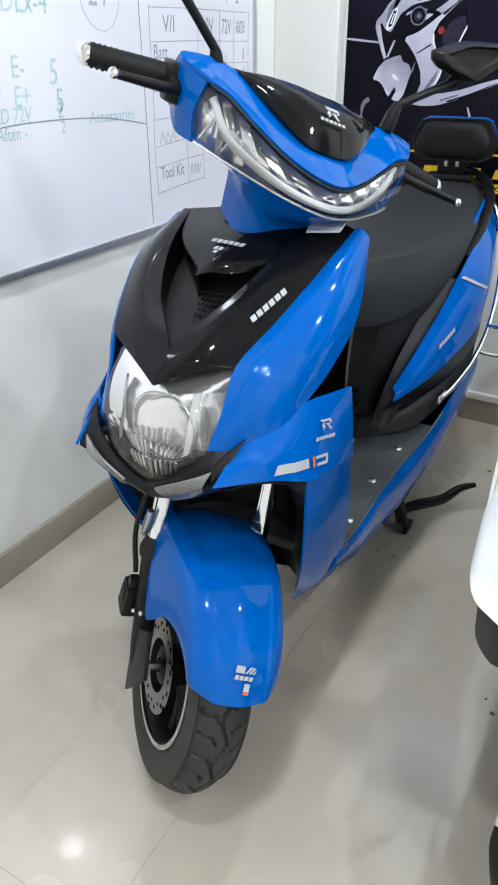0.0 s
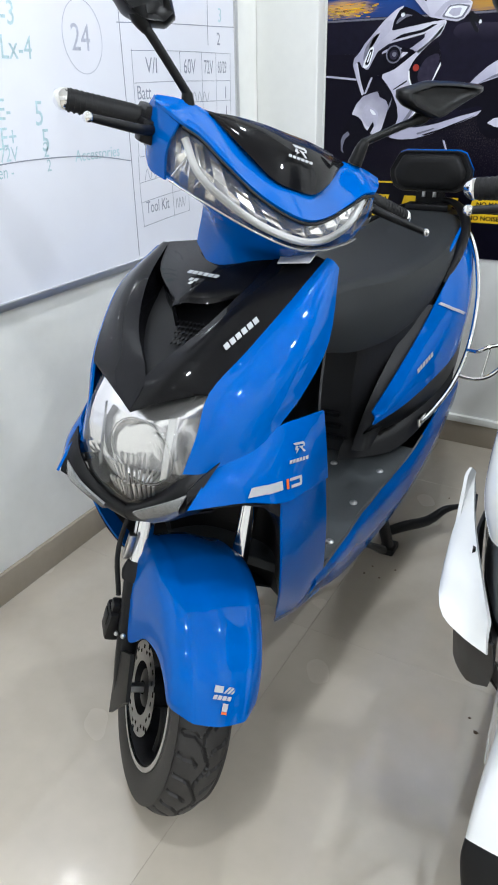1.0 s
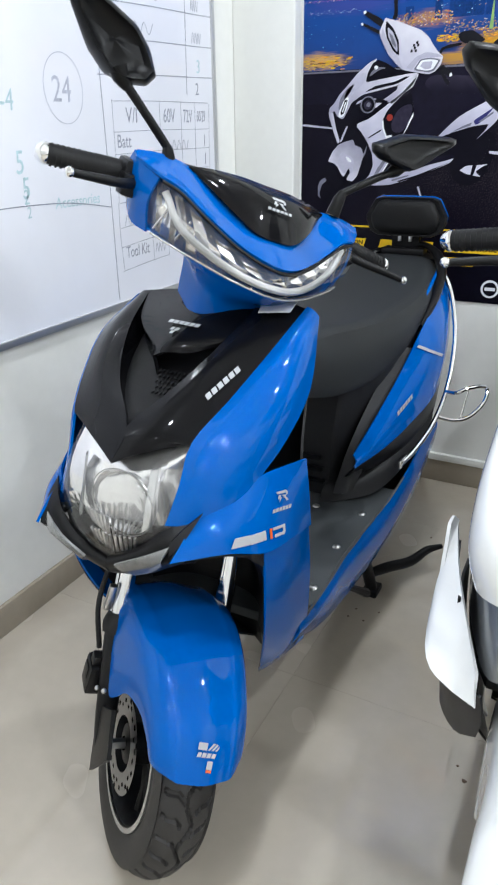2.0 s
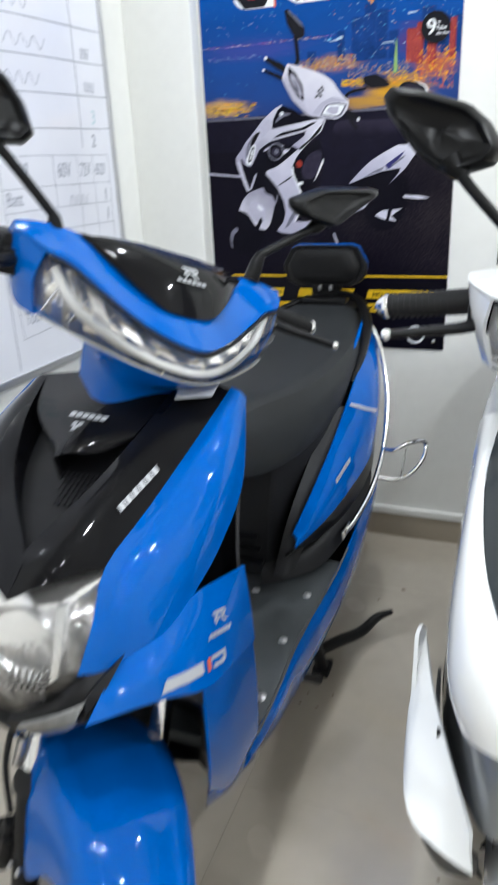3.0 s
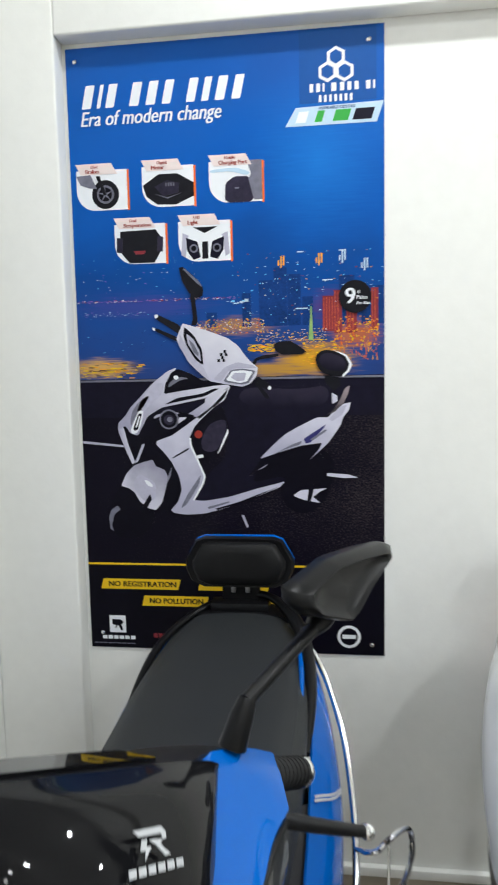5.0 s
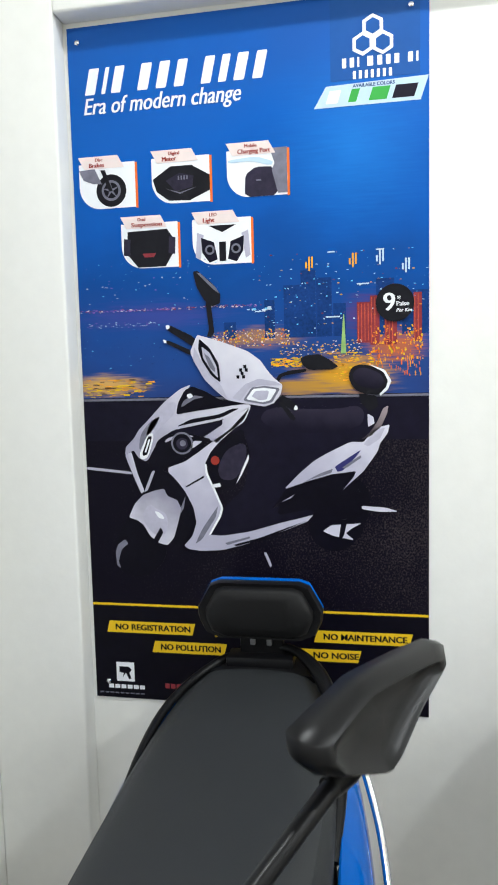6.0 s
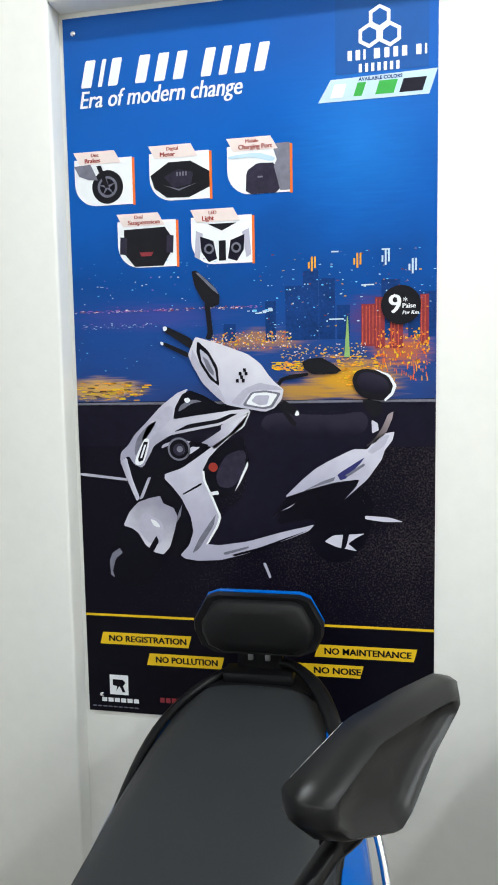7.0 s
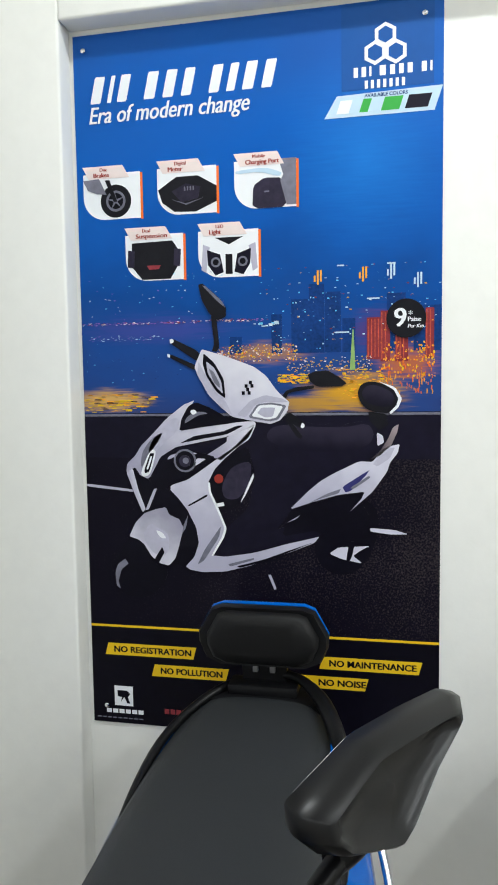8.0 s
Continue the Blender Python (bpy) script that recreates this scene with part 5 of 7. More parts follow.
def scooter_blue():
    root = thing("scooter", pose(0.078, 2.0, 0), "blue electric scooter with black trim on its centre stand, handlebar turned", "scooter", "scooters")
    apron_blue(root, blue_scheme)
    deck(root, blue_scheme)
    rear_body(root, blue_scheme)
    stand(root)
    headset(root, blue_scheme, HEAD_TURN)
    wheel(root, AXLE_V, AXLE_Z, WHEEL_TURN, -1)
    fork(root, WHEEL_TURN, 24)
    front_fender(root, BLUE, WHEEL_TURN)
    wheel(root, 2.575, AXLE_Z, Matrix.Identity(4), 0)
    decals_blue(root, WHEEL_TURN)


def scooter_white():
    root = thing("scooter", pose(0.764, 2.015, 0), "white electric scooter with dark trim parked beside the blue one", "scooter", "scooters")
    apron_blue(root, white_scheme)
    deck(root, white_scheme)
    rear_body(root, white_scheme)
    stand(root)
    straight = Matrix.Identity(4)
    headset(root, white_scheme, Matrix.Translation((0, 0, -0.022)))
    wheel(root, AXLE_V, AXLE_Z, straight, -1)
    fork(root, straight, 24)
    front_fender(root, WHITE_PAINT, straight, 1.4, BLACK_PLASTIC)
    wheel(root, 2.575, AXLE_Z, straight, 0)


scooter_blue()
scooter_white()


# ---- whiteboard ----
def whiteboard():
    x, y0, y1, z0, z1 = WALL_L, 0.85, 2.757, 0.708, 2.0
    cy, cz = (y0 + y1) / 2, (z0 + z1) / 2
    t = thing("whiteboard", pose(x, cy, z0), "wall-mounted whiteboard with marker writing and an aluminium frame", "whiteboard")
    base = (x, cy, z0)
    part("panel", box((x + 0.006, cy, cz), (0.010, y1 - y0 - 0.02, z1 - z0 - 0.02), 0), BOARD, t, base=base, smooth=False)
    for a in (y0, y1):
        part("frame_upright", box((x + 0.009, a + (0.008 if a == y0 else -0.008), cz), (0.016, 0.018, z1 - z0), 0.003), ALU, t, "aluminium edge", base=base)
    for b in (z0, z1):
        part("frame_rail", box((x + 0.009, cy, b + (0.008 if b == z0 else -0.008)), (0.016, y1 - y0 - 0.036, 0.018), 0.003), ALU, t, "aluminium edge", base=base)

    # marker writing
    face = x + 0.0112

    def write(s, y, z, size, material, shear=0.0, sx=1.0):
        bm = words(s, size, shear, 0.0, "LEFT", 0.0001, sx)
        bm.transform(Matrix.Translation((face + 0.0002, y, z)) @ Matrix.Rotation(radians(90), 4, "Z") @ Matrix.Rotation(radians(90), 4, "X"))
        part("lettering", bm, material, t, base=base, smooth=False)

    def stroke(pts, material, w=0.0014):
        P = glide(pts, 6) if len(pts) > 2 else np.array(pts, float)
        P = np.array([(y + 0.0012 * math.sin(9 * z + 5 * y), z + 0.0012 * math.sin(11 * y)) for y, z in P])
        up, lo = [], []
        for i in range(len(P)):
            d = P[min(i + 1, len(P) - 1)] - P[max(i - 1, 0)]
            d = np.array((-d[1], d[0])) / (np.hypot(*d) + 1e-9) * w / 2
            up.append((face + 0.0003, *(P[i] + d)))
            lo.append((face + 0.0003, *(P[i] - d)))
        part("marker_line", panel([up, lo], 1, 1, 0.0002), material, t, base=base, smooth=False)
    for s, y, z, size in (("A-3", 1.790, 1.283, 0.062), ("DLx-4", 1.772, 1.222, 0.062), ("E-", 1.775, 1.110, 0.058), ("5", 1.878, 1.095, 0.070), ("E+", 1.772, 1.058, 0.055), ("5", 1.888, 1.042, 0.066),
                          ("LD 72V", 1.715, 1.030, 0.040), ("2", 1.890, 1.030, 0.046), ("Aften -", 1.715, 0.998, 0.036), ("2", 1.895, 1.000, 0.036)):
        write(s, y, z - 0.02, size, INK_TEAL, 0.12, 0.8)
    write("Accessories", 1.990, 0.992, 0.036, INK_TEAL, 0.1, 0.95)
    write("24", 2.022, 1.222, 0.078, INK_FAINT, 0.05, 0.85)
    stroke([(2.063 + 0.066 * math.cos(a), 1.250 + 0.074 * math.sin(a)) for a in (radians(15 * k) for k in range(25))], INK_FAINT)
    stroke([(1.62, 0.990), (1.762, 1.005), (1.986, 1.004), (2.10, 0.994), (2.195, 0.978)], INK_DARK, 0.0024)
    stroke([(2.199, 1.90), (2.199, 1.60), (2.200, 1.331), (2.199, 1.089), (2.199, 0.735)], INK_DARK, 0.0026)
    for z in (1.29, 1.37, 1.45, 1.53, 1.61, 1.69):
        stroke([(2.19, z - 0.004), (2.45, z + 0.003), (2.742, z + 0.012)], INK_DARK, 0.0022)
    stroke([(2.600, 1.80), (2.600, 1.50), (2.594, 1.25)], INK_DARK, 0.0022)
    for z in (1.230, 1.158, 1.105, 1.050, 0.985, 0.925, 0.875, 0.812):
        stroke([(2.235, z - 0.002), (2.45, z), (2.712, z + 0.003)] if z > 0.95 else [(2.228, z - 0.006), (2.34, z), (2.45, z + 0.004)], INK_DARK)
    for y in (2.238, 2.449, 2.558, 2.634, 2.715):
        stroke([(y, 1.232), (y - 0.004, 1.10), (y - 0.006, 0.985)], INK_DARK)
    stroke([(2.229, 0.985), (2.226, 0.90), (2.232, 0.805)], INK_DARK)
    stroke([(2.372, 0.925), (2.374, 0.86), (2.376, 0.808)], INK_DARK)
    stroke([(2.452, 0.925), (2.453, 0.86), (2.453, 0.814)], INK_DARK)
    for s, y, z, size, sx in (("V/I", 2.290, 1.178, 0.052, 0.9), ("60V", 2.463, 1.178, 0.052, 0.72), ("72V", 2.566, 1.178, 0.050, 0.62), ("60/29", 2.641, 1.180, 0.044, 0.50),
                              ("Batt", 2.245, 1.118, 0.046, 0.8), ("1", 2.670, 1.112, 0.046, 1.0), ("1", 2.672, 1.060, 0.046, 1.0), ("3", 2.650, 1.310, 0.050, 0.9), ("2", 2.640, 1.252, 0.046, 0.9), ("Tool Kit", 2.246, 0.838, 0.044, 0.72)):
        write(s, y, z, size, INK_DARK if s != "3" else INK_TEAL, 0.05, sx)
    # worn-away writing that cannot be read
    for y, z, w in ((2.250, 0.937, 0.085), (2.385, 0.845, 0.05), (2.50, 1.118, 0.09), (2.30, 1.40, 0.14), (2.32, 1.48, 0.16), (2.30, 1.56, 0.13), (2.63, 1.40, 0.05), (2.63, 1.48, 0.04)):
        stroke([(y + w * k / 7, z + (0.013 if k % 2 else -0.013)) for k in range(8)], INK_DARK, 0.0016)


whiteboard()




# ---- poster ----
P_WHITE = mat("print_white", (0.60, 0.59, 0.70), 0.35, spec=0.1, grain=0.07, grain_size=60)
P_LILAC = mat("print_lilac", (0.46, 0.45, 0.56), 0.35, spec=0.1, grain=0.10, grain_size=110)
P_GREY = mat("print_grey", (0.17, 0.17, 0.22), 0.35, spec=0.1, grain=0.25, grain_size=90)
P_DARK = mat("print_dark", (0.0035, 0.003, 0.0075), 0.35, spec=0.1, grain=0.3, grain_size=80)
P_SEAT = mat("print_seat", (0.007, 0.006, 0.016), 0.35, spec=0.1, grain=0.3, grain_size=50)
P_BLACK = mat("print_black", (0.010, 0.010, 0.014), 0.35, spec=0.1, grain=0.2, grain_size=80)
P_YELLOW = mat("print_yellow", (0.80, 0.52, 0.02), 0.35, spec=0.1, grain=0.04)
P_ORANGE = mat("print_orange", (0.80, 0.16, 0.03), 0.35, spec=0.1, grain=0.05)
P_PINK = mat("print_pink", (0.80, 0.68, 0.66), 0.35, spec=0.1, grain=0.05)
P_RED = mat("print_red", (0.24, 0.035, 0.045), 0.35, spec=0.1, grain=0.3, grain_size=200)
P_LETTER = mat("print_letter_white", (0.82, 0.84, 0.88), 0.35, spec=0.1, grain=0.02)
P_PALE = mat("print_pale_blue", (0.50, 0.66, 0.80), 0.35, spec=0.1, grain=0.05)
P_GREEN = mat("print_green", (0.05, 0.38, 0.07), 0.35, spec=0.1, grain=0.05)
P_NAVY = mat("print_navy", (0.010, 0.040, 0.17), 0.35, spec=0.1, grain=0.3, grain_size=60)
P_CYAN = mat("print_cyan", (0.15, 0.55, 0.85), 0.35, spec=0.1)
P_AMBER = mat("print_amber", (0.85, 0.36, 0.03), 0.35, spec=0.1, grain=0.3, grain_size=300)
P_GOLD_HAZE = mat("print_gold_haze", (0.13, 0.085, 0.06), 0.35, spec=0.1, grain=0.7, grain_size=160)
P_TEXT_RED = mat("print_text_red", (0.30, 0.035, 0.025), 0.35, spec=0.1)


def print_fade(name, first, last, across, up, grain=0.06):
    """Ink that runs from one tone to another over the shape it fills."""
    m = mat(name, first, 0.35, spec=0.1)
    nt = m.node_tree
    tc = nt.nodes.new("ShaderNodeTexCoord")
    dot = nt.nodes.new("ShaderNodeVectorMath")
    dot.operation = "DOT_PRODUCT"
    dot.inputs[1].default_value = (across, 0, up)
    nt.links.new(tc.outputs["Generated"], dot.inputs[0])
    no = nt.nodes.new("ShaderNodeTexNoise")
    no.inputs["Scale"].default_value = 28
    no.inputs["Detail"].default_value = 3
    nt.links.new(tc.outputs["Object"], no.inputs["Vector"])
    ad = nt.nodes.new("ShaderNodeMath")
    ad.operation = "MULTIPLY_ADD"
    ad.inputs[1].default_value = grain * 10
    nt.links.new(no.outputs["Fac"], ad.inputs[0])
    nt.links.new(dot.outputs["Value"], ad.inputs[2])
    mr = nt.nodes.new("ShaderNodeMapRange")
    mr.interpolation_type = "SMOOTHSTEP"
    mr.inputs["From Min"].default_value = min(across, 0) + min(up, 0) + grain * 5 + 0.1
    mr.inputs["From Max"].default_value = max(across, 0) + max(up, 0) + grain * 5 - 0.1
    nt.links.new(ad.outputs[0], mr.inputs["Value"])
    mix = nt.nodes.new("ShaderNodeMix")
    mix.data_type = "RGBA"
    mix.inputs[6].default_value, mix.inputs[7].default_value = (*first, 1), (*last, 1)
    nt.links.new(mr.outputs[0], mix.inputs[0])
    nt.links.new(mix.outputs[2], nt.nodes["Principled BSDF"].inputs["Base Color"])
    return m


def print_sky():
    """Night-blue sky that darkens and turns violet down to the waterline, with the glow of the city's lamps."""
    m = mat("print_sky", (0.02, 0.16, 0.52), 0.35, spec=0.1)
    nt = m.node_tree
    tc = nt.nodes.new("ShaderNodeTexCoord")
    sep = nt.nodes.new("ShaderNodeSeparateXYZ")
    nt.links.new(tc.outputs["Object"], sep.inputs[0])

    def cloud(scale, size, detail):
        mp = nt.nodes.new("ShaderNodeMapping")
        mp.inputs["Scale"].default_value = scale
        nt.links.new(tc.outputs["Object"], mp.inputs["Vector"])
        no = nt.nodes.new("ShaderNodeTexNoise")
        no.inputs["Scale"].default_value, no.inputs["Detail"].default_value = size, detail
        nt.links.new(mp.outputs[0], no.inputs["Vector"])
        return no.outputs["Fac"]
    ad = nt.nodes.new("ShaderNodeMath")
    ad.operation = "MULTIPLY_ADD"
    ad.inputs[1].default_value = 0.34
    nt.links.new(cloud((1, 1, 1.6), 4.0, 4), ad.inputs[0])
    nt.links.new(sep.outputs["Z"], ad.inputs[2])
    mr = nt.nodes.new("ShaderNodeMapRange")
    mr.inputs["From Min"].default_value = 0.76
    mr.inputs["From Max"].default_value = 1.62
    nt.links.new(ad.outputs[0], mr.inputs["Value"])
    cr = nt.nodes.new("ShaderNodeValToRGB")
    stops = [(0.0, (0.020, 0.034, 0.13)), (0.12, (0.018, 0.050, 0.20)), (0.24, (0.010, 0.062, 0.27)), (0.38, (0.003, 0.062, 0.28)), (0.52, (0.002, 0.088, 0.40)), (0.70, (0.003, 0.104, 0.46)), (0.84, (0.008, 0.104, 0.44)), (1.0, (0.012, 0.094, 0.39))]
    e = cr.color_ramp.elements
    e[0].position, e[0].color = stops[0][0], (*stops[0][1], 1)
    e[1].position, e[1].color = stops[-1][0], (*stops[-1][1], 1)
    for p, c in stops[1:-1]:
        k = e.new(p)
        k.color = (*c, 1)
    nt.links.new(mr.outputs[0], cr.inputs[0])
    last = cr.outputs[0]
    streak = cloud((3, 1, 40), 5.0, 4)
    # centre across and up from the foot of the sheet, half width, half height, colour, strength
    for cx, cz, rx, rz, color, most in (
            (-0.20, 0.845, 0.22, 0.040, (0.07, 0.06, 0.30), 0.45), (0.026, 0.792, 0.12, 0.028, (0.42, 0.20, 0.08), 0.75), (0.205, 0.712, 0.13, 0.052, (0.66, 0.33, 0.02), 0.95),
            (0.110, 0.690, 0.12, 0.026, (0.50, 0.26, 0.03), 0.85), (-0.31, 0.700, 0.12, 0.030, (0.70, 0.40, 0.10), 0.90), (0.300, 0.768, 0.08, 0.045, (0.55, 0.14, 0.02), 0.80),
            (0.25, 0.83, 0.08, 0.06, (0.16, 0.03, 0.12), 0.45), (0.22, 1.16, 0.34, 0.38, (0.008, 0.185, 0.62), 0.82), (-0.30, 1.30, 0.20, 0.16, (0.006, 0.075, 0.30), 0.5)):
        sub = nt.nodes.new("ShaderNodeVectorMath")
        sub.operation = "SUBTRACT"
        sub.inputs[1].default_value = (cx, 0, cz)
        nt.links.new(tc.outputs["Object"], sub.inputs[0])
        sc = nt.nodes.new("ShaderNodeVectorMath")
        sc.operation = "MULTIPLY"
        sc.inputs[1].default_value = (1 / rx, 0, 1 / rz)
        nt.links.new(sub.outputs[0], sc.inputs[0])
        ln = nt.nodes.new("ShaderNodeVectorMath")
        ln.operation = "LENGTH"
        nt.links.new(sc.outputs[0], ln.inputs[0])
        wob = nt.nodes.new("ShaderNodeMath")
        wob.operation = "MULTIPLY_ADD"
        wob.inputs[1].default_value = -1.1 if rz < 0.1 else -0.3
        nt.links.new(streak, wob.inputs[0])
        nt.links.new(ln.outputs["Value"], wob.inputs[2])
        fall = nt.nodes.new("ShaderNodeMapRange")
        fall.interpolation_type = "SMOOTHERSTEP"
        fall.inputs["From Min"].default_value, fall.inputs["From Max"].default_value = 0.50, -0.42
        fall.inputs["To Max"].default_value = most
        nt.links.new(wob.outputs[0], fall.inputs["Value"])
        mix = nt.nodes.new("ShaderNodeMix")
        mix.data_type = "RGBA"
        mix.inputs[7].default_value = (*color, 1)
        nt.links.new(fall.outputs[0], mix.inputs[0])
        nt.links.new(last, mix.inputs[6])
        last = mix.outputs[2]
    nt.links.new(last, nt.nodes["Principled BSDF"].inputs["Base Color"])
    return m


def print_road():
    """Dark asphalt with pale grit that thickens to one side."""
    m = mat("print_road", (0.02, 0.018, 0.03), 0.35, spec=0.1)
    nt = m.node_tree
    b = nt.nodes["Principled BSDF"]
    tc = nt.nodes.new("ShaderNodeTexCoord")
    no = nt.nodes.new("ShaderNodeTexNoise")
    no.inputs["Scale"].default_value = 260
    no.inputs["Detail"].default_value = 3
    nt.links.new(tc.outputs["Object"], no.inputs["Vector"])
    sep = nt.nodes.new("ShaderNodeSeparateXYZ")
    nt.links.new(tc.outputs["Object"], sep.inputs[0])
    big = nt.nodes.new("ShaderNodeTexNoise")
    big.inputs["Scale"].default_value = 7
    nt.links.new(tc.outputs["Object"], big.inputs["Vector"])
    ad = nt.nodes.new("ShaderNodeMath")
    ad.operation = "MULTIPLY_ADD"
    ad.inputs[1].default_value = 0.25
    nt.links.new(sep.outputs["X"], ad.inputs[0])
    nt.links.new(no.outputs["Fac"], ad.inputs[2])
    ad2 = nt.nodes.new("ShaderNodeMath")
    ad2.operation = "MULTIPLY_ADD"
    ad2.inputs[1].default_value = 0.3
    nt.links.new(big.outputs["Fac"], ad2.inputs[0])
    nt.links.new(ad.outputs[0], ad2.inputs[2])
    cr = nt.nodes.new("ShaderNodeValToRGB")
    e = cr.color_ramp.elements
    e[0].position, e[0].color = 0.70, (0.004, 0.003, 0.009, 1)
    e[1].position, e[1].color = 1.0, (0.052, 0.042, 0.046, 1)
    nt.links.new(ad2.outputs[0], cr.inputs[0])
    nt.links.new(cr.outputs[0], b.inputs["Base Color"])
    return m


P_SKYB = mat("print_blue", (0.012, 0.088, 0.33), 0.35, spec=0.1, grain=0.05)
P_WINDOW = mat("print_window", (0.50, 0.09, 0.05), 0.35, spec=0.1, grain=0.5, grain_size=300)
P_SHINE = mat("print_shine", (0.028, 0.024, 0.045), 0.35, spec=0.1, grain=0.4, grain_size=90)
P_TOWER = mat("print_tower", (0.006, 0.040, 0.18), 0.35, spec=0.1, grain=0.4, grain_size=200)
P_SHELL = print_fade("print_shell", (0.36, 0.35, 0.46), (0.66, 0.65, 0.75), 0.9, 0.5)
P_SHELL_SIDE = print_fade("print_shell_side", (0.42, 0.41, 0.53), (0.64, 0.63, 0.74), 0.3, 0.9)
P_FENDER = print_fade("print_fender", (0.30, 0.29, 0.38), (0.66, 0.65, 0.75), -0.5, -0.8)
P_HEAD = print_fade("print_head", (0.50, 0.49, 0.61), (0.74, 0.73, 0.80), 0.6, 0.8)
P_SEAT_TOP = print_fade("print_seat_top", (0.007, 0.006, 0.016), (0.026, 0.022, 0.042), 0.2, 1.0)
P_RAIL = print_fade("print_rail", (0.06, 0.05, 0.06), (0.32, 0.26, 0.28), 0.5, 0.8)
P_INDIGO = mat("print_indigo", (0.030, 0.030, 0.13), 0.35, spec=0.1, grain=0.2)
P_VIOLET = mat("print_violet", (0.26, 0.12, 0.45), 0.35, spec=0.1, grain=0.2)
P_TOWER_LIT = mat("print_tower_lit", (0.05, 0.20, 0.50), 0.35, spec=0.1, grain=0.2)
P_GREEN_LIT = mat("print_green_lit", (0.25, 0.42, 0.14), 0.35, spec=0.1, grain=0.3)


def printed_scooter(flat):
    """The scooter in the picture, in layers of ink."""
    def ink(name, material, layer, pts, soft=False):
        flat(name, trim(trim(pts, 0.22), 0.25) if soft else trim(pts, 0.10), 4 + layer, material)
    ink("printed_rear_wheel", P_DARK, 1, [(0.162, 1.092), (0.251, 1.151), (0.282, 1.129), (0.286, 1.084), (0.268, 1.032), (0.24, 0.997), (0.201, 0.99), (0.167, 1.012), (0.156, 1.052)], True)
    ink("printed_wheel", P_DARK, 1, [(-0.239, 1.055), (-0.209, 1.056), (-0.192, 1.029), (-0.178, 0.999), (-0.148, 0.994), (-0.159, 0.957), (-0.197, 0.925), (-0.248, 0.929), (-0.27, 0.959), (-0.263, 1.014)], True)
    ink("printed_brake", P_GREY, 3, [(-0.261, 0.998), (-0.245, 1.009), (-0.238, 0.999), (-0.254, 0.986), (-0.262, 0.959), (-0.257, 0.944), (-0.266, 0.951), (-0.268, 0.981)])
    ink("printed_seat", P_SEAT, 2, [(0.025, 1.251), (0.04, 1.291), (0.095, 1.303), (0.163, 1.294), (0.218, 1.294), (0.262, 1.301), (0.28, 1.293), (0.286, 1.257), (0.268, 1.224), (0.235, 1.218), (0.207, 1.2), (0.162, 1.165), (0.116, 1.125), (0.07, 1.066), (0.022, 1.048), (-0.03, 1.042), (-0.022, 1.081), (0.024, 1.124), (0.039, 1.193)])
    ink("printed_seat_shine", P_SEAT_TOP, 3, [(0.101, 1.294), (0.163, 1.288), (0.224, 1.288), (0.262, 1.296), (0.277, 1.279), (0.268, 1.251), (0.207, 1.24), (0.14, 1.24), (0.083, 1.251), (0.06, 1.268), (0.072, 1.288)], True)
    ink("printed_foot_well", P_SEAT, 1.5, [(-0.059, 1.021), (-0.027, 1.075), (0.023, 1.065), (0.116, 1.091), (0.178, 1.081), (0.168, 1.069), (0.104, 1.054), (0.034, 1.033), (-0.026, 1.021)])
    ink("printed_under_tail", P_DARK, 3, [(0.108, 1.12), (0.162, 1.138), (0.207, 1.152), (0.257, 1.159), (0.251, 1.139), (0.268, 1.112), (0.251, 1.06), (0.195, 1.053), (0.162, 1.081), (0.093, 1.067)])
    ink("printed_beak", P_DARK, 3, [(-0.236, 1.212), (-0.19, 1.179), (-0.144, 1.158), (-0.108, 1.121), (-0.087, 1.08), (-0.083, 1.044), (-0.108, 0.998), (-0.138, 0.999), (-0.124, 1.055), (-0.115, 1.079), (-0.123, 1.097), (-0.151, 1.122), (-0.197, 1.109), (-0.219, 1.143), (-0.233, 1.184)])
    ink("printed_frame_gap", P_DARK, 3, [(-0.065, 1.171), (-0.04, 1.221), (0.025, 1.251), (0.036, 1.193), (0.01, 1.133), (-0.03, 1.117), (-0.043, 1.122)])
    ink("printed_road_glimpse", P_SHINE, 4, [(-0.033, 1.167), (-0.011, 1.209), (0.032, 1.222), (0.029, 1.182), (0.006, 1.141), (-0.026, 1.141)], True)
    ink("printed_nose", P_SHELL, 4, [(-0.085, 1.344), (-0.109, 1.335), (-0.145, 1.308), (-0.183, 1.269), (-0.203, 1.25), (-0.216, 1.23), (-0.234, 1.213), (-0.237, 1.195), (-0.217, 1.205), (-0.206, 1.188), (-0.19, 1.181), (-0.179, 1.19), (-0.162, 1.227), (-0.127, 1.248), (-0.081, 1.257), (-0.019, 1.269), (0.043, 1.294), (0.038, 1.301), (-0.021, 1.297), (-0.08, 1.289), (-0.117, 1.281), (-0.109, 1.311)])
    ink("printed_nose_fold", P_LILAC, 5, [(-0.14, 1.306), (-0.118, 1.309), (-0.122, 1.281), (-0.154, 1.255), (-0.179, 1.231), (-0.189, 1.236), (-0.176, 1.267)], True)
    ink("printed_nose_lamp", P_GREY, 5, [(-0.201, 1.238), (-0.181, 1.264), (-0.153, 1.281), (-0.164, 1.26), (-0.181, 1.238), (-0.197, 1.21), (-0.205, 1.205)], True)
    ink("printed_nose_edge", P_SHELL, 5, [(-0.237, 1.195), (-0.222, 1.202), (-0.211, 1.157), (-0.196, 1.117), (-0.203, 1.11), (-0.221, 1.152)])
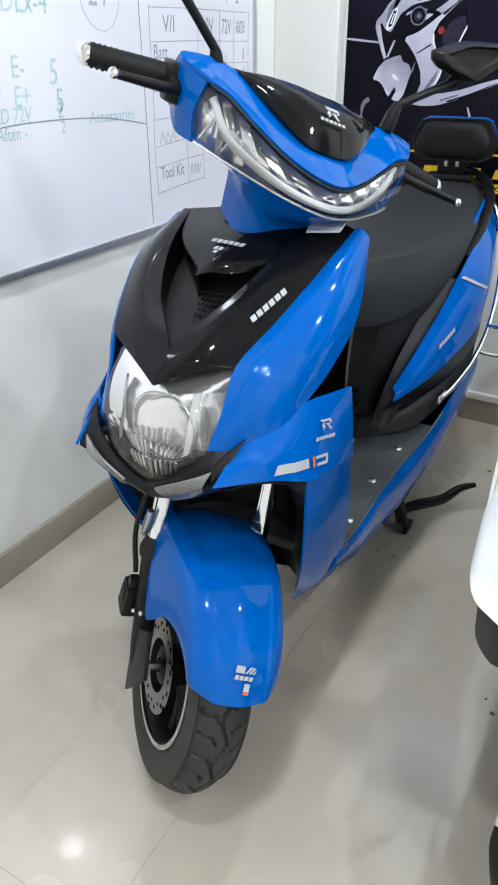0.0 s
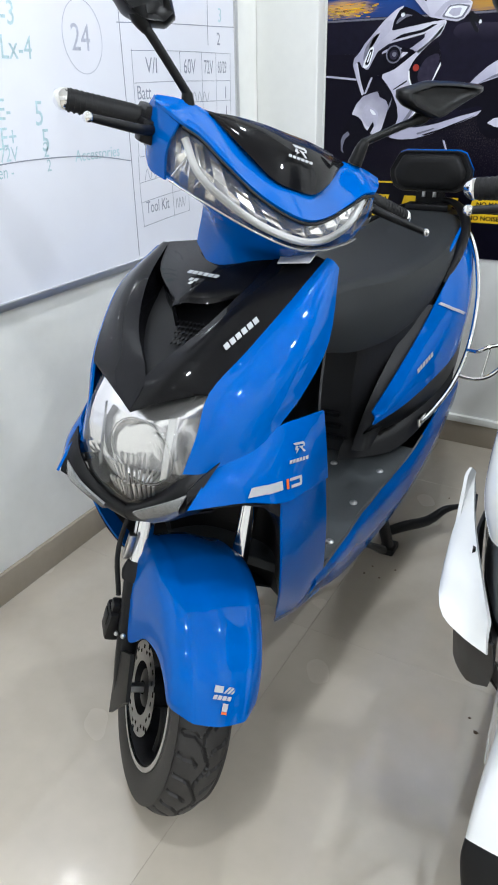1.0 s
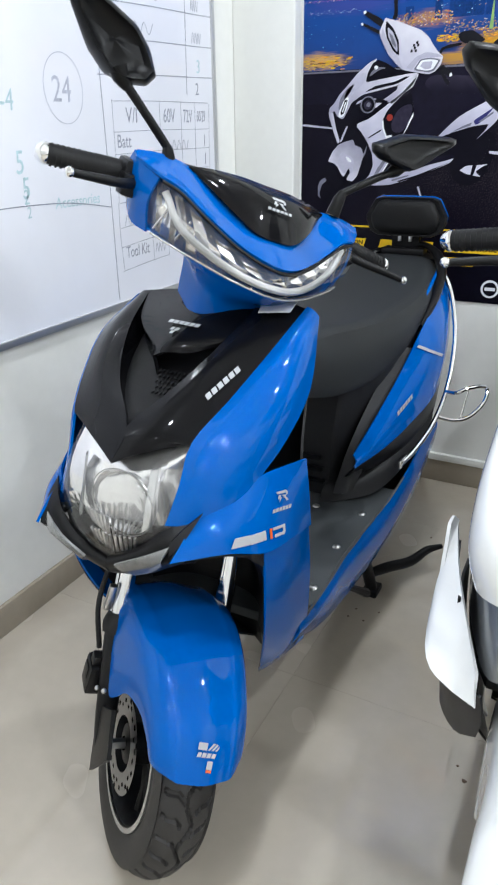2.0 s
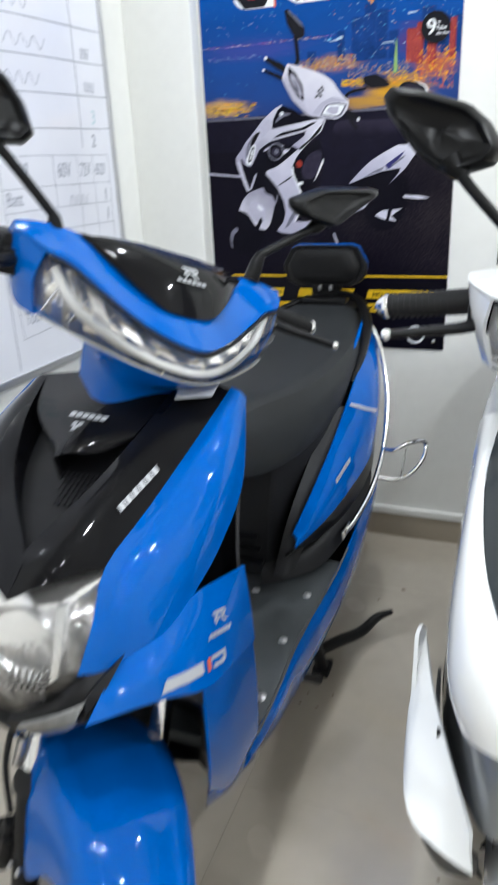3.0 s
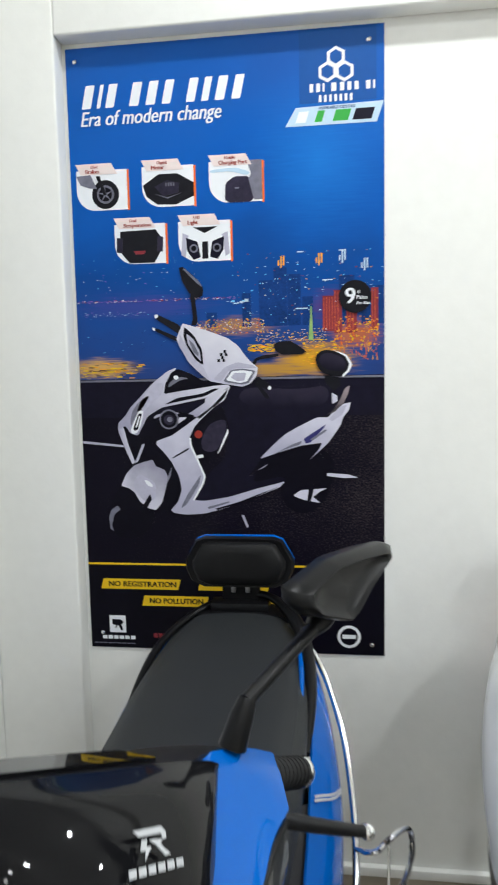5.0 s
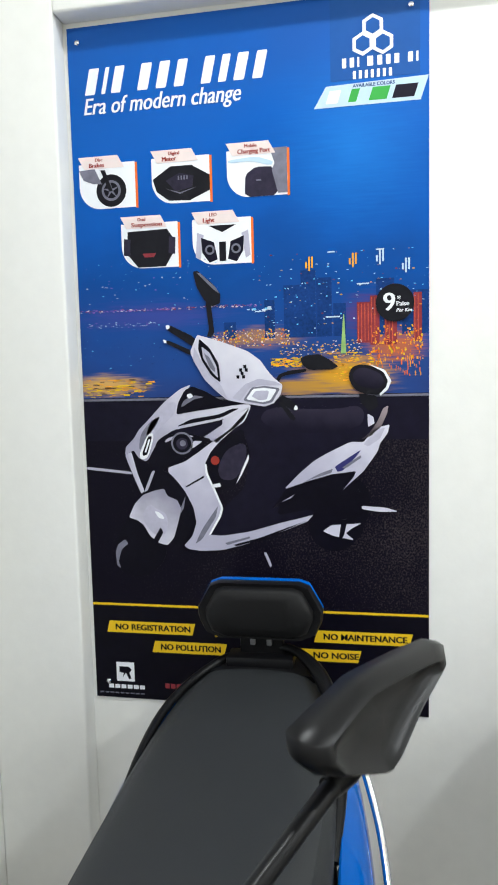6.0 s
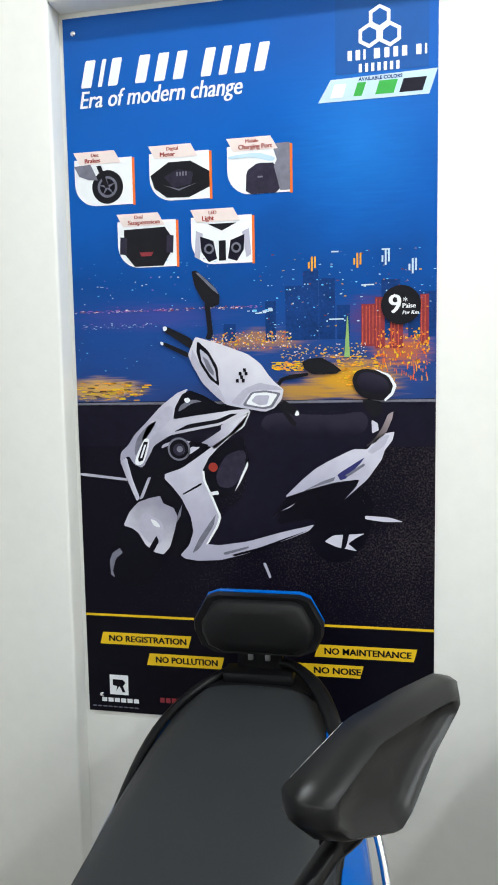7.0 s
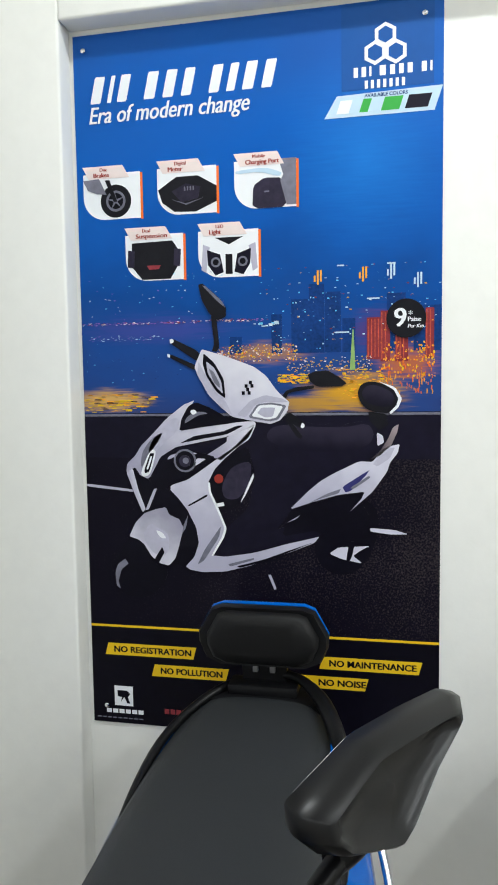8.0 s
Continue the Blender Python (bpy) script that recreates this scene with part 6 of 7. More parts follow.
    ink("printed_slot", P_LETTER, 6, [(-0.184, 1.241), (-0.168, 1.242), (-0.183, 1.191), (-0.198, 1.184), (-0.206, 1.193)], True)
    ink("printed_slot_core", P_DARK, 7, [(-0.183, 1.235), (-0.174, 1.235), (-0.186, 1.196), (-0.195, 1.193), (-0.197, 1.199)])
    ink("printed_slot_bar", P_LETTER, 8, [(-0.182, 1.229), (-0.178, 1.229), (-0.188, 1.201), (-0.192, 1.201)])
    ink("printed_brow", P_SHELL, 4, [(-0.019, 1.269), (0.043, 1.296), (0.028, 1.264), (-0.004, 1.244), (-0.032, 1.22), (-0.041, 1.225), (-0.067, 1.229), (-0.05, 1.239), (-0.019, 1.259)])
    ink("printed_brow_panel", P_DARK, 5, [(-0.119, 1.281), (-0.114, 1.306), (-0.099, 1.332), (-0.082, 1.34), (-0.053, 1.329), (-0.021, 1.31), (0.026, 1.303), (-0.007, 1.297), (-0.068, 1.289)])
    ink("printed_brow_curve", P_GREY, 6, [(-0.109, 1.295), (-0.102, 1.311), (-0.08, 1.322), (-0.054, 1.317), (-0.077, 1.314), (-0.094, 1.304)], True)
    ink("printed_brow_bolt", P_LETTER, 7, [(-0.096, 1.322), (-0.086, 1.326), (-0.08, 1.319), (-0.089, 1.313)], True)
    ink("printed_brow_streak", P_DARK, 5, [(-0.12, 1.255), (-0.087, 1.271), (-0.027, 1.28), (0.003, 1.292), (0.017, 1.292), (-0.019, 1.274), (-0.081, 1.263)])
    ink("printed_lamp", P_DARK, 5, [(-0.162, 1.224), (-0.14, 1.238), (-0.105, 1.242), (-0.079, 1.238), (-0.043, 1.228), (-0.08, 1.201), (-0.117, 1.18), (-0.141, 1.168), (-0.171, 1.16), (-0.185, 1.184)])
    ink("printed_lamp_brow", P_LILAC, 6, [(-0.142, 1.231), (-0.106, 1.239), (-0.079, 1.235), (-0.094, 1.232), (-0.128, 1.229), (-0.147, 1.22)], True)
    ink("printed_lamp_glint", P_WHITE, 7, [(-0.082, 1.225), (-0.063, 1.224), (-0.082, 1.211), (-0.092, 1.208)])
    ink("printed_leg", P_SHELL_SIDE, 4, [(0.04, 1.294), (0.026, 1.267), (0.002, 1.247), (-0.027, 1.222), (-0.046, 1.202), (-0.06, 1.175), (-0.058, 1.155), (-0.042, 1.12), (-0.026, 1.081), (-0.032, 1.061), (-0.054, 1.023), (-0.026, 1.021), (0.034, 1.031), (0.104, 1.052), (0.148, 1.063), (0.169, 1.069), (0.157, 1.055), (0.116, 1.038), (0.069, 1.02), (0.022, 1.003), (-0.026, 0.99), (-0.074, 0.987), (-0.102, 0.991), (-0.111, 0.998), (-0.092, 1.019), (-0.082, 1.048), (-0.087, 1.08), (-0.106, 1.118), (-0.125, 1.142), (-0.141, 1.158), (-0.14, 1.168), (-0.104, 1.18), (-0.068, 1.204), (-0.039, 1.225), (-0.004, 1.248)])
    ink("printed_leg_hatch", P_GREY, 5, [(-0.086, 1.002), (-0.069, 1.036), (-0.033, 1.087), (-0.039, 1.061), (-0.071, 1.012)])
    ink("printed_leg_line", P_DARK, 5, [(-0.104, 1.127), (-0.062, 1.151), (-0.062, 1.146), (-0.101, 1.125)])
    ink("printed_leg_edge", P_LETTER, 5, [(-0.06, 1.175), (-0.056, 1.175), (-0.054, 1.155), (-0.038, 1.12), (-0.022, 1.081), (-0.028, 1.061), (-0.051, 1.023), (-0.056, 1.022), (-0.033, 1.062), (-0.027, 1.081), (-0.043, 1.12), (-0.059, 1.155)])
    ink("printed_skirt_line", P_DARK, 5, [(-0.002, 1.002), (0.057, 1.019), (0.116, 1.042), (0.157, 1.057), (0.116, 1.039), (0.062, 1.016), (0.005, 0.999)])
    ink("printed_skirt_mark", P_GREY, 5, [(-0.02, 1.006), (0.034, 1.021), (0.034, 1.017), (-0.016, 1.001)])
    ink("printed_fender", P_FENDER, 4, [(-0.152, 1.122), (-0.145, 1.106), (-0.123, 1.097), (-0.115, 1.079), (-0.122, 1.051), (-0.133, 1.015), (-0.148, 0.998), (-0.166, 1.002), (-0.187, 1.018), (-0.201, 1.042), (-0.214, 1.052), (-0.234, 1.058), (-0.22, 1.087), (-0.2, 1.108), (-0.175, 1.117)])
    ink("printed_fender_shade", P_LILAC, 5, [(-0.206, 1.059), (-0.188, 1.089), (-0.171, 1.078), (-0.146, 1.066), (-0.147, 1.03), (-0.16, 1.018), (-0.182, 1.023)], True)
    ink("printed_fender_shine", P_LETTER, 6, [(-0.176, 1.074), (-0.161, 1.069), (-0.151, 1.055), (-0.166, 1.057)], True)
    ink("printed_fender_slot", P_DARK, 6, [(-0.179, 1.011), (-0.162, 1.038), (-0.157, 1.026), (-0.169, 1.004)])
    ink("printed_fork_shine", P_LILAC, 5, [(-0.177, 1.16), (-0.17, 1.161), (-0.189, 1.117), (-0.197, 1.114)])
    ink("printed_inner_shine", P_GREY, 5, [(-0.104, 1.107), (-0.109, 1.08), (-0.118, 1.066), (-0.114, 1.085)])
    ink("printed_stand_leg", P_LILAC, 5, [(0.063, 0.987), (0.069, 0.987), (0.08, 0.959), (0.076, 0.955)])
    ink("printed_panel_strip", P_LETTER, 5, [(0.007, 1.133), (0.022, 1.168), (0.035, 1.196), (0.036, 1.186), (0.019, 1.151)])
    ink("printed_step_glint", P_LETTER, 5, [(-0.046, 1.131), (-0.028, 1.135), (-0.026, 1.127), (-0.04, 1.125)])
    ink("printed_tail", P_SHELL_SIDE, 4, [(0.108, 1.122), (0.145, 1.159), (0.171, 1.181), (0.198, 1.197), (0.247, 1.221), (0.273, 1.22), (0.288, 1.24), (0.305, 1.251), (0.325, 1.255), (0.321, 1.238), (0.306, 1.218), (0.301, 1.201), (0.273, 1.161), (0.251, 1.141), (0.228, 1.12), (0.251, 1.146), (0.258, 1.161), (0.207, 1.154), (0.16, 1.14)])
    ink("printed_tail_decal", P_INDIGO, 5, [(0.214, 1.17), (0.268, 1.205), (0.26, 1.193), (0.231, 1.162), (0.22, 1.159)])
    ink("printed_tail_shade", P_LILAC, 5, [(0.273, 1.216), (0.299, 1.245), (0.316, 1.249), (0.306, 1.227), (0.282, 1.211)])
    ink("printed_tail_hatch", P_GREY, 5, [(0.14, 1.132), (0.184, 1.156), (0.211, 1.166), (0.207, 1.157), (0.169, 1.145)])
    ink("printed_tail_mark", P_GREY, 6, [(0.229, 1.168), (0.266, 1.193), (0.269, 1.189), (0.236, 1.166)])
    ink("printed_tail_glint", P_LILAC, 5, [(0.102, 1.095), (0.131, 1.112), (0.121, 1.103)])
    ink("printed_fin", P_WHITE, 5, [(0.188, 1.035), (0.206, 1.048), (0.247, 1.051), (0.268, 1.053), (0.251, 1.044), (0.235, 1.032), (0.253, 1.017), (0.211, 1.025)])
    ink("printed_fork_arm", P_DARK, 6, [(0.227, 1.06), (0.24, 1.062), (0.231, 1.025), (0.22, 1.014)])
    ink("printed_arrow", P_WHITE, 5, [(0.268, 1.089), (0.317, 1.086), (0.342, 1.078), (0.306, 1.077), (0.269, 1.082)])
    ink("printed_grab_rail", P_RAIL, 4, [(0.286, 1.24), (0.301, 1.262), (0.312, 1.288), (0.323, 1.294), (0.32, 1.278), (0.308, 1.251), (0.29, 1.234), (0.269, 1.225)])
    ink("printed_rail_shine", P_WHITE, 4, [(0.281, 1.278), (0.293, 1.271), (0.295, 1.258), (0.282, 1.251)])
    ink("printed_bracket", P_BLACK, 4, [(0.264, 1.318), (0.299, 1.314), (0.303, 1.293), (0.286, 1.282), (0.269, 1.298)])
    ink("printed_backrest", P_BLACK, 5, [(0.243, 1.355), (0.251, 1.373), (0.273, 1.378), (0.316, 1.364), (0.328, 1.343), (0.321, 1.326), (0.305, 1.314), (0.268, 1.319), (0.251, 1.333)], True)
    ink("printed_backrest_edge", P_LETTER, 6, [(0.282, 1.378), (0.316, 1.365), (0.329, 1.343), (0.322, 1.326), (0.307, 1.313), (0.305, 1.317), (0.318, 1.33), (0.322, 1.343), (0.313, 1.361)])
    ink("printed_backrest_pad", P_SEAT_TOP, 6, [(0.251, 1.355), (0.26, 1.368), (0.277, 1.371), (0.307, 1.359), (0.316, 1.343), (0.305, 1.326), (0.271, 1.331), (0.258, 1.34)], True)
    ink("printed_mirror", P_BLACK, 5, [(-0.073, 1.576), (-0.063, 1.578), (-0.028, 1.546), (-0.016, 1.528), (-0.017, 1.51), (-0.034, 1.504), (-0.051, 1.518), (-0.066, 1.545)])
    ink("printed_mirror_shine", P_GREY, 6, [(-0.065, 1.574), (-0.058, 1.573), (-0.024, 1.541), (-0.018, 1.529), (-0.031, 1.539)])
    ink("printed_mirror_stem", P_BLACK, 4, [(-0.048, 1.515), (-0.037, 1.511), (-0.031, 1.451), (-0.037, 1.441), (-0.047, 1.443), (-0.042, 1.457)])
    ink("printed_mirror", P_BLACK, 5, [(0.147, 1.392), (0.159, 1.398), (0.186, 1.4), (0.208, 1.387), (0.224, 1.374), (0.212, 1.368), (0.166, 1.368), (0.151, 1.379)])
    ink("printed_mirror_stem", P_BLACK, 4, [(0.092, 1.344), (0.103, 1.361), (0.124, 1.368), (0.159, 1.371), (0.159, 1.365), (0.109, 1.357), (0.099, 1.339)])
    ink("printed_grip", P_BLACK, 5, [(-0.133, 1.47), (-0.123, 1.467), (-0.08, 1.446), (-0.069, 1.434), (-0.072, 1.419), (-0.089, 1.43), (-0.134, 1.46)])
    ink("printed_grip_end", P_LETTER, 6, [(-0.136, 1.469), (-0.128, 1.47), (-0.126, 1.463), (-0.134, 1.459)], True)
    ink("printed_lever", P_BLACK, 5, [(-0.138, 1.438), (-0.128, 1.436), (-0.083, 1.416), (-0.076, 1.405), (-0.088, 1.407), (-0.135, 1.431)])
    ink("printed_lever_end", P_LETTER, 6, [(-0.142, 1.44), (-0.135, 1.438), (-0.135, 1.431), (-0.141, 1.433)], True)
    ink("printed_grip", P_BLACK, 5, [(0.101, 1.313), (0.111, 1.318), (0.136, 1.301), (0.142, 1.29), (0.134, 1.285), (0.118, 1.294)])
    ink("printed_grip_end", P_LETTER, 6, [(0.135, 1.298), (0.14, 1.294), (0.14, 1.287), (0.131, 1.287)], True)
    ink("printed_lever", P_BLACK, 5, [(0.1, 1.305), (0.109, 1.305), (0.136, 1.271), (0.132, 1.265), (0.124, 1.269)])
    ink("printed_headset", P_HEAD, 7, [(-0.068, 1.447), (-0.054, 1.443), (-0.016, 1.431), (0.039, 1.41), (0.064, 1.391), (0.08, 1.368), (0.093, 1.353), (0.11, 1.339), (0.106, 1.32), (0.091, 1.302), (0.072, 1.295), (0.026, 1.303), (-0.007, 1.31), (-0.03, 1.329), (-0.053, 1.352), (-0.076, 1.391), (-0.084, 1.412)])
    ink("printed_headset_fold", P_LILAC, 8, [(0.003, 1.314), (0.031, 1.342), (0.061, 1.353), (0.096, 1.346), (0.109, 1.338), (0.061, 1.339), (0.04, 1.333), (0.021, 1.308)])
    ink("printed_headset_side", P_LILAC, 8, [(-0.075, 1.423), (-0.064, 1.4), (-0.039, 1.359), (-0.02, 1.342), (-0.006, 1.313), (-0.032, 1.331), (-0.055, 1.354), (-0.078, 1.396)])
    ink("printed_headset_lamp", P_DARK, 9, [(-0.064, 1.439), (-0.042, 1.419), (-0.023, 1.386), (-0.02, 1.347), (-0.039, 1.361), (-0.059, 1.393), (-0.066, 1.417)])
    ink("printed_headset_lamp_core", P_LILAC, 10, [(-0.059, 1.423), (-0.042, 1.409), (-0.028, 1.381), (-0.025, 1.356), (-0.038, 1.37), (-0.056, 1.398)])
    ink("printed_headset_lamp_core", P_GREY, 11, [(-0.054, 1.409), (-0.043, 1.4), (-0.031, 1.377), (-0.031, 1.368), (-0.043, 1.379)])
    ink("printed_headset_lamp", P_GREY, 9, [(0.026, 1.308), (0.045, 1.335), (0.073, 1.338), (0.105, 1.332), (0.088, 1.304), (0.07, 1.3)])
    ink("printed_headset_lamp_core", P_LETTER, 10, [(0.033, 1.311), (0.048, 1.332), (0.073, 1.334), (0.098, 1.33), (0.084, 1.308), (0.068, 1.304)])
    ink("printed_headset_lamp_core", P_LILAC, 11, [(0.045, 1.317), (0.054, 1.328), (0.082, 1.328), (0.077, 1.31), (0.061, 1.308)])
    ink("printed_road_mark", P_LILAC, 1, [(-0.327, 1.169), (-0.223, 1.158), (-0.216, 1.152), (-0.327, 1.163)])


def poster():
    base = (0.036, WALL_B, 0.645)
    x0, x1, z0, z1 = -0.328, 0.402, 0.645, 2.083
    face = WALL_B - 0.003
    t = thing("poster", pose(*base), "tall printed poster of a white scooter before a night city", "poster")

    def flat(name, pts, layer, material, label=""):
        y = face - 0.0004 * layer
        return part(name, prism([(x, y, z) for x, z in pts], (0, 0, 0), (0, -0.0004, 0)), material, t, label, base=base, smooth=False)

    def rect(name, xa, za, xb, zb, layer, material, label=""):
        return flat(name, [(xa, za), (xb, za), (xb, zb), (xa, zb)], layer, material, label)

    def disc(name, x, z, r, layer, material, k=28):
        return flat(name, [(x + r * math.cos(2 * math.pi * i / k), z + r * math.sin(2 * math.pi * i / k)) for i in range(k)], layer, material)

    def text(s, x, z, size, material, layer, shear=0.0, bold=0.0, width=None, align="LEFT"):
        bm = words(s, size, shear, bold, align, 0.0002)
        if width:
            w = max(v.co.x for v in bm.verts) - min(v.co.x for v in bm.verts)
            bm.transform(Matrix.Diagonal((width / w, 1, 1, 1)))
        bm.transform(Matrix.Translation((x, face - 0.0004 * layer - 0.0003, z)) @ Matrix.Rotation(radians(90), 4, "X"))
        return part("lettering", bm, material, t, base=base, smooth=False)

    # vinyl sheet with a faint wave along its free edge
    cols, rows = 14, 28
    G = []
    for j in range(rows + 1):
        z = z0 + (z1 - z0) * j / rows
        G.append([(x0 + (x1 - x0) * i / cols, face + 0.002, z) for i in range(cols + 1)])
    part("sheet", panel(G, 1, 1, 0.002), P_NAVY, t, base=base, smooth=False)
    rect("sky", x0, 1.318, x1, z1, 0, print_sky(), "deep blue evening sky")
    rect("road", x0, 0.861, x1, 1.318, 0, print_road(), "dark asphalt road")
    rect("foot_band", x0, z0, x1, 0.8605, 0, P_DARK, "black band at the foot")
    rect("parapet", x0, 1.225, x1, 1.312, 1, P_SEAT, "dark roadside wall")
    rect("parapet_top", x0, 1.311, x1, 1.3165, 1, P_GREY, "pale wall edge")
    rect("gold_line", x0, 0.8585, x1, 0.8635, 1, P_YELLOW)
    rect("logo_field", 0.215, 1.925, 0.385, z1, 1, P_SKYB, "darker square behind the emblem")
    # city lights
    rnd = random.Random(4)

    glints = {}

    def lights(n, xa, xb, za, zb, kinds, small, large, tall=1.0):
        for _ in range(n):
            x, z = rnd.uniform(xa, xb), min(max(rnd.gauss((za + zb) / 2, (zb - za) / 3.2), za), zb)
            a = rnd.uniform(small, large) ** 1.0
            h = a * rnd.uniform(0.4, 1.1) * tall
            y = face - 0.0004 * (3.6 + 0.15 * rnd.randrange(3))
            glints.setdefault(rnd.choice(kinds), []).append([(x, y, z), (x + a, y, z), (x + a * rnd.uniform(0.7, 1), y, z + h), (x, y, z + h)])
    for xa, xb, zb in ((0.075, 0.096, 1.512), (0.115, 0.150, 1.540), (0.150, 0.180, 1.568), (0.181, 0.212, 1.552), (0.215, 0.240, 1.500), (0.300, 0.335, 1.545), (0.350, 0.401, 1.520), (-0.01, 0.015, 1.470)):
        rect("printed_tower", xa, 1.435, xb, zb, 1, P_TOWER)
        for k in range(int((xb - xa) / 0.006)):
            for q in range(int((zb - 1.44) / 0.009)):
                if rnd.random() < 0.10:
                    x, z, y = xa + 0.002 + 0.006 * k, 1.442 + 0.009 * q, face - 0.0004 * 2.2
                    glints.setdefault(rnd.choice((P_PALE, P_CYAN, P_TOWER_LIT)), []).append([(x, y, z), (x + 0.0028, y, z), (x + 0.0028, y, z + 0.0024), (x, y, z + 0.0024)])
    for xa, xb, za, zb in ((0.262, 0.292, 1.420, 1.500), (0.288, 0.306, 1.415, 1.512), (0.316, 0.340, 1.415, 1.490), (0.372, 0.388, 1.420, 1.515)):
        rect("printed_tower", xa, za, xb, zb, 2 + 0.4 * (xa == 0.288), P_RED)
        for k in range(int((xb - xa) / 0.0065)):
            rect("lit_window", xa + 0.0016 + 0.0065 * k, za + 0.004, xa + 0.0034 + 0.0065 * k, zb - 0.003, 3, P_WINDOW)
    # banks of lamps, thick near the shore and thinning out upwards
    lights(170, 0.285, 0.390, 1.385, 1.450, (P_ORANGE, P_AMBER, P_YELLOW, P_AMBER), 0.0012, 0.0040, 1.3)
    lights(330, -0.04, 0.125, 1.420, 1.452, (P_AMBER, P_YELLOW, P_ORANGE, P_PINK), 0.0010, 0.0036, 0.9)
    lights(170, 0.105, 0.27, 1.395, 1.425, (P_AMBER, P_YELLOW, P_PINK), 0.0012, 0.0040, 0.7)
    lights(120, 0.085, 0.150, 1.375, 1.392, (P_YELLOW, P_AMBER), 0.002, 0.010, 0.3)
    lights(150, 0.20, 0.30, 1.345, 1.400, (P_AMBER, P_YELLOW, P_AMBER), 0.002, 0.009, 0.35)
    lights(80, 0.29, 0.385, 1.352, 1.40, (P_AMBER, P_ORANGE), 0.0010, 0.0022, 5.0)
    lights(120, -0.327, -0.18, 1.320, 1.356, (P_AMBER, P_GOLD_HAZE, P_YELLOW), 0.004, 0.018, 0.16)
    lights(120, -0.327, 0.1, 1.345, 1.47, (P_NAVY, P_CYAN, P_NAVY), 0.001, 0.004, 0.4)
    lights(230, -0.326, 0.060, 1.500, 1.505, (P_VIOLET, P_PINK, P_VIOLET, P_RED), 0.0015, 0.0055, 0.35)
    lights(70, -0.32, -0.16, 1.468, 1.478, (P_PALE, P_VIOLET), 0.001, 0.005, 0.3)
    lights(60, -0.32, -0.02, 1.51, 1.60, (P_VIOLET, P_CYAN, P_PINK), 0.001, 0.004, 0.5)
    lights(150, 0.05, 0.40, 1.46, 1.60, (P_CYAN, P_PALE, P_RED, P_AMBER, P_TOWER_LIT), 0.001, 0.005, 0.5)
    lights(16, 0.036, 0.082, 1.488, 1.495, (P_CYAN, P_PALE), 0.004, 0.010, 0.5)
    for x, z, mtl in ((0.160, 1.572, P_AMBER), (0.247, 1.575, P_AMBER), (0.300, 1.578, P_PALE), (0.350, 1.560, P_PALE)):
        for d in (0, 0.006, 0.012):
            rect("city_light", x + d, z - 0.006 * (d == 0.006), x + d + 0.0034, z + 0.022 - 0.01 * (d == 0), 3, mtl)
    for x, z, w in ((0.200, 1.472, 0.028), (0.262, 1.535, 0.024), (0.30, 1.60, 0.016), (0.205, 1.600, 0.014)):
        rect("city_light", x, z, x + w, z + 0.0026, 3, P_PALE)
    flat("bridge_pylon", [(0.229, 1.400), (0.240, 1.400), (0.2365, 1.478), (0.2345, 1.478)], 3, P_GREEN_LIT)
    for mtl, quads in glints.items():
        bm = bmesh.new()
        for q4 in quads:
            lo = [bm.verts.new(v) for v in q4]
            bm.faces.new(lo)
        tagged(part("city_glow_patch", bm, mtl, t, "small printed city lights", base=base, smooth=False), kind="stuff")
    printed_scooter(flat)
    for i in range(4):
        for j in range(3):
            if (i + j) % 2 == 0:
                rect("printed_check", 0.014 + 0.006 * j + 0.003 * i, 1.354 + 0.007 * i, 0.0200 + 0.006 * j + 0.003 * i, 1.361 + 0.007 * i, 13, P_DARK)
    disc("printed_lamp_ring", -0.108, 1.220, 0.024, 11, P_GREY)
    disc("printed_lamp_core", -0.108, 1.220, 0.020, 12, P_DARK)
    disc("printed_bulb_ring", -0.108, 1.219, 0.0125, 13, P_SHINE)
    disc("printed_bulb", -0.106, 1.220, 0.0065, 14, P_GREY)
    disc("printed_indicator", -0.037, 1.183, 0.0095, 10, P_TEXT_RED)
    # title in slanted blocks, and the line below it
    def blocks(widths, x, z, h, gap, slant, layer, material, space):
        for w in widths:
            if w:
                a, b = x + 0.14 * w, x + 0.80 * w
                flat("title_block", trim([(a, z), (b, z), (b + slant, z + h), (a + slant, z + h)], 0.06), layer, material)
                x += w + gap
            else:
                x += space
    blocks((0.033, 0.013, 0.031, 0, 0.034, 0.033, 0.031, 0, 0.031, 0.025, 0.033, 0.031), -0.298, 1.947, 0.052, 0.0055, 0.012, 2, P_LETTER, 0.020)
    for k in range(3):
        text("Era of modern change", -0.300 + 0.0009 * k, 1.908, 0.047, P_LETTER, 2 + 0.6 * k, 0.25, 0.0, width=0.333)
    # emblem of three hexagon rings, name in blocks
    for k, (cx, cz) in enumerate(((0.2965, 2.0205), (0.2775, 1.9895), (0.3155, 1.9885))):
        ring = []
        for rr in (0.0225, 0.0150):
            ring.append([(cx + rr * math.sin(math.pi / 3 * i), cz + rr * math.cos(math.pi / 3 * i)) for i in range(6)])
        flat("emblem_ring", ring[0], 3 + 0.5 * k, P_LETTER)
        flat("emblem_core", ring[1], 5 + 0.5 * k, P_SKYB)
    blocks((0.012, 0.013, 0.006, 0, 0.017, 0.014, 0.013, 0.014, 0, 0.014, 0.006), 0.236, 1.948, 0.018, 0.0025, 0.0, 2, P_LETTER, 0.009)
    blocks([0.0088] * 7, 0.257, 1.926, 0.015, 0.0026, 0.0, 2, P_LETTER, 0.0)
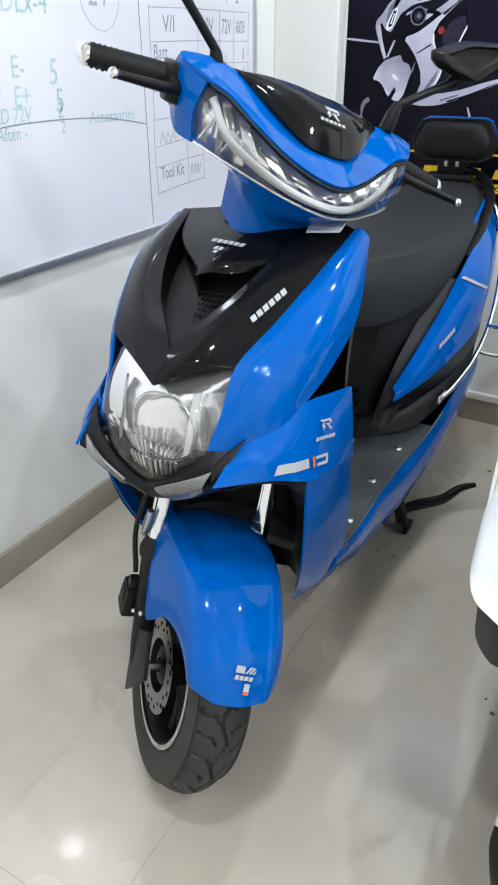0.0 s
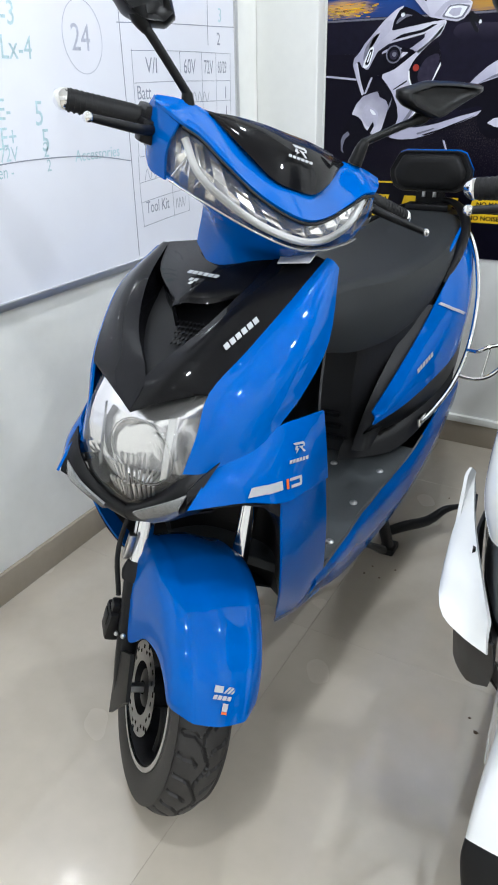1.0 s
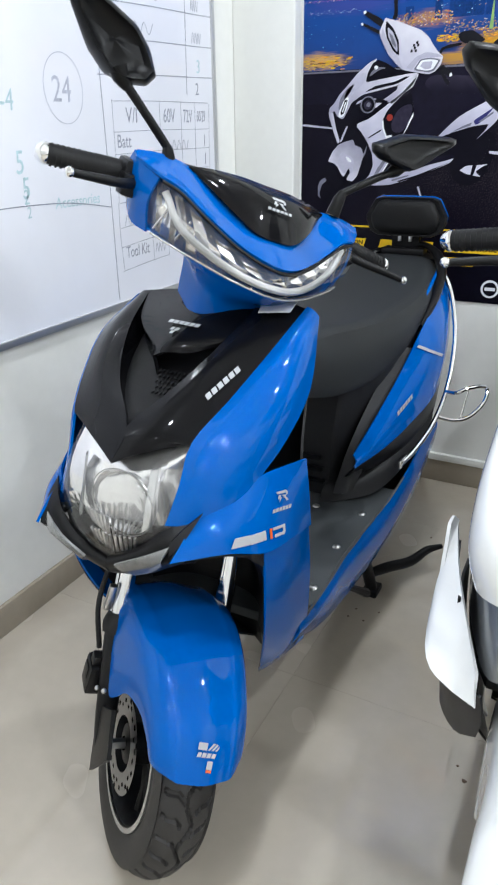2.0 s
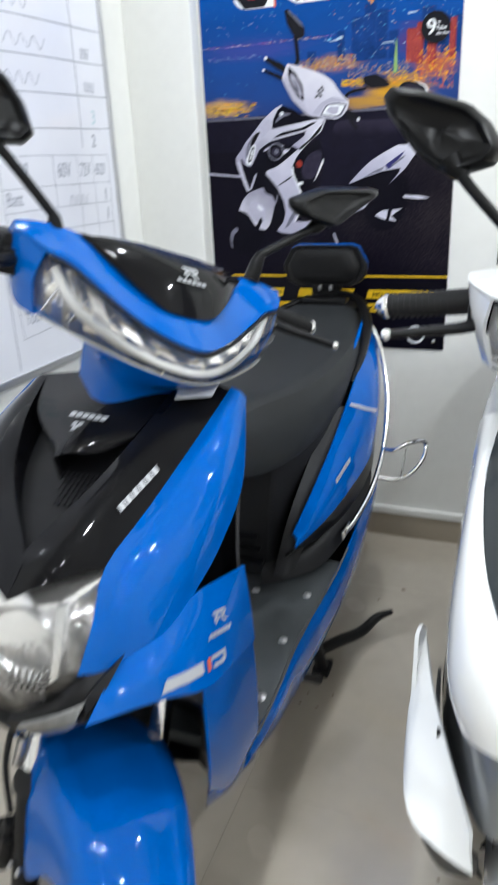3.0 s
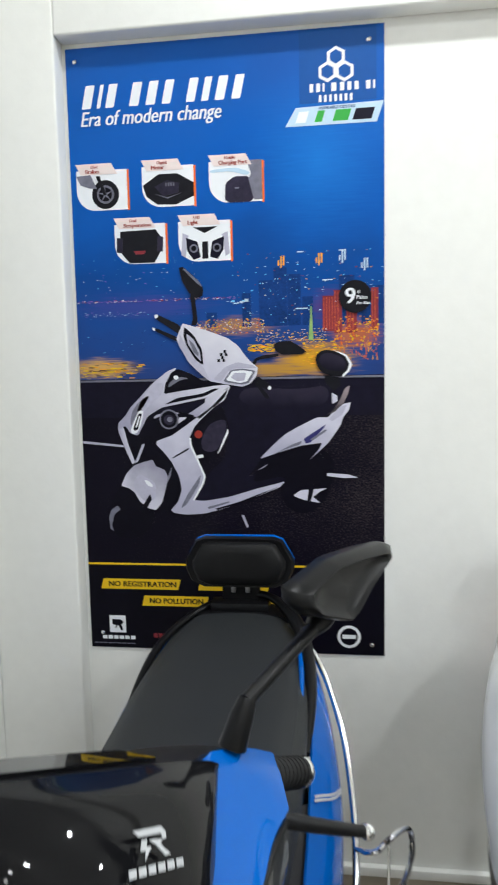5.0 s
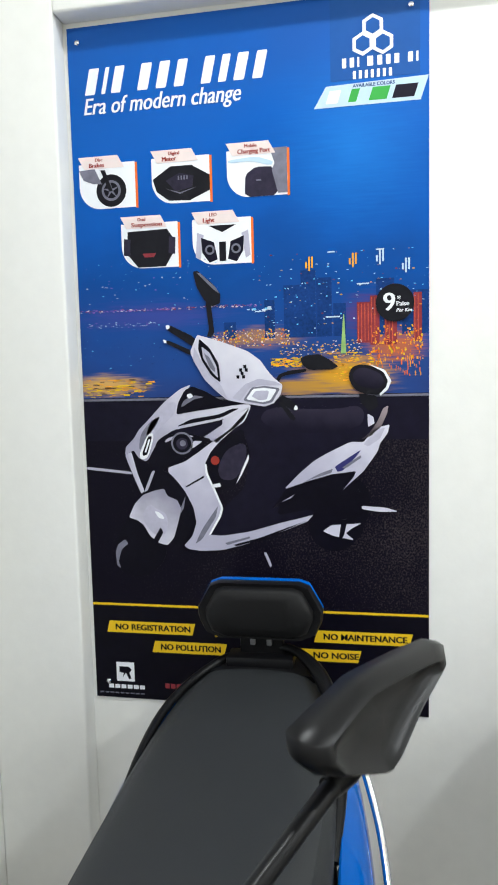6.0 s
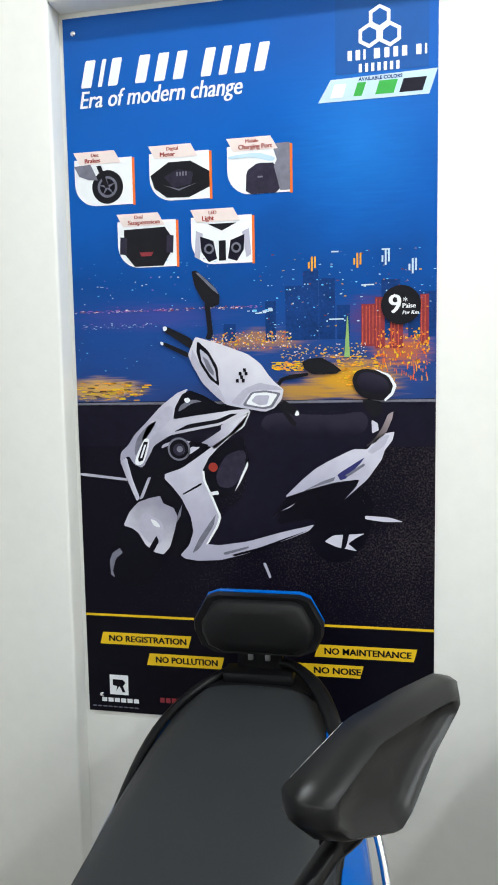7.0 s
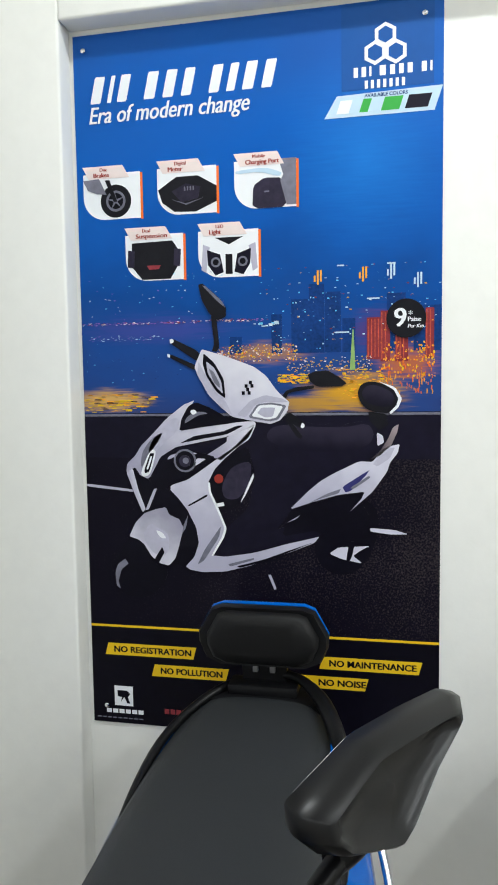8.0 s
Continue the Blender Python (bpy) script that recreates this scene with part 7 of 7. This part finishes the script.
    flat("colour_strip", [(0.182, 1.877), (0.386, 1.877), (0.401, 1.921), (0.206, 1.917)], 2, P_PALE, "strip of colour samples")
    for xa, xb, mtl in ((0.205, 0.228, P_LETTER), (0.228, 0.246, P_PALE), (0.248, 0.264, P_GREEN), (0.264, 0.284, P_PALE), (0.288, 0.322, P_GREEN), (0.332, 0.374, P_SEAT)):
        flat("colour_sample", [(xa, 1.884), (xb, 1.884), (xb + 0.008, 1.908), (xa + 0.008, 1.908)], 3, mtl)
    text("AVAILABLE COLORS", 0.258, 1.9105, 0.0088, P_NAVY, 3, 0, 0.0002)
    # feature cards
    cards = ((-0.314, 1.716, "Disc\nBrakes", 0), (-0.155, 1.717, "Digital\nMeter", 1), (0.004, 1.719, "Mobile\nCharging Port", 2), (-0.226, 1.589, "Dual\nSuspension", 3), (-0.072, 1.589, "LED\nLight", 4))
    for x, z, s, kind in cards:
        w, h = 0.123, 0.092
        arc = [(x + 0.045 - 0.045 * math.sin(a), z + 0.045 - 0.045 * math.cos(a)) for a in (radians(10 * i) for i in range(10))]
        flat("feature_card", [(x + w, z), (x + w, z + h)] + [(x, z + h)] + arc[::-1], 2, P_LETTER, "white card with a small picture")
        rect("card_edge", x + w, z - 0.002, x + w + 0.005, z + h - 0.002, 2, P_ORANGE)
        flat("card_tab", [(x + 0.012, z + 0.082), (x + 0.100, z + 0.082), (x + 0.086, z + 0.107), (x - 0.001, z + 0.107)], 4, P_PINK)
        line = s.split("\n")
        for k in range(3):
            text(line[0], x + 0.036 + 0.0004 * k, z + 0.0965, 0.0095, P_TEXT_RED, 4 + 0.5 * k, 0, 0.0)
            text(line[1], x + 0.022 + 0.0006 * k, z + 0.0850, 0.0125, P_TEXT_RED, 4 + 0.5 * k, 0, 0.0, width=0.066 if len(line[1]) > 9 else None)
        if kind == 0:
            disc("card_tyre", x + 0.070, z + 0.036, 0.033, 3, P_BLACK)
            disc("card_rim", x + 0.070, z + 0.036, 0.021, 4, P_GREY)
            disc("card_hub", x + 0.070, z + 0.036, 0.016, 5, P_DARK)
            for k in range(5):
                a = 1.257 * k + 0.4
                flat("card_spoke", [(x + 0.070 + 0.003 * math.sin(a), z + 0.036 - 0.003 * math.cos(a)), (x + 0.070 + 0.019 * math.cos(a), z + 0.036 + 0.019 * math.sin(a)), (x + 0.070 - 0.003 * math.sin(a), z + 0.036 + 0.003 * math.cos(a))], 6 + 0.3 * k, P_GREY)
            flat("card_fork", [(x + 0.048, z + 0.078), (x + 0.058, z + 0.078), (x + 0.074, z + 0.034), (x + 0.066, z + 0.034)], 8, P_BLACK)
            flat("card_guard", [(x, z + 0.080), (x + 0.035, z + 0.082), (x + 0.050, z + 0.050), (x + 0.030, z + 0.052), (x + 0.010, z + 0.060)], 4, P_GREY)
        elif kind == 1:
            flat("card_meter", [(x + 0.002, z + 0.050), (x + 0.040, z + 0.074), (x + 0.085, z + 0.074), (x + w, z + 0.052), (x + w, z + 0.022), (x + 0.080, z + 0.004), (x + 0.035, z + 0.006), (x + 0.010, z + 0.025)], 3, P_BLACK)
            flat("card_dial", [(x + 0.030, z + 0.046), (x + 0.060, z + 0.060), (x + 0.090, z + 0.052), (x + 0.085, z + 0.030), (x + 0.050, z + 0.024)], 4, P_SHINE)
            for k in range(4):
                rect("card_digit", x + 0.056 + 0.006 * k, z + 0.046, x + 0.059 + 0.006 * k, z + 0.054, 5, P_GREY)
            flat("card_arc", [(x + 0.030, z + 0.030), (x + 0.060, z + 0.018), (x + 0.095, z + 0.030), (x + 0.060, z + 0.021)], 5, P_GREY)
        elif kind == 2:
            flat("card_port", trim([(x + 0.036, z + 0.000), (x + 0.038, z + 0.044), (x + 0.060, z + 0.058), (x + 0.096, z + 0.056), (x + 0.106, z + 0.000)], 0.15), 3, P_SHINE)
            flat("card_seat", [(x + 0.098, z + 0.062), (x + 0.092, z + 0.050), (x + 0.104, z + 0.004), (x + w, z + 0.004), (x + w, z + h), (x + 0.088, z + h)], 3.5, P_GREY)
            flat("card_brim", trim([(x + 0.002, z + 0.074), (x + 0.060, z + 0.078), (x + 0.096, z + 0.066), (x + 0.090, z + 0.058), (x + 0.050, z + 0.070), (x + 0.004, z + 0.068)], 0.2), 3.8, P_PALE)
            rect("card_latch", x + 0.060, z + 0.030, x + 0.070, z + 0.033, 4, P_GREY)
        elif kind == 3:
            flat("card_rear", [(x + 0.012, z + 0.030), (x + 0.014, z + 0.076), (x + 0.100, z + 0.078), (x + 0.112, z + 0.060), (x + 0.110, z + 0.026), (x + 0.095, z + 0.002), (x + 0.035, z + 0.002)], 3, P_BLACK)
            flat("card_lamp", [(x + 0.045, z + 0.030), (x + 0.075, z + 0.030), (x + 0.070, z + 0.022), (x + 0.050, z + 0.022)], 4, P_RED)
            for dx in (0.0, 0.098):
                flat("card_side", [(x + 0.004 + dx, z + 0.028), (x + 0.018 + dx, z + 0.026), (x + 0.020 + dx, z + 0.060), (x + 0.006 + dx, z + 0.062)], 5, P_SHINE)
        else:
            flat("card_lamp", [(x + 0.018, z + 0.055), (x + 0.045, z + 0.045), (x + 0.052, z + 0.010), (x + 0.035, z + 0.004), (x + 0.020, z + 0.025)], 3, P_SEAT)
            flat("card_lamp", [(x + 0.108, z + 0.055), (x + 0.080, z + 0.045), (x + 0.074, z + 0.010), (x + 0.092, z + 0.004), (x + 0.106, z + 0.025)], 3, P_SEAT)
            for dx, sg in ((0.036, 1), (0.091, -1)):
                disc("card_lamp_ring", x + dx, z + 0.030, 0.010, 4, P_GREY)
                disc("card_lamp_core", x + dx, z + 0.030, 0.006, 5, P_DARK)
                flat("card_shade", [(x + dx - 0.026 * sg, z + 0.066), (x + dx - 0.012 * sg, z + 0.060), (x + dx - 0.020 * sg, z + 0.010), (x + dx - 0.030 * sg, z + 0.016)], 2.6, P_LILAC)
            flat("card_vee", [(x + 0.035, z + 0.078), (x + 0.063, z + 0.064), (x + 0.092, z + 0.078)], 3, P_BLACK)
            rect("card_slot", x + 0.056, z + 0.006, x + 0.070, z + 0.045, 3, P_BLACK)
    # price roundel
    disc("roundel", 0.336, 1.496, 0.037, 14, P_BLACK)
    text("*", 0.340, 1.496, 0.020, P_LETTER, 14)
    for k in range(3):
        text("9", 0.3115 + 0.0012 * k, 1.481, 0.050, P_LETTER, 14 + 0.5 * k, 0, 0.0)
        text("Paise", 0.338 + 0.0005 * k, 1.490, 0.0125, P_LETTER, 14 + 0.5 * k, 0.0)
        text("Per Km", 0.338 + 0.0004 * k, 1.478, 0.0098, P_LETTER, 14 + 0.5 * k, 0.2)
    # yellow slogan bars
    for x, z, w, s in ((-0.297, 0.797, 0.204, "NO REGISTRATION"), (-0.193, 0.755, 0.170, "NO POLLUTION"), (-0.05, 0.797, 0.18, ""), (0.166, 0.795, 0.204, "NO MAINTENANCE"), (0.075, 0.754, 0.190, "NO NOISE")):
        flat("slogan_bar", [(x, z), (x + w - 0.007, z), (x + w, z + 0.026), (x + 0.007, z + 0.026)], 2, P_YELLOW, "yellow slanted bar")
        if s:
            wd = {"NO REGISTRATION": 0.172, "NO POLLUTION": 0.135, "NO MAINTENANCE": 0.172, "NO NOISE": 0.095}[s]
            for k in range(2):
                text(s, x + (0.088 if s == "NO NOISE" else 0.019) + 0.0009 * k, z + 0.0068, 0.0185, P_DARK, 2 + 0.5 * k, 0, 0.0003, width=wd)
    # maker's mark, name in blocks, red tag, round seal
    rect("maker_mark", -0.279, 0.684, -0.237, 0.728, 2, P_LETTER)
    flat("mark_sign", [(-0.272, 0.718), (-0.250, 0.718), (-0.243, 0.711), (-0.249, 0.704), (-0.244, 0.690), (-0.250, 0.690), (-0.257, 0.704), (-0.265, 0.692), (-0.262, 0.703), (-0.272, 0.705)], 3, P_DARK)
    for i in range(6):
        rect("name_block", -0.298 + 0.0145 * i, 0.667, -0.2865 + 0.0145 * i, 0.676, 2, P_LETTER)
    for i in range(5):
        rect("tag_block", -0.166 + 0.013 * i, 0.673, -0.156 + 0.013 * i, 0.684, 2, P_RED)
    disc("seal", 0.318, 0.690, 0.028, 2, P_LETTER)
    disc("seal_core", 0.318, 0.690, 0.021, 3, P_DARK)
    rect("seal_bar", 0.302, 0.685, 0.334, 0.695, 4, P_LETTER)
    for i in range(9):
        rect("small_print", -0.32 + 0.012 * i, 0.655, -0.311 + 0.012 * i, 0.6575, 2, P_GREY)
    for x, z in ((-0.305, 2.052), (0.368, 2.050), (-0.296, 0.684), (0.372, 0.672)):
        part("pin", ball((x, face - 0.004, z), 0.0055, (1, 0.6, 1), 10), CHROME, t, "bright pin head", base=base)


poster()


# ---- floor tiles ----
def floor_tiles():
    fl = bpy.data.objects["floor"]
    size, gap = 0.8, 0.0004
    me = None
    for i in range(-2, 7):
        for j in range(-7, 6):
            x, y = 0.165 + size * i, 1.02 + size * j
            if x > ROOM_R or y > WALL_B + 0.1 or y < ROOM_F - 0.2:
                continue
            if me is None:
                bm = box((size / 2, size / 2, -0.005), (size - gap, size - gap, 0.010), 0.0002, 1)
                finish(bm, False, 30)
                me = bpy.data.meshes.new("floor_tile")
                bm.to_mesh(me)
                bm.free()
                me.materials.append(TILE)
            ob = new("floor_tile", me)
            ob.parent = fl
            ob.matrix_parent_inverse = Matrix.Translation(fl.location).inverted()
            ob.location = (x, y, 0)


floor_tiles()


def floor_debris():
    """A few brown specks swept under the scooters."""
    rnd = random.Random(7)
    bms = []
    for x, y in ((0.204, 2.078), (0.246, 2.077), (0.561, 1.735), (0.579, 1.706), (0.213, 2.116), (0.271, 2.128), (0.30, 2.55), (0.36, 2.62)):
        r, turn = rnd.uniform(0.003, 0.007), rnd.uniform(0, 6)
        bms.append(prism([(x + r * rnd.uniform(0.5, 1.2) * math.cos(turn + a), y + r * rnd.uniform(0.4, 1.0) * math.sin(turn + a), 0.0004) for a in (0, 1.1, 2.2, 3.4, 4.6, 5.4)], (0, 0, 0), (0, 0, 0.0012)))
    ob = single("floor_debris", join(*bms), DIRT, "small brown specks of dirt on the tiles", "dirt", (0.4, 1.9, 0), "stuff", smooth=False)
    return ob


DIRT = mat("dirt", (0.10, 0.06, 0.035), 0.8, grain=0.4, grain_size=200)
floor_debris()
